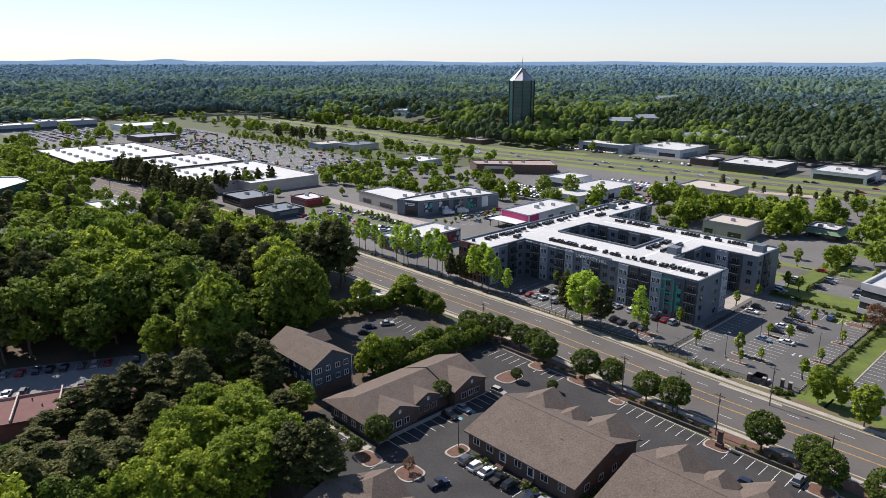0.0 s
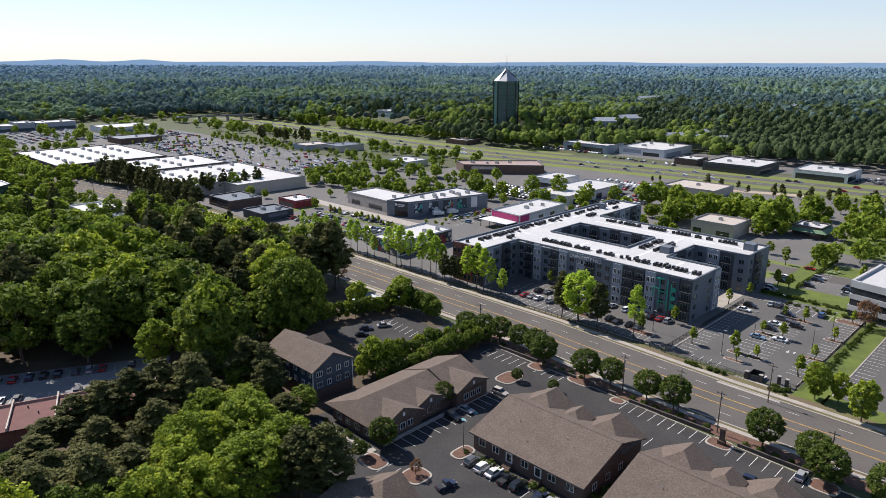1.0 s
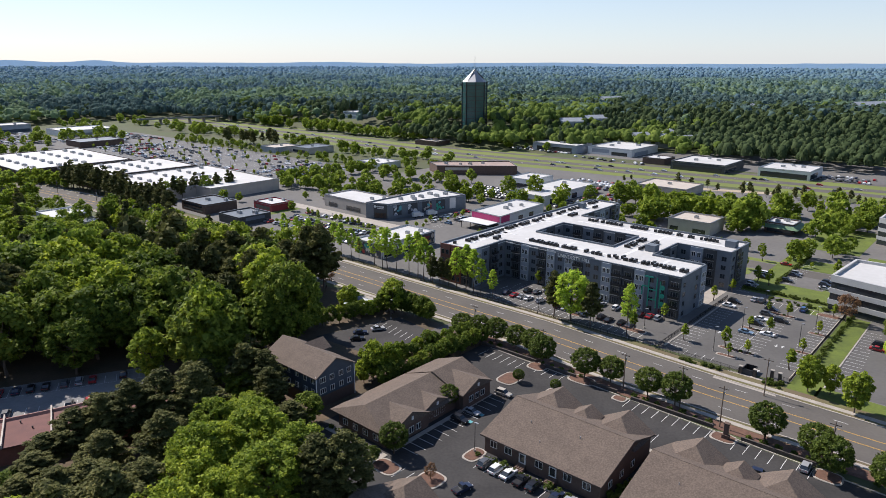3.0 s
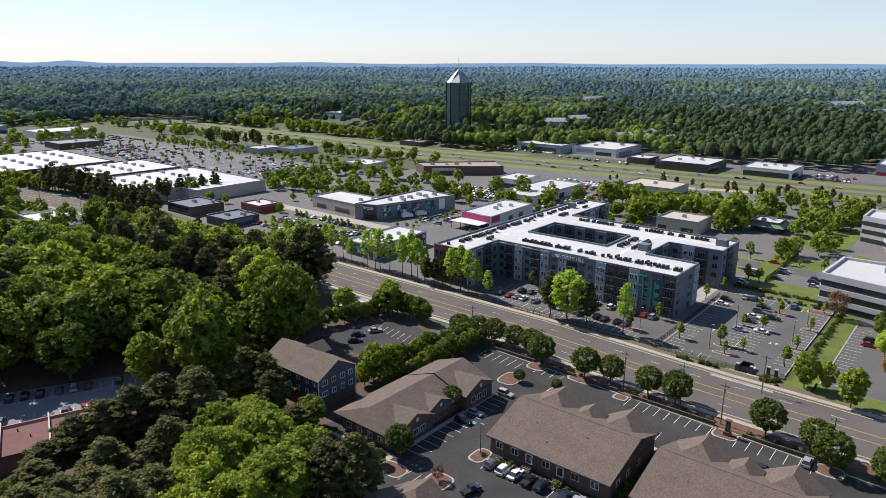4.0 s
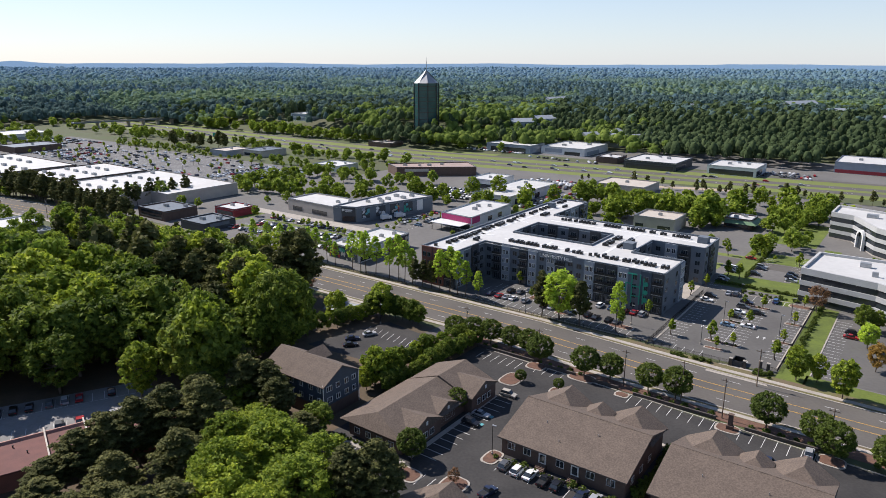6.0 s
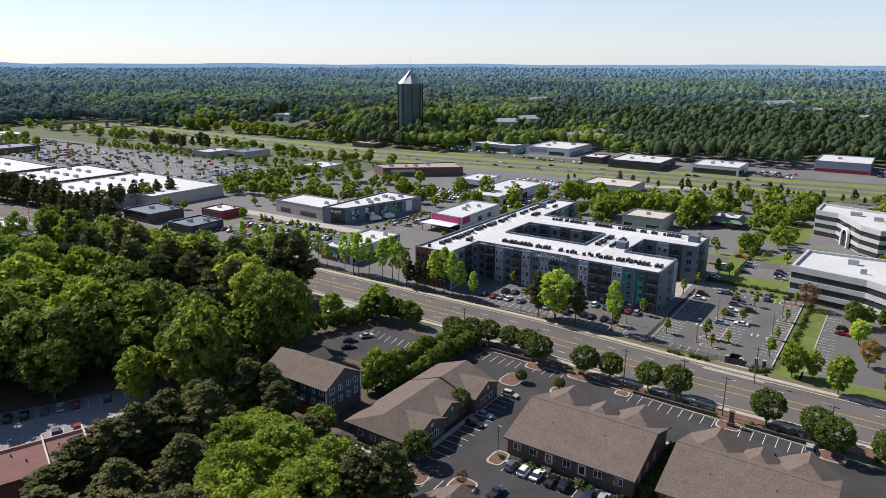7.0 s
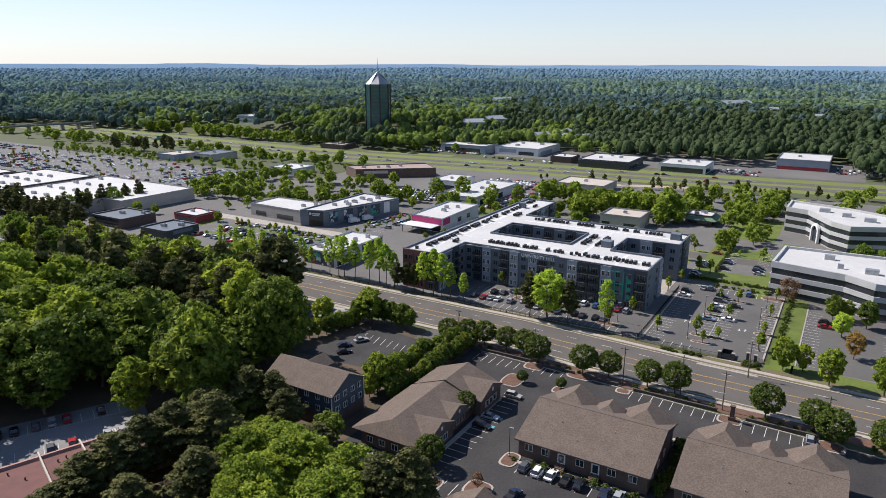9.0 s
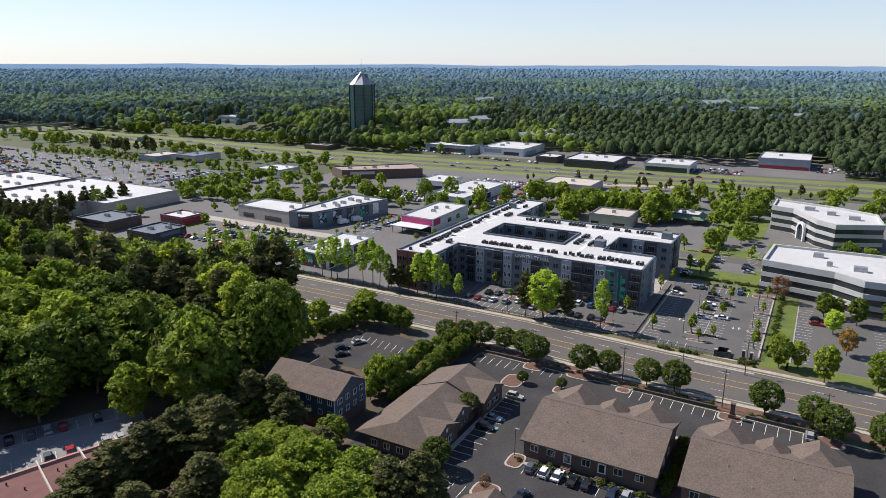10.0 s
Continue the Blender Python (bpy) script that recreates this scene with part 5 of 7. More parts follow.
# street trees along the office lot
for u, v, s in ((45, -42.5, 1.05), (51, -41, 1.1), (56.5, -39.5, 1.1), (64, -39.5, 1.05), (70.3, -39.5, 1.1), (75.8, -43, 1.2), (90, -43, 1.2), (97, -41, 1.05), (108, -41.5, 1.1), (115.4, -41.3, 1.2), (138, -43.2, 1.25), (149, -44.5, 1.15), (153, -49.5, 1.25), (164, -48.5, 1.25), (177, -49, 1.2)):
    tree_uv("street", u, v, s)
# the row of tall trees on the avenue's far side
for u, v, s in ((-34, -7, 1.1), (-30, -6, 1.2), (-26, -7, 1.25), (-21, -6.5, 1.15), (-13, -7, 1.2), (-9, -6, 1.3), (-5, -7, 1.2), (-1, -7, 1.0), (13, -7.5, 1.15), (17, -6.5, 1.25), (21, -7, 1.2), (25, -7.5, 1.0), (31, -8, 0.8),
                (-62, -6, 1.0), (-56, -7, 1.05), (-50, -6, 0.95), (-72, -7, 1.0), (-80, -6.5, 0.95), (-44, -7, 0.75), (-90, -6, 0.9), (84.4, -6.5, 1.2), (-100, -6, 0.9)):
    tree_uv("poplar", u, v, s * 0.95, 0, s * 1.0)
for u, v in ((5, -8), (9, -7.5), (2, -9)):
    tree_uv("pine", u, v, 0.62)
tree_uv("lime", 64.6, -8, 1.18, 0, 1.05)
tree_uv("pine", 58, -8.5, 0.92)
tree_uv("pine", 72.5, -9, 0.9)
for u, v, s in ((139, -10, 0.62), (151, -15, 0.68), (164, -14, 0.7), (144, -8, 0.5), (172, -2, 0.6), (180, -14, 0.7)):
    tree_uv("bright", u, v, s)
tree_uv("amber", 156.6, 9.5, 0.62)
tree_uv("lime", 153, 27, 0.6, 0, 0.5)
tree_uv("rust", 135, 54, 1.0)
tree_uv("rust", -37, -40, 0.9)
for u, v, s in ((150, 44, 0.55), (160, 40, 0.6), (170, 44, 0.6), (154, 46, 0.45)):
    tree_uv("mid", u, v, s)
for u, v in ((112, 4.7), (118.5, 4.7), (112.5, 26), (118.6, 26), (112.5, 46), (119, 46), (131, 16), (131, 35.4), (131.5, 1), (115, -1.2), (100, 2), (131, 56), (84, -1), (62, -1), (46, 6), (34, 18), (88, 14), (93, 46), (95, 60), (98, 80), (103, 78), (60, 16), (48, 90), (60, 92), (75, 93), (88, 95), (120, 112), (105, 113), (90, 113)):
    tree_uv("sapling", u, v, rt.uniform(0.9, 1.5))
for i in range(26):
    tree_uv("shrub", 136 + rt.uniform(-0.5, 0.5), -3 + 2.7 * i, rt.uniform(0.7, 1.2))
for i in range(24):
    tree_uv("shrub", 104.5 + rt.uniform(-0.3, 0.3), 82 + 2.2 * i, rt.uniform(0.8, 1.2))
for i in range(22):
    tree_uv("shrub", 97 + 1.5 * i, 68.5 + rt.uniform(-0.8, 0.8), rt.uniform(0.7, 1.2))
for u, v, s in ((77, -105, 1.0), (72.5, -81, 0.85), (76, -111, 0.55)):
    tree_uv("street", u, v, s)
tree_uv("street", 77.4, -57, 0.5)
tree_uv("street", 88, -55, 0.46)
tree_uv("rust", 90, -107, 0.4)
for i in range(13):
    tree_uv("shrub", 92 + 2.3 * i + rt.uniform(-0.5, 0.5), -93.2, rt.uniform(0.6, 1.2))
    tree_uv("shrub", 123 + rt.uniform(-0.4, 0.4), -90 + 2.0 * i, rt.uniform(1.0, 1.8))
    tree_uv("shrub", 126 + 2.3 * i, -94, rt.uniform(0.6, 1.2))
for i in range(9):
    tree_uv("shrub", 58 + 2 * i, -107.3, rt.uniform(0.6, 1.0))
# the thick hedge between the two lots
for i in range(13):
    t = i / 12
    tree_uv("bright" if i % 3 == 0 else "mid", 46 + 2 * t + rt.uniform(-1.5, 1.5), -86 + 43 * t, rt.uniform(0.38, 0.55))
    tree_uv("mid", 52 + 2 * t + rt.uniform(-1, 1), -84 + 41 * t, rt.uniform(0.35, 0.45))
tree_uv("bright", 46.5, -83, 0.7)
tree_uv("bright", 49, -78, 0.62)
for i in range(9):
    tree_uv("mid", 8 + 2.6 * i, -41 - 0.6 * i * 0 + rt.uniform(-1, 1), rt.uniform(0.4, 0.55))
for u, v, key, s, sz in ((12, -85, "dome", 1.2, 1.5), (-14, -76, "bright", 1.9, 1.6), (-30, -66, "mid", 1.7, 1.5), (2, -53, "bright", 0.75, 0.62), (14, -43, "bright", 0.9, 0.75), (86, -127, "pine", 1.5, 1.0), (82, -130, "pine", 1.4, 0.95),
                         (36, -110, "pine", 1.25, 0.8), (42, -113, "pine", 1.2, 0.7), (30, -112, "pine", 1.3, 0.85), (52, -110, "mid", 0.7, 0.5), (54, -116, "pine", 1.1, 0.5), (14, -113, "bright", 1.3, 1.6), (7, -108, "bright", 1.3, 1.55),
                         (72, -128, "bright", 1.3, 0.9), (63, -131, "bright", 1.4, 1.0), (76, -138, "bright", 1.5, 1.0), (55, -127, "bright", 1.2, 0.85)):
    tree_uv(key, u, v, s, 0, sz)


def free(u, v):
    """Whether the near wood may stand here."""
    if v > -40 or (u > 44 and v > -124):
        return False
    if u > 82 and v > -190:
        return False
    if 4 < u < 50 and -78 < v < -42:
        return False
    if -12 < u < 20 and -74 < v < -38:
        return False
    if 18 < u < 53 and -109 < v < -79:
        return False
    p = UVM @ Vector((u, v, 0))
    q = (p - Vector((-104, 148.5, 0)))
    a, b = q.x * 0.956 + q.y * 0.292, -q.x * 0.292 + q.y * 0.956
    if -48 < a < 38 and -8 < b < 33:
        return False
    if -310 < u < -255 and -85 < v < -45 or -380 < u < -312 and -128 < v < -80:
        return False
    return True


# zones where the wood stays lower: x, y, radius, height in metres
LOW = ((-88, 138, 14, 11), (-78, 126, 12, 13), (-100, 134, 16, 12), (-74, 108, 14, 16), (-50, 118, 18, 20), (-45, 136, 12, 16), (-30, 128, 16, 15), (-28, 148, 12, 8), (-40, 153, 12, 9), (-45, 164, 11, 10), (-52, 176, 8, 12))
# the nearest trees of the wood, one by one: kind, x, y, height
NEAR = (("mid", -61.8, 178.3, 27), ("mid", -63, 186.8, 27), ("mid", -108, 193, 24), ("mid", -99, 196, 25), ("mid", -90, 199, 24), ("mid", -101, 186, 19), ("mid", -80.5, 195.2, 20), ("bright", -79, 179.5, 16),
        ("mid", -67.3, 183.4, 22), ("mid", -69.3, 195.3, 24), ("mid", -59.5, 183.8, 22), ("mid", -50.4, 196.6, 21), ("mid", -97, 127, 6), ("pine", -86, 131, 9))
NEAR += (("pine", -82, 141, 13.5), ("pine", -61.5, 168, 12), ("mid", -61.5, 173, 11), ("pine", -53.4, 183.6, 12), ("pine", -77.5, 144, 15), ("pine", -66, 150, 18), ("pine", -60.5, 155.5, 17), ("mid", -50.8, 166.8, 10),
         ("pine", -72.4, 131, 13), ("pine", -72, 146.5, 17), ("pine", -57.5, 147.3, 20), ("bright", -51.2, 150.6, 9), ("bright", -46.5, 154.8, 8.4), ("pine", -71, 122.4, 12), ("pine", -59.9, 131.6, 17))
NEAR += (("mid", -91, 126, 7.5), ("pine", -83.4, 119.3, 11), ("pine", -76.2, 119.7, 12.5), ("bright", -51.6, 138.4, 15.4), ("bright", -49, 145.5, 11), ("bright", -43.7, 139, 15), ("bright", -41, 130.4, 16),
         ("pine", -68.8, 108.8, 15), ("pine", -64.7, 113.9, 15.6), ("bright", -50.6, 121.8, 19), ("bright", -48.3, 127, 16), ("mid", -39.2, 135.2, 13), ("pine", -59.1, 101.9, 24), ("pine", -56.7, 110.7, 19))
NEAR += (("bright", -49.2, 112.1, 18.8), ("pine", -65.3, 96, 25), ("bright", -50.3, 99.1, 21), ("bright", -43.4, 107.9, 17.5), ("mid", -91, 112, 16), ("mid", -85.8, 107, 14), ("pine", -77.2, 102.3, 14), ("mid", -97.5, 118, 9), ("pine", -87, 137.5, 9.5))
rt = random.Random(17)
for key, x, y, h in NEAR:
    w = (0.62 + h * 0.036) * (1.3 if key == "pine" and y < 152 and x < -55 else 1.0) * (0.8 if (x, y) == (-79, 179.5) else 1.0)
    tree(key, x, y, w, -0.1, h / (19.2 if key == "pine" else 17.4))
for gu in np.arange(-420, 110, 10.2):
    for gv2 in np.arange(-330, -38, 10.2):
        rt = random.Random(int(gu * 10) * 7919 + int(gv2 * 10) * 104729)
        u, v = gu + rt.uniform(-3.4, 3.4), gv2 + rt.uniform(-3.4, 3.4)
        p = UVM @ Vector((u, v, 0))
        if not free(u, v) or p.y < 62 or (-118 < p.x < -36 and 95 < p.y < 200):
            continue
        bear = math.degrees(math.atan2(p.x - 2, p.y))
        dist = math.hypot(p.x + 20, p.y)
        if bear < -41 or dist > 620:
            continue
        k = noise.noise((p.x / 45, p.y / 45, 2))
        far = dist > 265
        if dist > 300 and (rt.random() < 0.45 or (v > -75 and u < -120)):
            continue
        key = "pine" if k < -0.12 or (k < 0.08 and rt.random() < 0.3) else ("bright" if k > 0.2 or rt.random() < 0.22 else "mid")
        if p.x < -90 and key == "bright" and k < 0.36:
            key = "mid"
        h = rt.uniform(21, 29) if dist < 285 else rt.uniform(8, 14)
        for lx, ly, lr, lh in LOW:
            if math.hypot(p.x - lx, p.y - ly) < lr:
                h = min(h, lh * rt.uniform(0.8, 1.1))
        w = 0.62 + h * 0.036
        if far:
            tree({"pine": "pine_m", "bright": "bright_m", "mid": "mid_m"}[key], p.x, p.y, w * 1.3, 0, h / 13.5)
        else:
            tree(key, p.x, p.y, w * rt.uniform(0.9, 1.1), -0.1, h / (19.2 if key == "pine" else 17.4))
rt = random.Random(23)

# the pines before the long store
rp = random.Random(8)
for i in range(70):
    u = -330 + 1.85 * i
    k = rp.uniform(0.95, 1.3) * (1.0 if u < -262 else 0.74)
    tree_uv("pine_t", u + rp.uniform(-1, 1), -12.5 + min(0, (u + 262) * 0.1) + rp.uniform(-3.5, 3), k * 1.2, 0, k)
for i in range(15):
    tree_uv("pine_t" if i % 3 else "mid_t", -240 + rp.uniform(-4, 8), -9 + 4.2 * i, rp.uniform(0.8, 1.05))
# the hedge between the low house and the small lot
for i in range(11):
    t = i / 10
    tree_uv("mid" if i % 4 else "bright", 3 + 9 * t + rp.uniform(-1, 1), -72 + 27 * t, rp.uniform(0.36, 0.52))
# scattered trees on the avenue's near side
for i in range(46):
    u, v = rp.uniform(-260, -105), rp.uniform(-100, -58)
    if not (-240 < u < -186 and v > -84):
        tree_uv(rp.choice(("mid_t", "mid_t", "pine_t", "bright_t")), u, v, rp.uniform(0.75, 1.1))
for i in range(46):
    u = -205 + 3.3 * i
    tree_uv(("mid_t", "bright_t", "pine_t", "mid_t")[i % 4], u + rp.uniform(-2, 2), -50 + rp.uniform(-10, 7), rp.uniform(1.05, 1.4))
tree_uv("rust", -26, -40, 1.0)
# trees among the shops
def strip(key, u0, v0, u1, v1, n, s0, s1, wob=2.0):
    for i in range(n):
        t = (i + 0.5) / n
        if rt.random() < 0.22 and key != "small_m":
            continue
        tree_uv(key, u0 + (u1 - u0) * t + rt.uniform(-wob, wob), v0 + (v1 - v0) * t + rt.uniform(-wob, wob), rt.uniform(s0, s1) * rt.choice((0.6, 0.76, 0.92)))


strip("bright_m", -402, -30, -326, -22, 26, 1.0, 1.3, 3)
strip("pine_m", -232, -22, -225, 30, 16, 0.8, 1.2, 4)
strip("mid_m", -225, 30, -215, 80, 10, 0.8, 1.1, 4)
strip("mid_m", -230, 84, -150, 92, 22, 0.9, 1.25, 4)
strip("mid_m", -215, 100, -140, 128, 18, 0.8, 1.2, 6)
strip("bright_m", -150, 92, -112, 120, 10, 0.9, 1.2, 4)
strip("mid_m", -230, 160, -130, 178, 26, 0.8, 1.2, 6)
strip("mid_m", -226, 186, -205, 236, 14, 0.7, 1.0, 5)
strip("mid_m", -560, 184, -405, 190, 26, 0.6, 1.0, 5)
strip("mid_m", -345, 186, -258, 184, 14, 0.6, 0.9, 4)
strip("mid_m", -400, 226, -240, 236, 30, 0.7, 1.0, 7)
strip("bright_m", -556, 178, -240, 180, 34, 0.5, 0.75, 3)
strip("mid_m", -232, 88, -225, 176, 26, 0.9, 1.25, 4)
strip("pine_m", -500, 204, -440, 214, 18, 1.2, 1.6, 7)
strip("pine_m", -432, 212, -412, 216, 7, 1.2, 1.6, 5)
strip("bright_m", -460, 258, -290, 240, 44, 0.8, 1.1, 5)
strip("mid_m", -700, 380, -380, 375, 60, 0.9, 1.4, 14)
strip("mid_m", -380, 368, -180, 372, 36, 0.9, 1.3, 10)
strip("bright_m", -110, 140, -78, 142, 6, 1.0, 1.3, 4)
strip("bright_m", -72, 140, -44, 138, 6, 0.9, 1.3, 4)
strip("bright_m", -20, 120, 30, 128, 14, 0.7, 1.1, 5)
strip("bright_m", -40, 150, 22, 168, 13, 0.8, 1.25, 8)
strip("mid_m", 20, 176, 66, 190, 14, 0.9, 1.3, 6)
strip("bright_m", 50, 150, 70, 166, 8, 0.9, 1.3, 4)
strip("bright_m", 10, 200, 120, 220, 34, 0.7, 1.2, 10)
strip("mid_m", 92, 160, 122, 230, 24, 0.9, 1.3, 7)
strip("mid_m", 100, 116, 124, 172, 14, 0.8, 1.1, 6)
strip("mid_m", 128, 98, 190, 140, 22, 0.6, 0.95, 6)
strip("mid_m", 125, 205, 230, 190, 34, 0.9, 1.3, 8)
strip("pine_m", -60, 262, 160, 296, 20, 0.5, 0.8, 8)
strip("mid_m", 140, 296, 300, 290, 30, 0.7, 1.1, 10)
strip("mid_m", 188, 40, 330, 60, 40, 0.9, 1.3, 25)
strip("bright_m", -430, -92, -262, -62, 34, 0.9, 1.3, 9)
strip("mid_m", -560, -60, -420, -20, 40, 0.9, 1.3, 16)
strip("mid_m", -150, 56, -150, 110, 10, 0.7, 1.0, 3)
strip("bright_m", -132, 116, -60, 132, 9, 0.7, 1.1, 5)
strip("bright_m", -60, 128, -30, 136, 8, 0.7, 1.0, 4)
strip("mid_m", -30, 214, 20, 222, 12, 0.7, 1.0, 6)
strip("bright_m", -20, 180, 10, 210, 10, 0.7, 1.1, 7)
strip("bright_m", 0, 118, 110, 124, 12, 0.6, 0.9, 4)
strip("mid_m", 70, 192, 110, 200, 10, 0.8, 1.1, 4)
strip("bright_m", -210, 26, -150, 34, 10, 0.6, 0.9, 4)
strip("mid_m", -180, 62, -155, 90, 8, 0.6, 1.0, 4)
strip("mid_m", -300, 244, -215, 256, 22, 0.8, 1.2, 6)
strip("mid_m", -200, 140, -130, 152, 14, 0.7, 1.1, 8)
strip("mid_m", -850, 40, -560, 60, 50, 0.9, 1.3, 16)
strip("mid_m", -850, 180, -560, 110, 50, 0.8, 1.3, 20)
strip("mid_m", -850, 250, -560, 230, 50, 0.9, 1.3, 18)
strip("mid_m", -640, -30, -500, 20, 30, 0.9, 1.3, 16)
strip("bright_m", -490, -50, -338, -38, 34, 1.2, 1.6, 4)
strip("mid_m", -480, -62, -345, -52, 26, 1.2, 1.5, 4)
strip("bright_m", -420, -84, -290, -60, 26, 1.1, 1.5, 6)
strip("mid_m", -770, 104, -600, 106, 22, 0.9, 1.2, 6)
strip("mid_m", -640, 60, -600, 130, 16, 0.8, 1.2, 10)
strip("pine_m", 0, 258, 110, 292, 22, 0.5, 0.75, 4)
strip("bright_m", 0, 150, 70, 200, 10, 1.2, 1.5, 5)
strip("mid_m", -20, 190, 60, 212, 15, 1.25, 1.6, 4)
strip("bright_m", 48, 202, 92, 250, 13, 1.25, 1.6, 6)
strip("bright_m", 12, 148, 30, 160, 6, 1.3, 1.7, 4)
strip("mid_m", 58, 158, 70, 174, 6, 1.4, 1.8, 3)
strip("mid_m", 90, 205, 130, 245, 16, 1.2, 1.6, 7)
strip("mid_m", 118, 232, 300, 262, 34, 1.1, 1.6, 12)
strip("bright_m", 126, 96, 196, 110, 16, 0.8, 1.2, 4)
strip("mid_m", -545, 352, -415, 346, 34, 1.2, 1.7, 5)
strip("mid_m", -420, 350, -330, 352, 22, 1.0, 1.5, 6)
strip("bright_m", -640, 350, -560, 356, 18, 1.2, 1.8, 8)
strip("mid_m", -640, 238, -500, 246, 26, 0.9, 1.4, 8)
for u, v, k in ((-80, 154, 1.2), (-67, 166, 1.25), (-111, 134, 1.15), (-105, 140, 0.9), (-45, 165, 1.0), (-30, 172, 1.0)):
    tree_uv("bright_t", u, v, k)
strip("small_m", -140, 14, -62, 14, 16, 0.8, 1.2, 2)
strip("small_m", -140, 36, -62, 36, 16, 0.8, 1.2, 2)
strip("small_m", -100, 54, -62, 56, 8, 0.9, 1.3, 1)
strip("small_m", -72, 62, -60, 108, 10, 0.8, 1.2, 2)
strip("small_m", -30, 60, -22, 110, 8, 0.9, 1.3, 2)
strip("small_m", 20, 90, 100, 92, 14, 0.8, 1.2, 2)
strip("small_m", 0, 114, 180, 116, 22, 0.8, 1.2, 2)
for i in range(10):
    for j in range(7):
        tree_uv("small_m", -544 + 32 * i + rt.uniform(-5, 5), 84 + 14.5 * j + rt.uniform(-3, 3), rt.uniform(0.8, 1.25))


# the trees further off, joined
def crown_of(t):
    return next(c for c in t.children if c.name.startswith("crown"))


for key, lst in JOINED.items():
    vs_all, fs_all, k = [], [], 0
    tr = MB()
    for i, x, y, s, sz, a in lst:
        me = crown_of(SPECIES[key][i][0]).data
        co = np.empty(len(me.vertices) * 3, np.float32)
        me.vertices.foreach_get("co", co)
        co = co.reshape(-1, 3)
        c, n = math.cos(a), math.sin(a)
        vs_all.append(np.stack([x + s * (co[:, 0] * c - co[:, 1] * n), y + s * (co[:, 0] * n + co[:, 1] * c), sz * co[:, 2]], 1))
        fs_all.append(np.arange(len(co)).reshape(-1, 3) + k)
        k += len(co)
        tr.cyl(x, y, 0, 4 * sz, 0.2 * s, 0.12 * s, 5)
    src = SPECIES[key][0][0]
    tagged(new("tree_foliage", big_mesh("tree_foliage", np.concatenate(vs_all), np.concatenate(fs_all), crown_of(src).data.materials[0])), "crowns of many " + src["label"] + "s", "trees", "", "stuff")
    tagged(new("tree_trunks", tr.mesh("tree_trunks", M_bark)), "trunks of many distant trees", "trees", "", "stuff")


# ---- far woods, too many to count ----
def wild_crown(n_side, angles, cards, seed):
    """A rounded dome of few faces with loose leaf sprays about it; also the number of dome faces."""
    rng = np.random.default_rng(seed)
    v, f = [(0, 0, 0.84)], []
    for k, a in enumerate(angles):
        for i in range(n_side):
            b = 2 * math.pi * (i + 0.5 * k) / n_side
            v.append((0.84 * math.sin(a) * math.cos(b), 0.84 * math.sin(a) * math.sin(b), 0.84 * math.cos(a)))
    for i in range(n_side):
        j = (i + 1) % n_side
        f.append((0, 1 + i, 1 + j))
        for k in range(len(angles) - 1):
            p, q = 1 + k * n_side, 1 + (k + 1) * n_side
            f += [(p + i, q + i, p + j), (p + j, q + i, q + j)]
    d = rng.normal(0, 1, (cards, 3))
    d[:, 2] = np.abs(d[:, 2]) * 1.1 - 0.3
    d /= np.linalg.norm(d, axis=1)[:, None] + 1e-9
    cv, cf = leaf_cards(d * rng.uniform(0.78, 1.02, (cards, 1)), d + np.array([0, 0, 0.4]), min(1.1 / math.sqrt(max(cards, 1)), 0.3) + 0.06, rng, 0.22)
    return np.concatenate([np.array(v), cv]), np.concatenate([np.array(f), cf + len(v)]), len(f)


def open_land(x, y):
    """Built-up land without woods."""
    q = UVI @ Vector((x, y, 0))
    u, v = q.x, q.y
    if -860 < u < 260 and -140 < v < 372 + (0.12 * u if u > -260 else -31):
        return True
    if -620 < u < -380 and 300 < v < 380:
        return True
    if -220 < u < 150 and v < 415 + 0.12 * max(u, -200) and v > 0:
        return True
    if -160 < u < -85 and 360 < v < 446 or 80 < u < 145 and 400 < v < 480:
        return True
    if v < -38 and -420 < u < 260 and math.hypot(x, y) < 640:
        return True
    return math.hypot(x - 88, y - 758) < 22 or (-540 < u < -485 and 385 < v < 436)


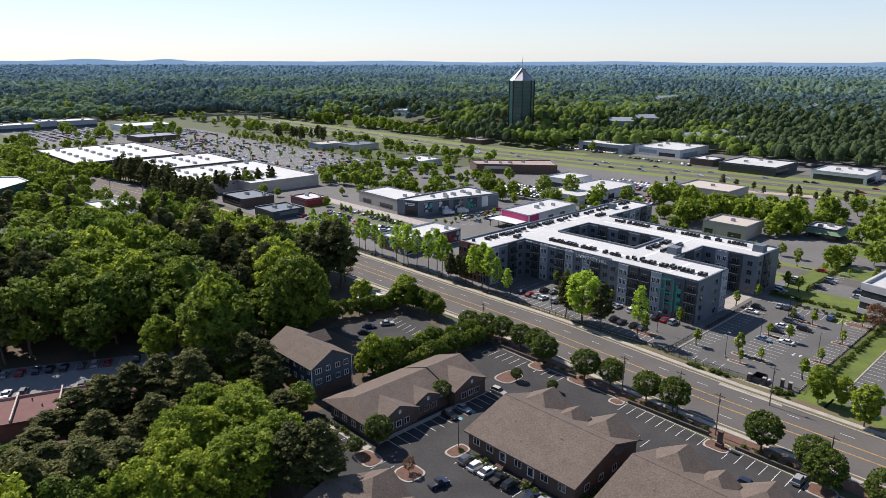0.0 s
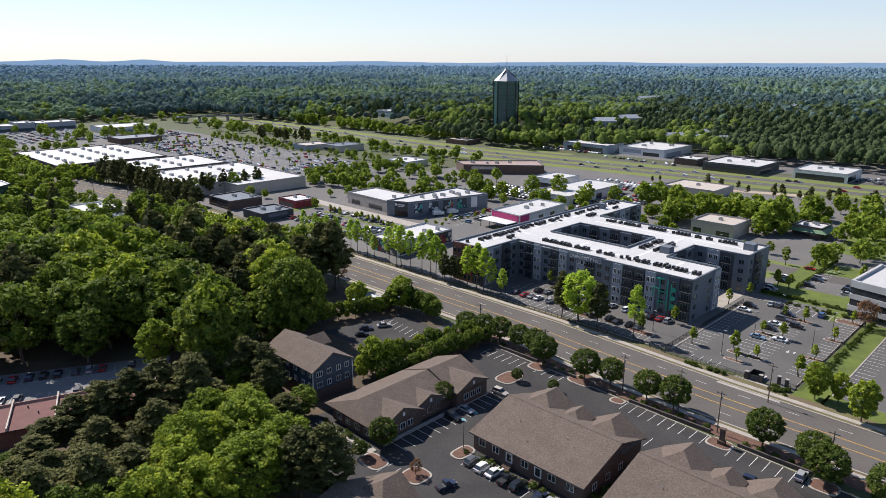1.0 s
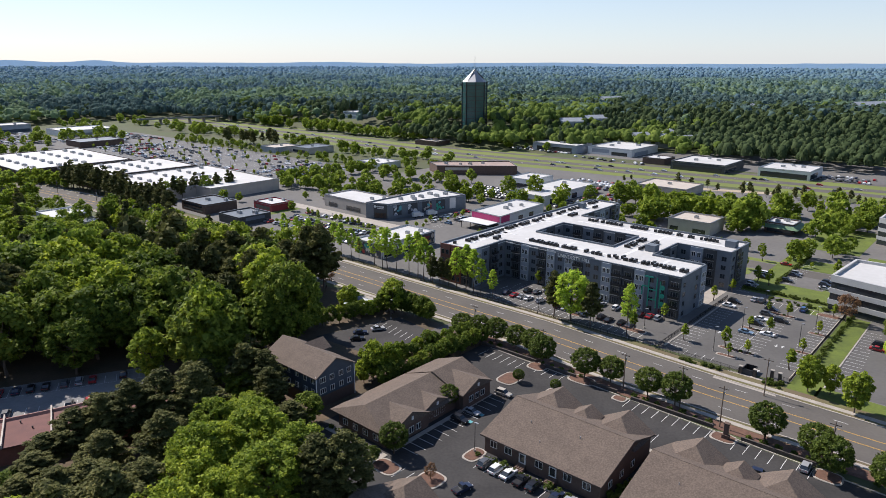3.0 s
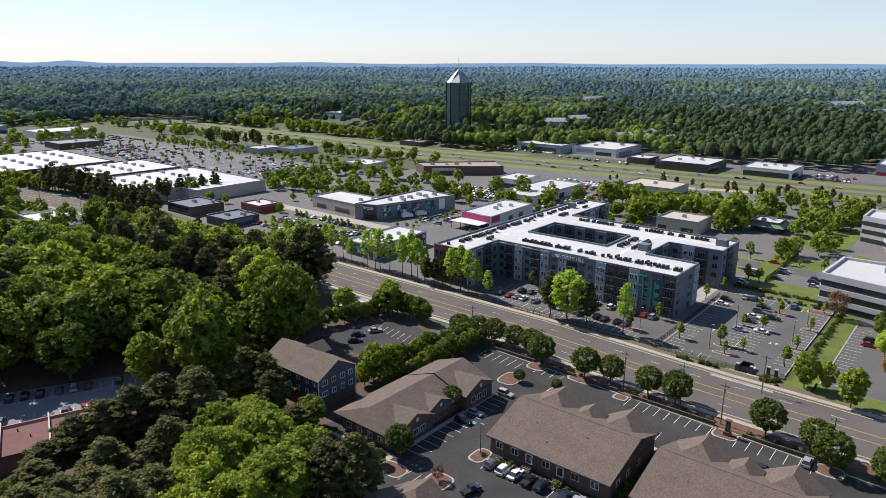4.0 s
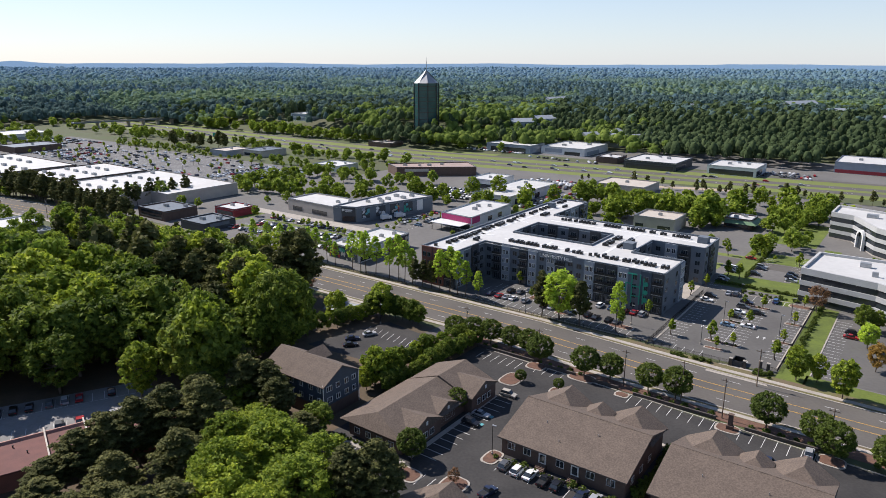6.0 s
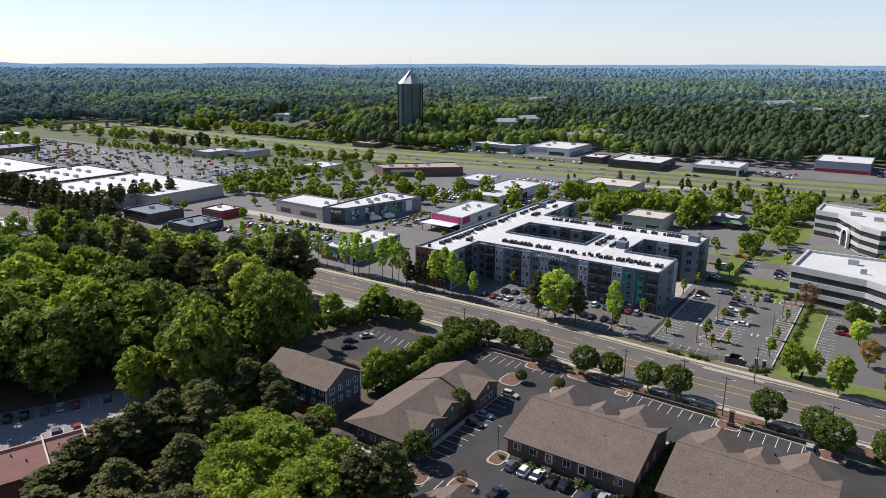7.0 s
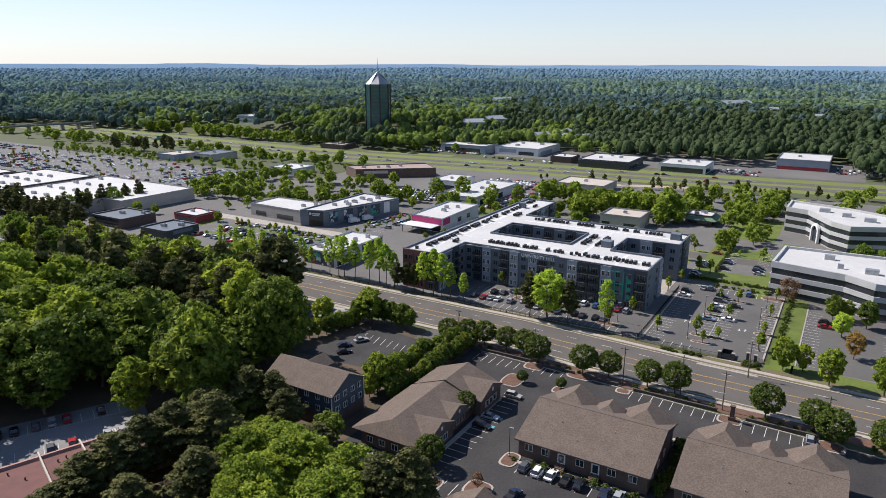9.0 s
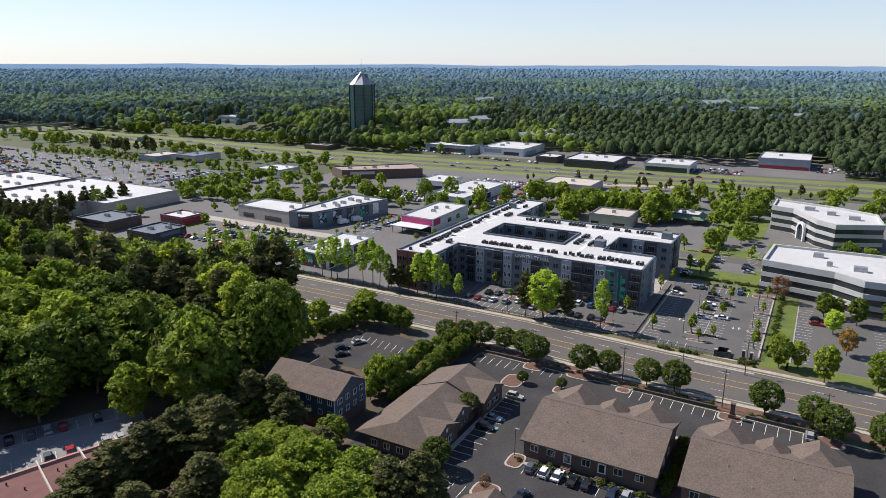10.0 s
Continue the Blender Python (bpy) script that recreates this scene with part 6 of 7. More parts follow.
def woods(name, r0, r1, size, spacing, sides, angles, cards, seed, lift=9.0, b0=-36, b1=53):
    rng = np.random.default_rng(seed)
    tv, tf, dome = wild_crown(sides, angles, cards, seed)
    out = {}
    for gx in np.arange(-r1, r1, spacing):
        for gy in np.arange(-r1 * 0.6, r1, spacing):
            r = math.hypot(gx, gy)
            if not r0 <= r < r1:
                continue
            bear = math.degrees(math.atan2(gx, gy))
            if not b0 < bear < b1:
                continue
            x, y = gx + rng.uniform(-0.5, 0.5) * spacing, gy + rng.uniform(-0.5, 0.5) * spacing
            if r < 1150 and (open_land(x, y) or any(math.hypot(x - hx, y - hy) < 10 for hx, hy, *_ in HOUSES)):
                continue
            k = 1.25 * noise.noise((x / 330, y / 240, 5)) + 0.8 * noise.noise((x / 95, y / 95, 9)) + rng.uniform(-0.22, 0.22)
            if r < 1050:
                k -= 0.55 if x > 40 else 0.25
            # farther crowns take the bluer materials that carry the haze in their colour
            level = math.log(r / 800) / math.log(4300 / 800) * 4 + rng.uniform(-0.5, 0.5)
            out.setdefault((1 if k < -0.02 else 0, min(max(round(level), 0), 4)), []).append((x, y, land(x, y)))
    for (pine, level), pts in sorted(out.items()):
        p = np.array(pts)
        n = len(p)
        s = size * rng.uniform(0.6, 1.4, (n, 1, 1))
        zs = rng.uniform(0.75, 1.3, (n, 1)) * (1.18 if pine and r0 < 1300 else 1.05)
        turn = rng.uniform(0, 6.28, (n, 1))
        rx = tv[None, :, 0] * np.cos(turn) - tv[None, :, 1] * np.sin(turn)
        ry = tv[None, :, 0] * np.sin(turn) + tv[None, :, 1] * np.cos(turn)
        vv = np.stack([rx, ry, np.repeat(tv[None, :, 2], n, 0)], 2) * s * (1 + rng.normal(0, 0.11, (n, len(tv), 1)))
        if pine:
            vv[:, :, :2] *= 0.88
        vv[:, :, 2] = vv[:, :, 2] * zs + lift + rng.uniform(-2.0, 4.0, (n, 1))
        vv[:, :, :2] += p[:, None, :2]
        vv[:, :, 2] += p[:, None, 2]
        ff = tf[None] + (np.arange(n) * len(tv))[:, None, None]
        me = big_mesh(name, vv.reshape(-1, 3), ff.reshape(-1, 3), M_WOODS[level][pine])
        smooth = np.zeros((n, len(tf)), dtype=bool)
        smooth[:, :dome] = True
        me.polygons.foreach_set("use_smooth", smooth.ravel())
        tagged(new(name, me), "dense dark pine woods stretching away" if pine else "dense spring-green woods stretching away", "woods", "", "stuff")


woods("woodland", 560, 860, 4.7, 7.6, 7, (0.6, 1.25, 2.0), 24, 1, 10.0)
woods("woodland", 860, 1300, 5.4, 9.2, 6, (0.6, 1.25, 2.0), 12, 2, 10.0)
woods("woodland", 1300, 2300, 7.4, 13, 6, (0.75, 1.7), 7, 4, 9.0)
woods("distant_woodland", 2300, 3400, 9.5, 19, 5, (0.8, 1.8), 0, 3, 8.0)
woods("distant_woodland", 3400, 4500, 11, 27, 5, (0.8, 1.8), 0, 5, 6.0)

# low ridges closing the horizon, haze blue put into their colour
hb = MB()
HILLS = ((-21.3, 1.5, 15), (-26.6, 2.0, 14), (-5, 4, 6), (14, 5, 7), (33, 6, 8), (46, 5, 6))     # bearing, half width, height


def ridge(deg):
    a = radians(deg)
    h = 72 + 4 * noise.noise((math.sin(a) * 9, math.cos(a) * 9, 1)) + 2.5 * noise.noise((math.sin(a) * 40, math.cos(a) * 40, 4))
    h += sum(k * math.exp(-((deg - b) / w) ** 2) for b, w, k in HILLS)
    return (4900 * math.sin(a), 4900 * math.cos(a), h)


for i in range(720):
    p, q = ridge(-180 + 0.5 * i), ridge(-180 + 0.5 * (i + 1))
    hb.face([(p[0], p[1], -5), (q[0], q[1], -5), q, p])
setting("backdrop", hb, M_hill, "low wooded ridges on the horizon, tinted blue for haze", "backdrop", Matrix())


# ---- cars ----
CARS = {}


def profile_body(pts, half, inset):
    """Extrudes a side outline (x, z) across the car, narrowing above the belt line."""
    mb = MB()
    n = len(pts)
    left = [(x, -half * (1 - inset * max(0, z - 0.85)), z) for x, z in pts]
    right = [(x, half * (1 - inset * max(0, z - 0.85)), z) for x, z in pts]
    mb.v = left + right
    mb.f = [tuple(range(n)), tuple(n + i for i in reversed(range(n)))]
    mb.f += [(i, n + i, n + (i + 1) % n, (i + 1) % n) for i in range(n)]
    return mb


def make_car(colour, kind):
    key = (colour, kind)
    if key in CARS:
        return CARS[key]
    lab = {"white": "white", "silver": "silver", "black": "black", "grey": "dark grey", "blue": "blue", "red": "red", "navy": "dark blue", "paleblue": "pale blue", "tan": "beige"}[colour]
    name = {"sedan": "sedan", "suv": "sport_utility_car", "van": "minivan", "pickup": "pickup_truck"}[kind]
    ob = thing(name, "parked %s %s on asphalt" % (lab, name.replace("_", " ")), "car", "parked cars", Matrix())
    tall = {"sedan": 1.45, "suv": 1.7, "van": 1.75, "pickup": 1.75}[kind]
    belt = 0.9 if kind == "sedan" else 1.02
    low = [(-2.25, 0.35), (2.2, 0.32), (2.32, 0.6), (2.2, 0.78), (0.95, belt), (-1.7, belt + 0.02), (-2.28, belt - 0.06), (-2.32, 0.6)]
    part("body", profile_body(low, 0.91, 0.0), PAINTS[colour], ob)
    if kind == "sedan":
        cab = [(1.0, belt), (0.2, tall - 0.05), (-0.9, tall), (-1.75, belt)]
    elif kind == "pickup":
        cab = [(1.0, belt), (0.35, tall - 0.04), (-0.45, tall), (-0.65, belt)]
    else:
        cab = [(1.05, belt), (0.35, tall - 0.05), (-1.7, tall), (-2.15, belt)]
    part("cabin_glass", profile_body([(x, z - (0.02 if z > belt else 0)) for x, z in cab], 0.84, 0.2), M_glass, ob, "dark tinted glass")
    rx = [x for x, z in cab[1:3]]
    rf2 = MB().box(rx[1] - 0.03, rx[0] + 0.03, -0.66, 0.66, tall - 0.06, tall + 0.02)
    part("roof", rf2, PAINTS[colour], ob)
    if kind == "pickup":
        part("bed", MB().box(-2.2, -0.75, -0.75, 0.75, 0.95, 1.05), M_black, ob, "dark open load bed")
    wm = MB()
    w = MB().cyl(0, 0, -0.11, 0.11, 0.33, n=12)
    wm.v = [(x, z, y) for x, y, z in w.v]
    wm.f = [f[::-1] for f in w.f]
    tyre = wm.mesh("wheel", M_tyre)
    rim = MB()
    r = MB().cyl(0, 0, -0.12, 0.12, 0.19, n=8)
    rim.v, rim.f = [(x, z, y) for x, y, z in r.v], r.f
    rimm = rim.mesh("rim", M_steel)
    for x in (-1.4, 1.4):
        for y in (-0.84, 0.84):
            wh = part("wheel", tyre, None, ob, m=Matrix.Translation((x, y, 0.33)))
            part("rim", rimm, None, wh)
    for y in (-0.62, 0.62):
        part("headlight", MB().box(2.1, 2.3, y - 0.18, y + 0.18, 0.62, 0.76), M_trim, ob)
        part("tail_light", MB().box(-2.34, -2.2, y - 0.16, y + 0.16, 0.66, 0.82), M_red, ob)
    CARS[key] = [ob, False]
    return CARS[key]


def car(u, v, turn, colour, kind="sedan"):
    src = make_car(colour, kind)
    m = uvm(u, v, 0.035, turn)
    if src[1]:
        return copy_thing(src[0], m)
    src[1] = True
    src[0].matrix_basis = m
    return src[0]


for u, v, a, c, k in ((95.4, -95, 90, "grey", "suv"), (98.6, -95.2, 90, "white", "suv"), (101.5, -95, 90, "white", "sedan"), (105, -95.2, 90, "black", "pickup"), (108, -95, 90, "black", "suv"), (113.5, -95.2, 90, "navy", "sedan"), (116.3, -95, 90, "silver", "suv"),
                      (97.5, -105.5, 80, "navy", "pickup"), (86.5, -117, 95, "white", "suv"), (148.5, -50, 92, "silver", "suv"), (142, -59.5, 5, "navy", "suv"), (78.8, -79.3, 2, "silver", "sedan"), (79, -66.2, 3, "tan", "van"), (79, -84.2, 0, "black", "suv"),
                      (21, -57, 60, "silver", "sedan"), (22, -67, 50, "black", "sedan"), (19, -63, 50, "navy", "sedan"),
                      (112.8, 21, 0, "paleblue", "sedan"), (112.8, 31.2, 0, "black", "suv"), (118.6, 23.6, 180, "white", "sedan"), (112.8, 36.4, 0, "white", "sedan"), (118.6, 39, 0, "black", "suv"), (112.8, 43, 0, "grey", "suv"), (104.6, 55.8, 90, "silver", "sedan"), (107.2, 56, 90, "grey", "suv"),
                      (99.8, 48.5, 0, "black", "suv"), (99.8, 43, 0, "white", "sedan"), (121.3, 56, 90, "blue", "suv"), (112.8, 48.6, 0, "navy", "suv"),
                      (35, 0.5, 90, "red", "sedan"), (38, 1, 90, "silver", "sedan"), (41, 1, 90, "white", "sedan"), (46, 1.5, 90, "silver", "suv"), (36, 8, 90, "black", "suv"), (39.5, 9, 90, "grey", "sedan"), (50, 4.5, 90, "white", "sedan"), (54, 1, 90, "black", "suv"), (57, 1, 90, "silver", "sedan"),
                      (71, 1.5, 90, "black", "suv"), (74, 1, 90, "black", "sedan"), (75, 13, 90, "blue", "suv"), (80, 13, 90, "black", "suv"), (83, 13.5, 90, "red", "sedan"), (86, 13.5, 90, "silver", "suv"), (31, 1, 90, "navy", "sedan"), (60, 14, 90, "black", "sedan"), (45, 13, 90, "black", "suv"), (42, 13, 90, "grey", "suv"),
                      (98, 92, 0, "white", "suv"), (98, 89, 0, "black", "suv"), (98, 86.5, 0, "black", "sedan"), (98, 74, 0, "silver", "suv"), (98, 71, 0, "navy", "sedan"),
                      (107, 101, 0, "silver", "suv"), (107, 98, 0, "navy", "sedan"), (107, 88, 0, "black", "suv"), (120, 96, 0, "black", "suv"), (120, 92, 0, "navy", "suv"), (121, 87, 0, "silver", "sedan"),
                      (62.0, 1.2, 90, "white", "suv"), (64.8, 1.2, 90, "silver", "sedan"), (78.8, 1.2, 90, "black", "suv"), (81.6, 1.2, 90, "grey", "sedan"), (48.0, 13.2, 90, "navy", "suv"), (50.8, 13.2, 90, "white", "sedan"), (56.4, 13.2, 90, "black", "suv"), (64.8, 13.2, 90, "silver", "sedan"), (70.4, 13.2, 90, "white", "suv"), (148, 33.5, 0, "red", "sedan"), (148, 37.5, 0, "black", "suv"), (100, 112.5, 0, "red", "sedan")):
    car(u, v, a, c, k)
# cars by the red-roofed building
rl = Matrix.Translation((-104, 148.5, 0)) @ Matrix.Rotation(radians(17), 4, "Z")
setting("back_lot", MB().face([(-52, -4, 0.03), (4, 2, 0.03), (36, 9.5, 0.03), (36, 33, 0.03), (-52, 33.5, 0.03)]), M_palelot, "pale worn asphalt lot behind the red-roofed building", "parking lot", rl)
setting("back_lawn", MB().face([(-52, 31, 0.03), (-9, 31, 0.03), (-14, 44, 0.03), (-52, 48, 0.03)]), M_grass, "bright lawn beside the lot", "grass", rl)
setting("back_lot_line", MB().face([(-30, 25.9, 0.05), (34, 25.9, 0.05), (34, 26.0, 0.05), (-30, 26.0, 0.05)]), M_line, "painted bay line", "road marking", rl)
for x, y, c, k in ((-8, 28, "silver", "sedan"), (-4, 28.2, "red", "sedan"), (0, 28.4, "navy", "sedan"), (3.5, 28.4, "black", "suv"), (7, 28.4, "black", "sedan"), (11.5, 28.4, "grey", "suv"), (15, 28.6, "silver", "suv"), (18.3, 28.6, "red", "sedan"), (26, 28.8, "black", "sedan"), (14, 15.2, "grey", "suv"), (18.5, 15.2, "red", "sedan"), (26, 15.2, "silver", "sedan"), (29, 15.2, "silver", "suv"), (-4, 15, "white", "sedan"), (0, 15, "grey", "suv")):
    q = UVI @ rl @ Vector((x, y, 0))
    car(q.x, q.y, 46.4 + 17 + 90, c, k)
bl = MB()
for i in range(22):
    x = -28 + 2.9 * i
    bl.face([(x, 26, 0.05), (x + 0.12, 26, 0.05), (x + 0.12, 31, 0.05), (x, 31, 0.05)])
    if x > -2:
        bl.face([(x, 13.2, 0.05), (x + 0.12, 13.2, 0.05), (x + 0.12, 18, 0.05), (x, 18, 0.05)])
setting("back_lot_bay_line", bl, M_line, "white painted bay lines", "road marking", rl)
# the shop lots
rc = random.Random(12)
KINDS = ["sedan", "suv", "suv", "sedan", "van", "pickup"]
HUES = ["white", "white", "silver", "grey", "black", "black", "navy", "red", "silver", "paleblue"]
for v in (10.5, 22.5, 27.5, 39.5):
    for i in range(28):
        if rc.random() < 0.55:
            car(-138.6 + 2.7 * i, v, rc.choice((90, -90)), rc.choice(HUES), rc.choice(KINDS))
for u in (-72.5, -61.5):
    for i in range(15):
        if rc.random() < 0.6:
            car(u, 65.4 + 2.7 * i, rc.choice((0, 180)), rc.choice(HUES), rc.choice(KINDS))


def far_cars(name, spots, seed, label):
    """Distant parked cars, a hundred and more, joined as stuff by paint."""
    rnd = random.Random(seed)
    sets = {}
    for u, v, turn in spots:
        sets.setdefault(rnd.choice(["white", "white", "silver", "silver", "silver", "black", "grey", "grey", "navy", "black", "white", "red"]), []).append((u, v, turn))
    for colour, lst in sets.items():
        mb = MB()
        for u, v, turn in lst:
            c, s = math.cos(radians(turn)), math.sin(radians(turn))
            for pts, half in (([(-2.2, 0.25), (2.2, 0.25), (2.25, 0.75), (1.0, 0.95), (-2.2, 1.0)], 0.9), ([(1.0, 0.95), (0.3, 1.5), (-1.6, 1.5), (-2.1, 1.0)], 0.78)):
                b = profile_body(pts, half, 0.1)
                k = len(mb.v)
                mb.v += [(u + x * c - y * s, v + x * s + y * c, z) for x, y, z in b.v]
                mb.f += [tuple(i + k for i in f) for f in b.f]
        ob = part(name, mb, PAINTS[colour])
        ob.matrix_basis = UVM
        tagged(ob, label, "cars", "", "stuff")


spots = []
for k in range(17):
    u0 = -545 + 18 * k
    for i in range(31):
        for side in (2.4, 7.6):
            near = 0.55 if i < 8 or k < 4 and i < 20 or k > 13 else 0.13
            if rc.random() < near:
                spots.append((u0 + side, 85.4 + 2.8 * i, 0 if side < 5 else 180))
far_cars("mall_cars", spots, 1, "many parked cars in the mall lot")
spots = [(-120 + 2.7 * i, 150 + 6.5 * j, 90) for i in range(15) for j in range(5) if rc.random() < 0.85]
spots += [(-44 + 3 * i, 150 + 7 * j, 90) for i in range(9) for j in range(9) if rc.random() < 0.8]
spots += [(-84 + 2.7 * i, 222 + 6.5 * j, 90) for i in range(18) for j in range(5) if rc.random() < 0.7]
far_cars("dealer_cars", spots, 2, "rows of pale cars at the dealership")
spots = [(-762 + 3 * i, 6 + 9 * j, 90) for i in range(46) for j in range(10) if rc.random() < 0.3]
spots += [(-664 + 3 * i, 108 + 9 * j, 90) for i in range(30) for j in range(8) if rc.random() < 0.35]
far_cars("strip_cars", spots, 7, "many parked cars before the strip stores")
spots = [(-270 + 3 * i, 372 + 7 * j, 90) for i in range(36) for j in range(6) if rc.random() < 0.75]
spots += [(-150 + 3 * i, 352 + 5 * j, 90) for i in range(24) for j in range(2) if rc.random() < 0.5]
spots += [(140 + 3 * i, 420 + 7 * j, 90) for i in range(24) for j in range(5) if rc.random() < 0.7]
spots += [(52 + 3 * i, 372 + 7 * j, 90) for i in range(12) for j in range(4) if rc.random() < 0.6]
far_cars("highway_shop_cars", spots, 3, "rows of cars at shops beyond the highway")
spots = [(-700 + rc.uniform(0, 800), 0, 0) for i in range(60)]
spots = [(u, hv(rc.choice((309, 315, 330, 336)))(u), 5) for u, _, _ in spots]
far_cars("highway_cars", spots, 4, "scattered cars on the highway")


# ---- poles, lamps, fences ----
def utility_pole(u, v, h=11.0, arm=True):
    ob = thing("utility_pole", "brown wooden utility pole beside the avenue", "utility pole", "utility poles", uvm(u, v))
    part("pole", MB().cyl(0, 0, 0, h, 0.17, 0.11, 8), M_wood, ob)
    if arm:
        part("crossarm", MB().box(-1.2, 1.2, -0.06, 0.06, h - 0.8, h - 0.65), M_wood, ob)
        for x in (-1, 0, 1):
            part("insulator", MB().cyl(x, 0, h - 0.65, h - 0.4, 0.06, n=6), M_steel, ob)
    part("transformer", MB().cyl(0, 0.35, h - 2.4, h - 1.5, 0.22, n=8), M_steel, ob)
    return ob


for u, v, h in ((101.5, -42.5, 11), (117, -42.2, 12), (128, -44.5, 11), (131, -20.5, 11), (151.5, -41.5, 9), (45, -36, 9), (73, -38.5, 9), (12, -36.2, 9), (-40, -36, 10), (-160, -36, 10), (-215, -10, 11), (-240, -38, 11), (-270, -11, 11), (-300, -38, 11)):
    utility_pole(u, v, h)


def lot_lamp(u, v, h=8.0, turn=0.0):
    ob = thing("parking_lamp", "tall dark parking lot lamp post", "street lamp", "lot lamps", uvm(u, v, 0, turn))
    part("base", MB().cyl(0, 0, 0, 0.7, 0.25, 0.25, 10), M_conc, ob)
    part("post", MB().cyl(0, 0, 0.7, h, 0.09, 0.06, 8), M_black, ob)
    part("head", MB().box(-0.1, 0.9, -0.2, 0.2, h - 0.05, h + 0.12), M_steel, ob)
    return ob


for u, v, h in ((90.4, -92.6, 7.5), (17, -47, 7), (110, 0, 8), (111, 23, 8), (111, 46, 8), (129, 20, 8), (129, 40, 8), (86, 3, 7), (50, -6, 7), (72, -6, 7), (60, -119, 6), (66, -120, 6), (31, -6, 7), (-100, 25, 8), (-80, 25, 8), (-120, 25, 8), (-20, 114, 8), (60, 114, 8), (140, 114, 8)):
    lot_lamp(u, v, h)
for i in range(7):
    for j in range(3):
        lot_lamp(-520 + 42 * i, 95 + 38 * j, 9)


def fence(points, h=1.3, name="rail_fence", label="black metal rail fence along the lot"):
    ob = thing(name, label, "fence", "", UVM.copy())
    for (a, b), (c, d) in zip(points, points[1:]):
        m, L = seg((a, b), (c, d))
        n = max(2, int(L / 2.4))
        for i in range(n + 1):
            part("post", MB().box(-0.05, 0.05, -0.05, 0.05, 0, h + 0.1), M_black, ob, m=m @ Matrix.Translation((L * i / n, 0, 0)))
        r = MB()
        for i in range(int(L / 0.28)):
            r.box(i * 0.28, i * 0.28 + 0.05, -0.02, 0.02, 0.1, h)
        r.box(0, L, -0.03, 0.03, h - 0.05, h).box(0, L, -0.03, 0.03, 0.12, 0.17)
        part("rail_panel", r, M_black, ob, m=m)
    return ob


fence([(20, -9.4), (94, -9.6)])
fence([(96, -10.5), (121.2, -11.2)], 1.8)
fence([(131, -8), (133.8, -8), (133.8, 60)])
fence([(96.0, -8), (96.0, 52)])
fence([(-60, -9.5), (-2, -9.5)])
gate = thing("gate_enclosure", "dark gated bin enclosure beside the driveway", "enclosure", "", uvm(123.4, -8.4))
part("wall", hull(rect(-1.5, 1.5, -2, 2), 0, 1.7, 0.15), M_black, gate)
part("gate_leaf", MB().box(-1.4, 1.4, -2.1, -2.02, 0.1, 1.6), M_sidingdark, gate)
for u, v in ((121.6, -10.6), (125.4, -10.4), (129.2, -7.6), (131.4, -8.2)):
    gp = thing("gate_pillar", "dark square gate pillar with pale cap beside the driveway", "gate pillar", "gate pillars", uvm(u, v))
    part("shaft", MB().box(-0.4, 0.4, -0.4, 0.4, 0, 2.2), M_block, gp)
    part("cap", MB().box(-0.5, 0.5, -0.5, 0.5, 2.2, 2.4), M_conc, gp, "pale concrete cap")
wall = thing("retaining_wall", "low dark block retaining wall along the office lot", "wall", "", UVM.copy())
for a, b in ((54, 74), (78, 88), (93, 101), (105.5, 127), (134, 150)):
    part("wall_run", MB().box(a, b, along([(54, -43.2), (120, -46.4), (180, -49.6)], (a + b) / 2) - 0.0, along([(54, -43.2), (120, -46.4), (180, -49.6)], (a + b) / 2) + 0.5, 0, 1.0), M_block, wall)
mon = thing("entrance_marker", "tapered brick entrance marker on a mulched island", "monument", "", uvm(131, -49))
part("plinth", MB().box(-0.8, 0.8, -0.6, 0.6, 0.2, 1.2), M_brickbrown, mon)
part("shaft", MB().box(-0.5, 0.5, -0.4, 0.4, 1.2, 4.0), M_brickbrown, mon)
part("cap", MB().box(-0.65, 0.65, -0.55, 0.55, 4.0, 4.2), M_brickbrown, mon)


# delivery vehicles by the painted hall
def box_truck(u, v, turn):
    ob = thing("box_truck", "white box truck parked beside the painted hall", "truck", "", uvm(u, v, 0.03, turn))
    part("cargo_box", MB().box(-3.4, 1.2, -1.15, 1.15, 0.9, 3.3), M_whitewall, ob)
    part("cab", MB().box(1.3, 3.2, -1.05, 1.05, 0.5, 2.3), PAINTS["white"], ob)
    part("windscreen", MB().box(3.15, 3.24, -0.9, 0.9, 1.4, 2.1), M_glass, ob)
    for x in (-2.3, 2.3):
        for y in (-0.95, 0.95):
            w = MB().cyl(0, 0, -0.15, 0.15, 0.48, n=12)
            w.v = [(a, c, b) for a, b, c in w.v]
            part("wheel", w, M_tyre, ob, m=Matrix.Translation((x, y, 0.48)))
    return ob


box_truck(-84.5, 74, 75)
box_truck(-82, 83, 75)


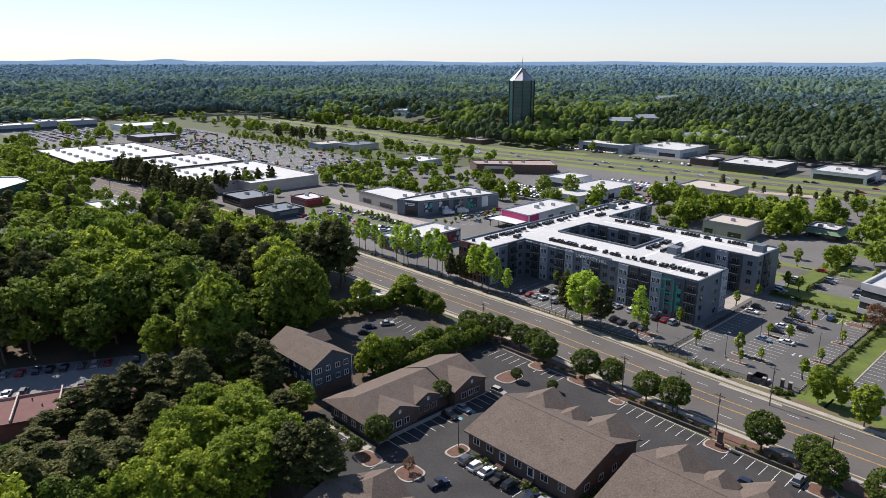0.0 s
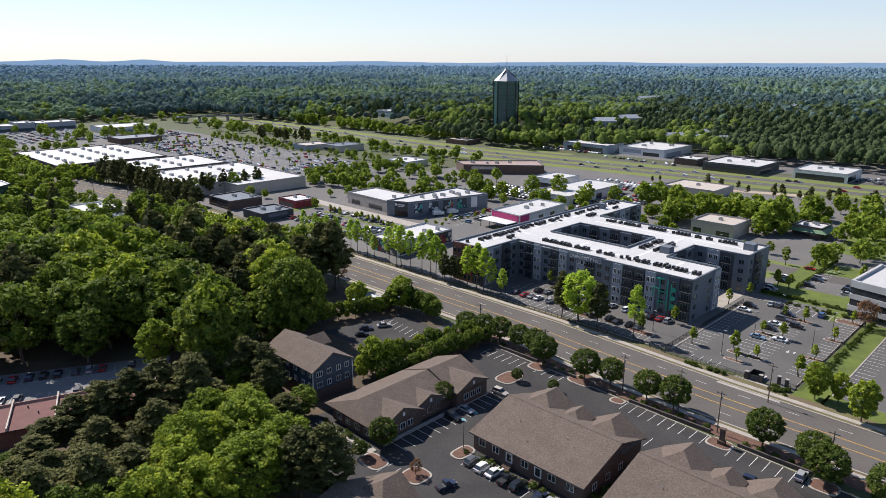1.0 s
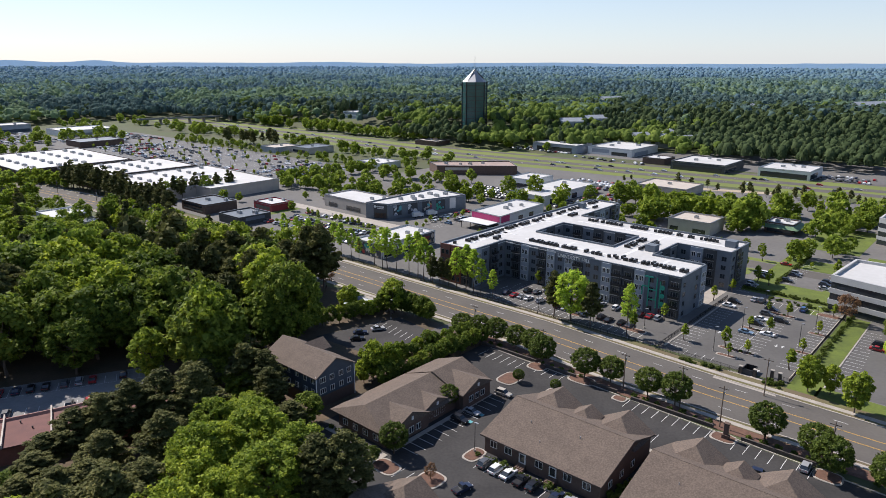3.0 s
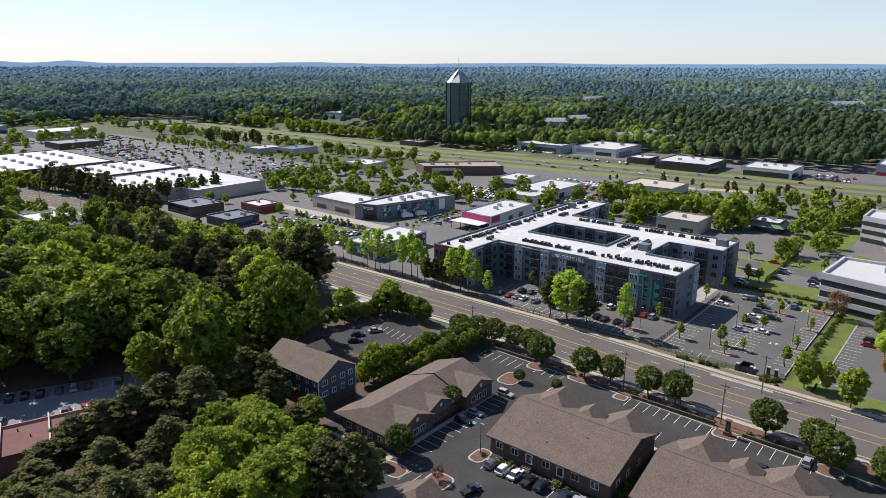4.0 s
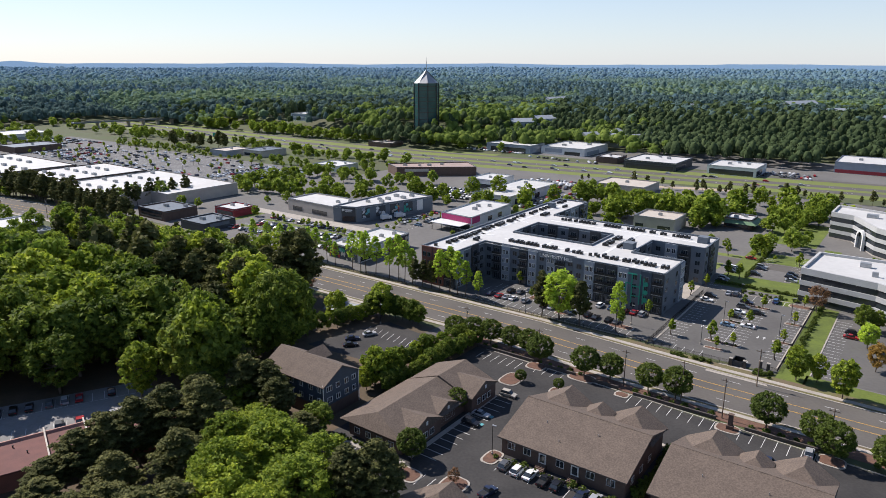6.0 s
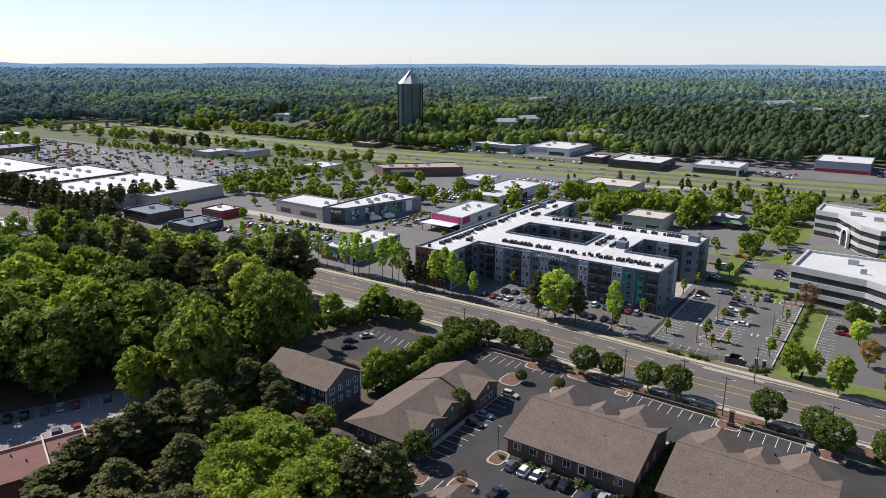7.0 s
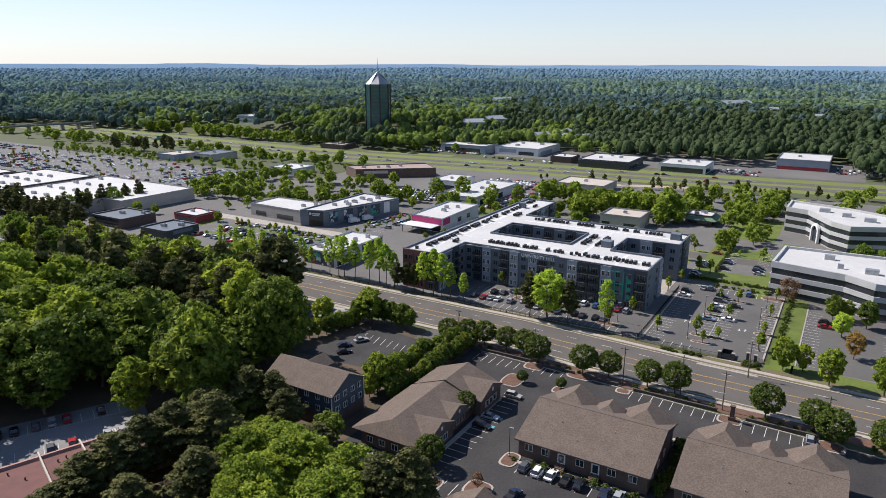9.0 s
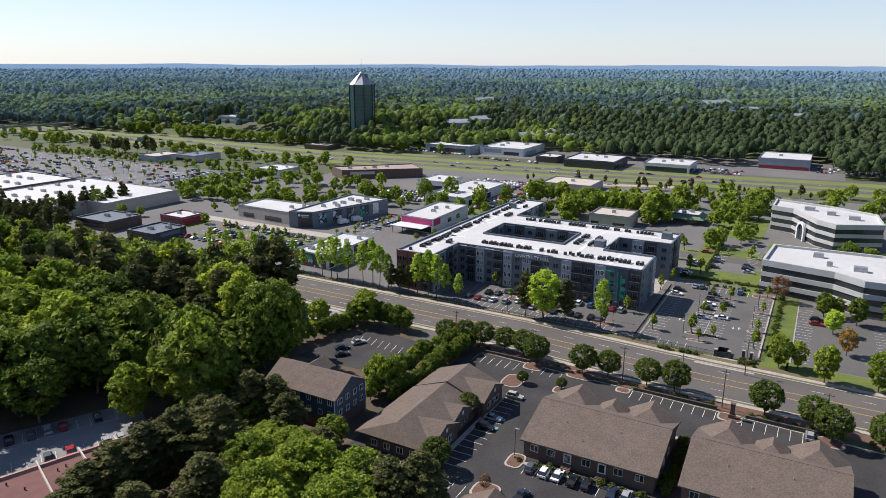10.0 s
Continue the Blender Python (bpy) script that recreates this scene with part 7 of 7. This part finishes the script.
# arrows painted in the side lot
arrows = MB()
for u, v, s in ((106, 16, 1), (107.6, 16, -1), (123.4, 17, -1), (125.2, 17, 1), (125, -6, 1)):
    arrows.face([(u - 0.15, v - 1.0 * s, 0.052), (u + 0.15, v - 1.0 * s, 0.052), (u + 0.15, v + 0.3 * s, 0.052), (u - 0.15, v + 0.3 * s, 0.052)])
    arrows.face([(u - 0.55, v + 0.3 * s, 0.052), (u + 0.55, v + 0.3 * s, 0.052), (u, v + 1.3 * s, 0.052)])
setting("lot_arrow", arrows, M_line, "white arrows painted on the lot", "road marking")
# concrete borders of the side lot
for nm, p in (("side_kerb", rect(96.8, 97.4, -6, 52)), ("side_kerb", rect(133.0, 133.5, -6, 59)), ("side_kerb", rect(96, 133, 58.6, 59.0)), ("front_kerb", rect(20, 94, -8.5, -8.1)), ("east_kerb", rect(141.7, 142.1, -5, 53))):
    sheet(nm, [p], 0.17, M_conc, "pale concrete kerb round the lot", "kerb", 0.17)
kerb_pts = [(54, -43.1), (120, -46.6), (180, -50.0)]
ko = MB()
for (a, b), (c, d) in zip(kerb_pts, kerb_pts[1:]):
    ko.prism([(a, b - 0.4), (c, d - 0.4), (c, d - 0.1), (a, b - 0.1)], 0, 0.17)
setting("office_kerb", ko, M_conc, "pale concrete kerb of the office lot", "kerb")
for i in range(16):
    tree_uv("shrub", rc.uniform(128.5, 133), rc.uniform(-14, -9.5), rc.uniform(0.5, 1.0))
    tree_uv("shrub", rc.uniform(104, 117), rc.uniform(-13.6, -12.2), rc.uniform(0.5, 0.9))
    tree_uv("shrub", rc.uniform(108, 130), rc.uniform(59.8, 63), rc.uniform(0.6, 1.3))
for u, v in ((112.4, 4.4), (114, 5), (116.6, 4.5), (119.2, 5), (112.8, 26.2), (115.4, 25.6), (118, 26.4), (113.2, 46), (117.4, 46.6), (130, 16), (130.4, 35.2)):
    tree_uv("shrub", u, v, rc.uniform(0.4, 0.65))
# low plants in the strip above the office lot
for i in range(34):
    u = 56 + 3.3 * i
    if rc.random() < 0.75:
        tree_uv("shrub", u, along([(54, -41.6), (120, -44.6), (180, -47.5)], u) + rc.uniform(-0.4, 0.4), rc.uniform(0.6, 1.1))

# builds of trees that were not planted go
for builds in SPECIES.values():
    for t, used in builds:
        if not used:
            for o in (*t.children, t):
                bpy.data.objects.remove(o)
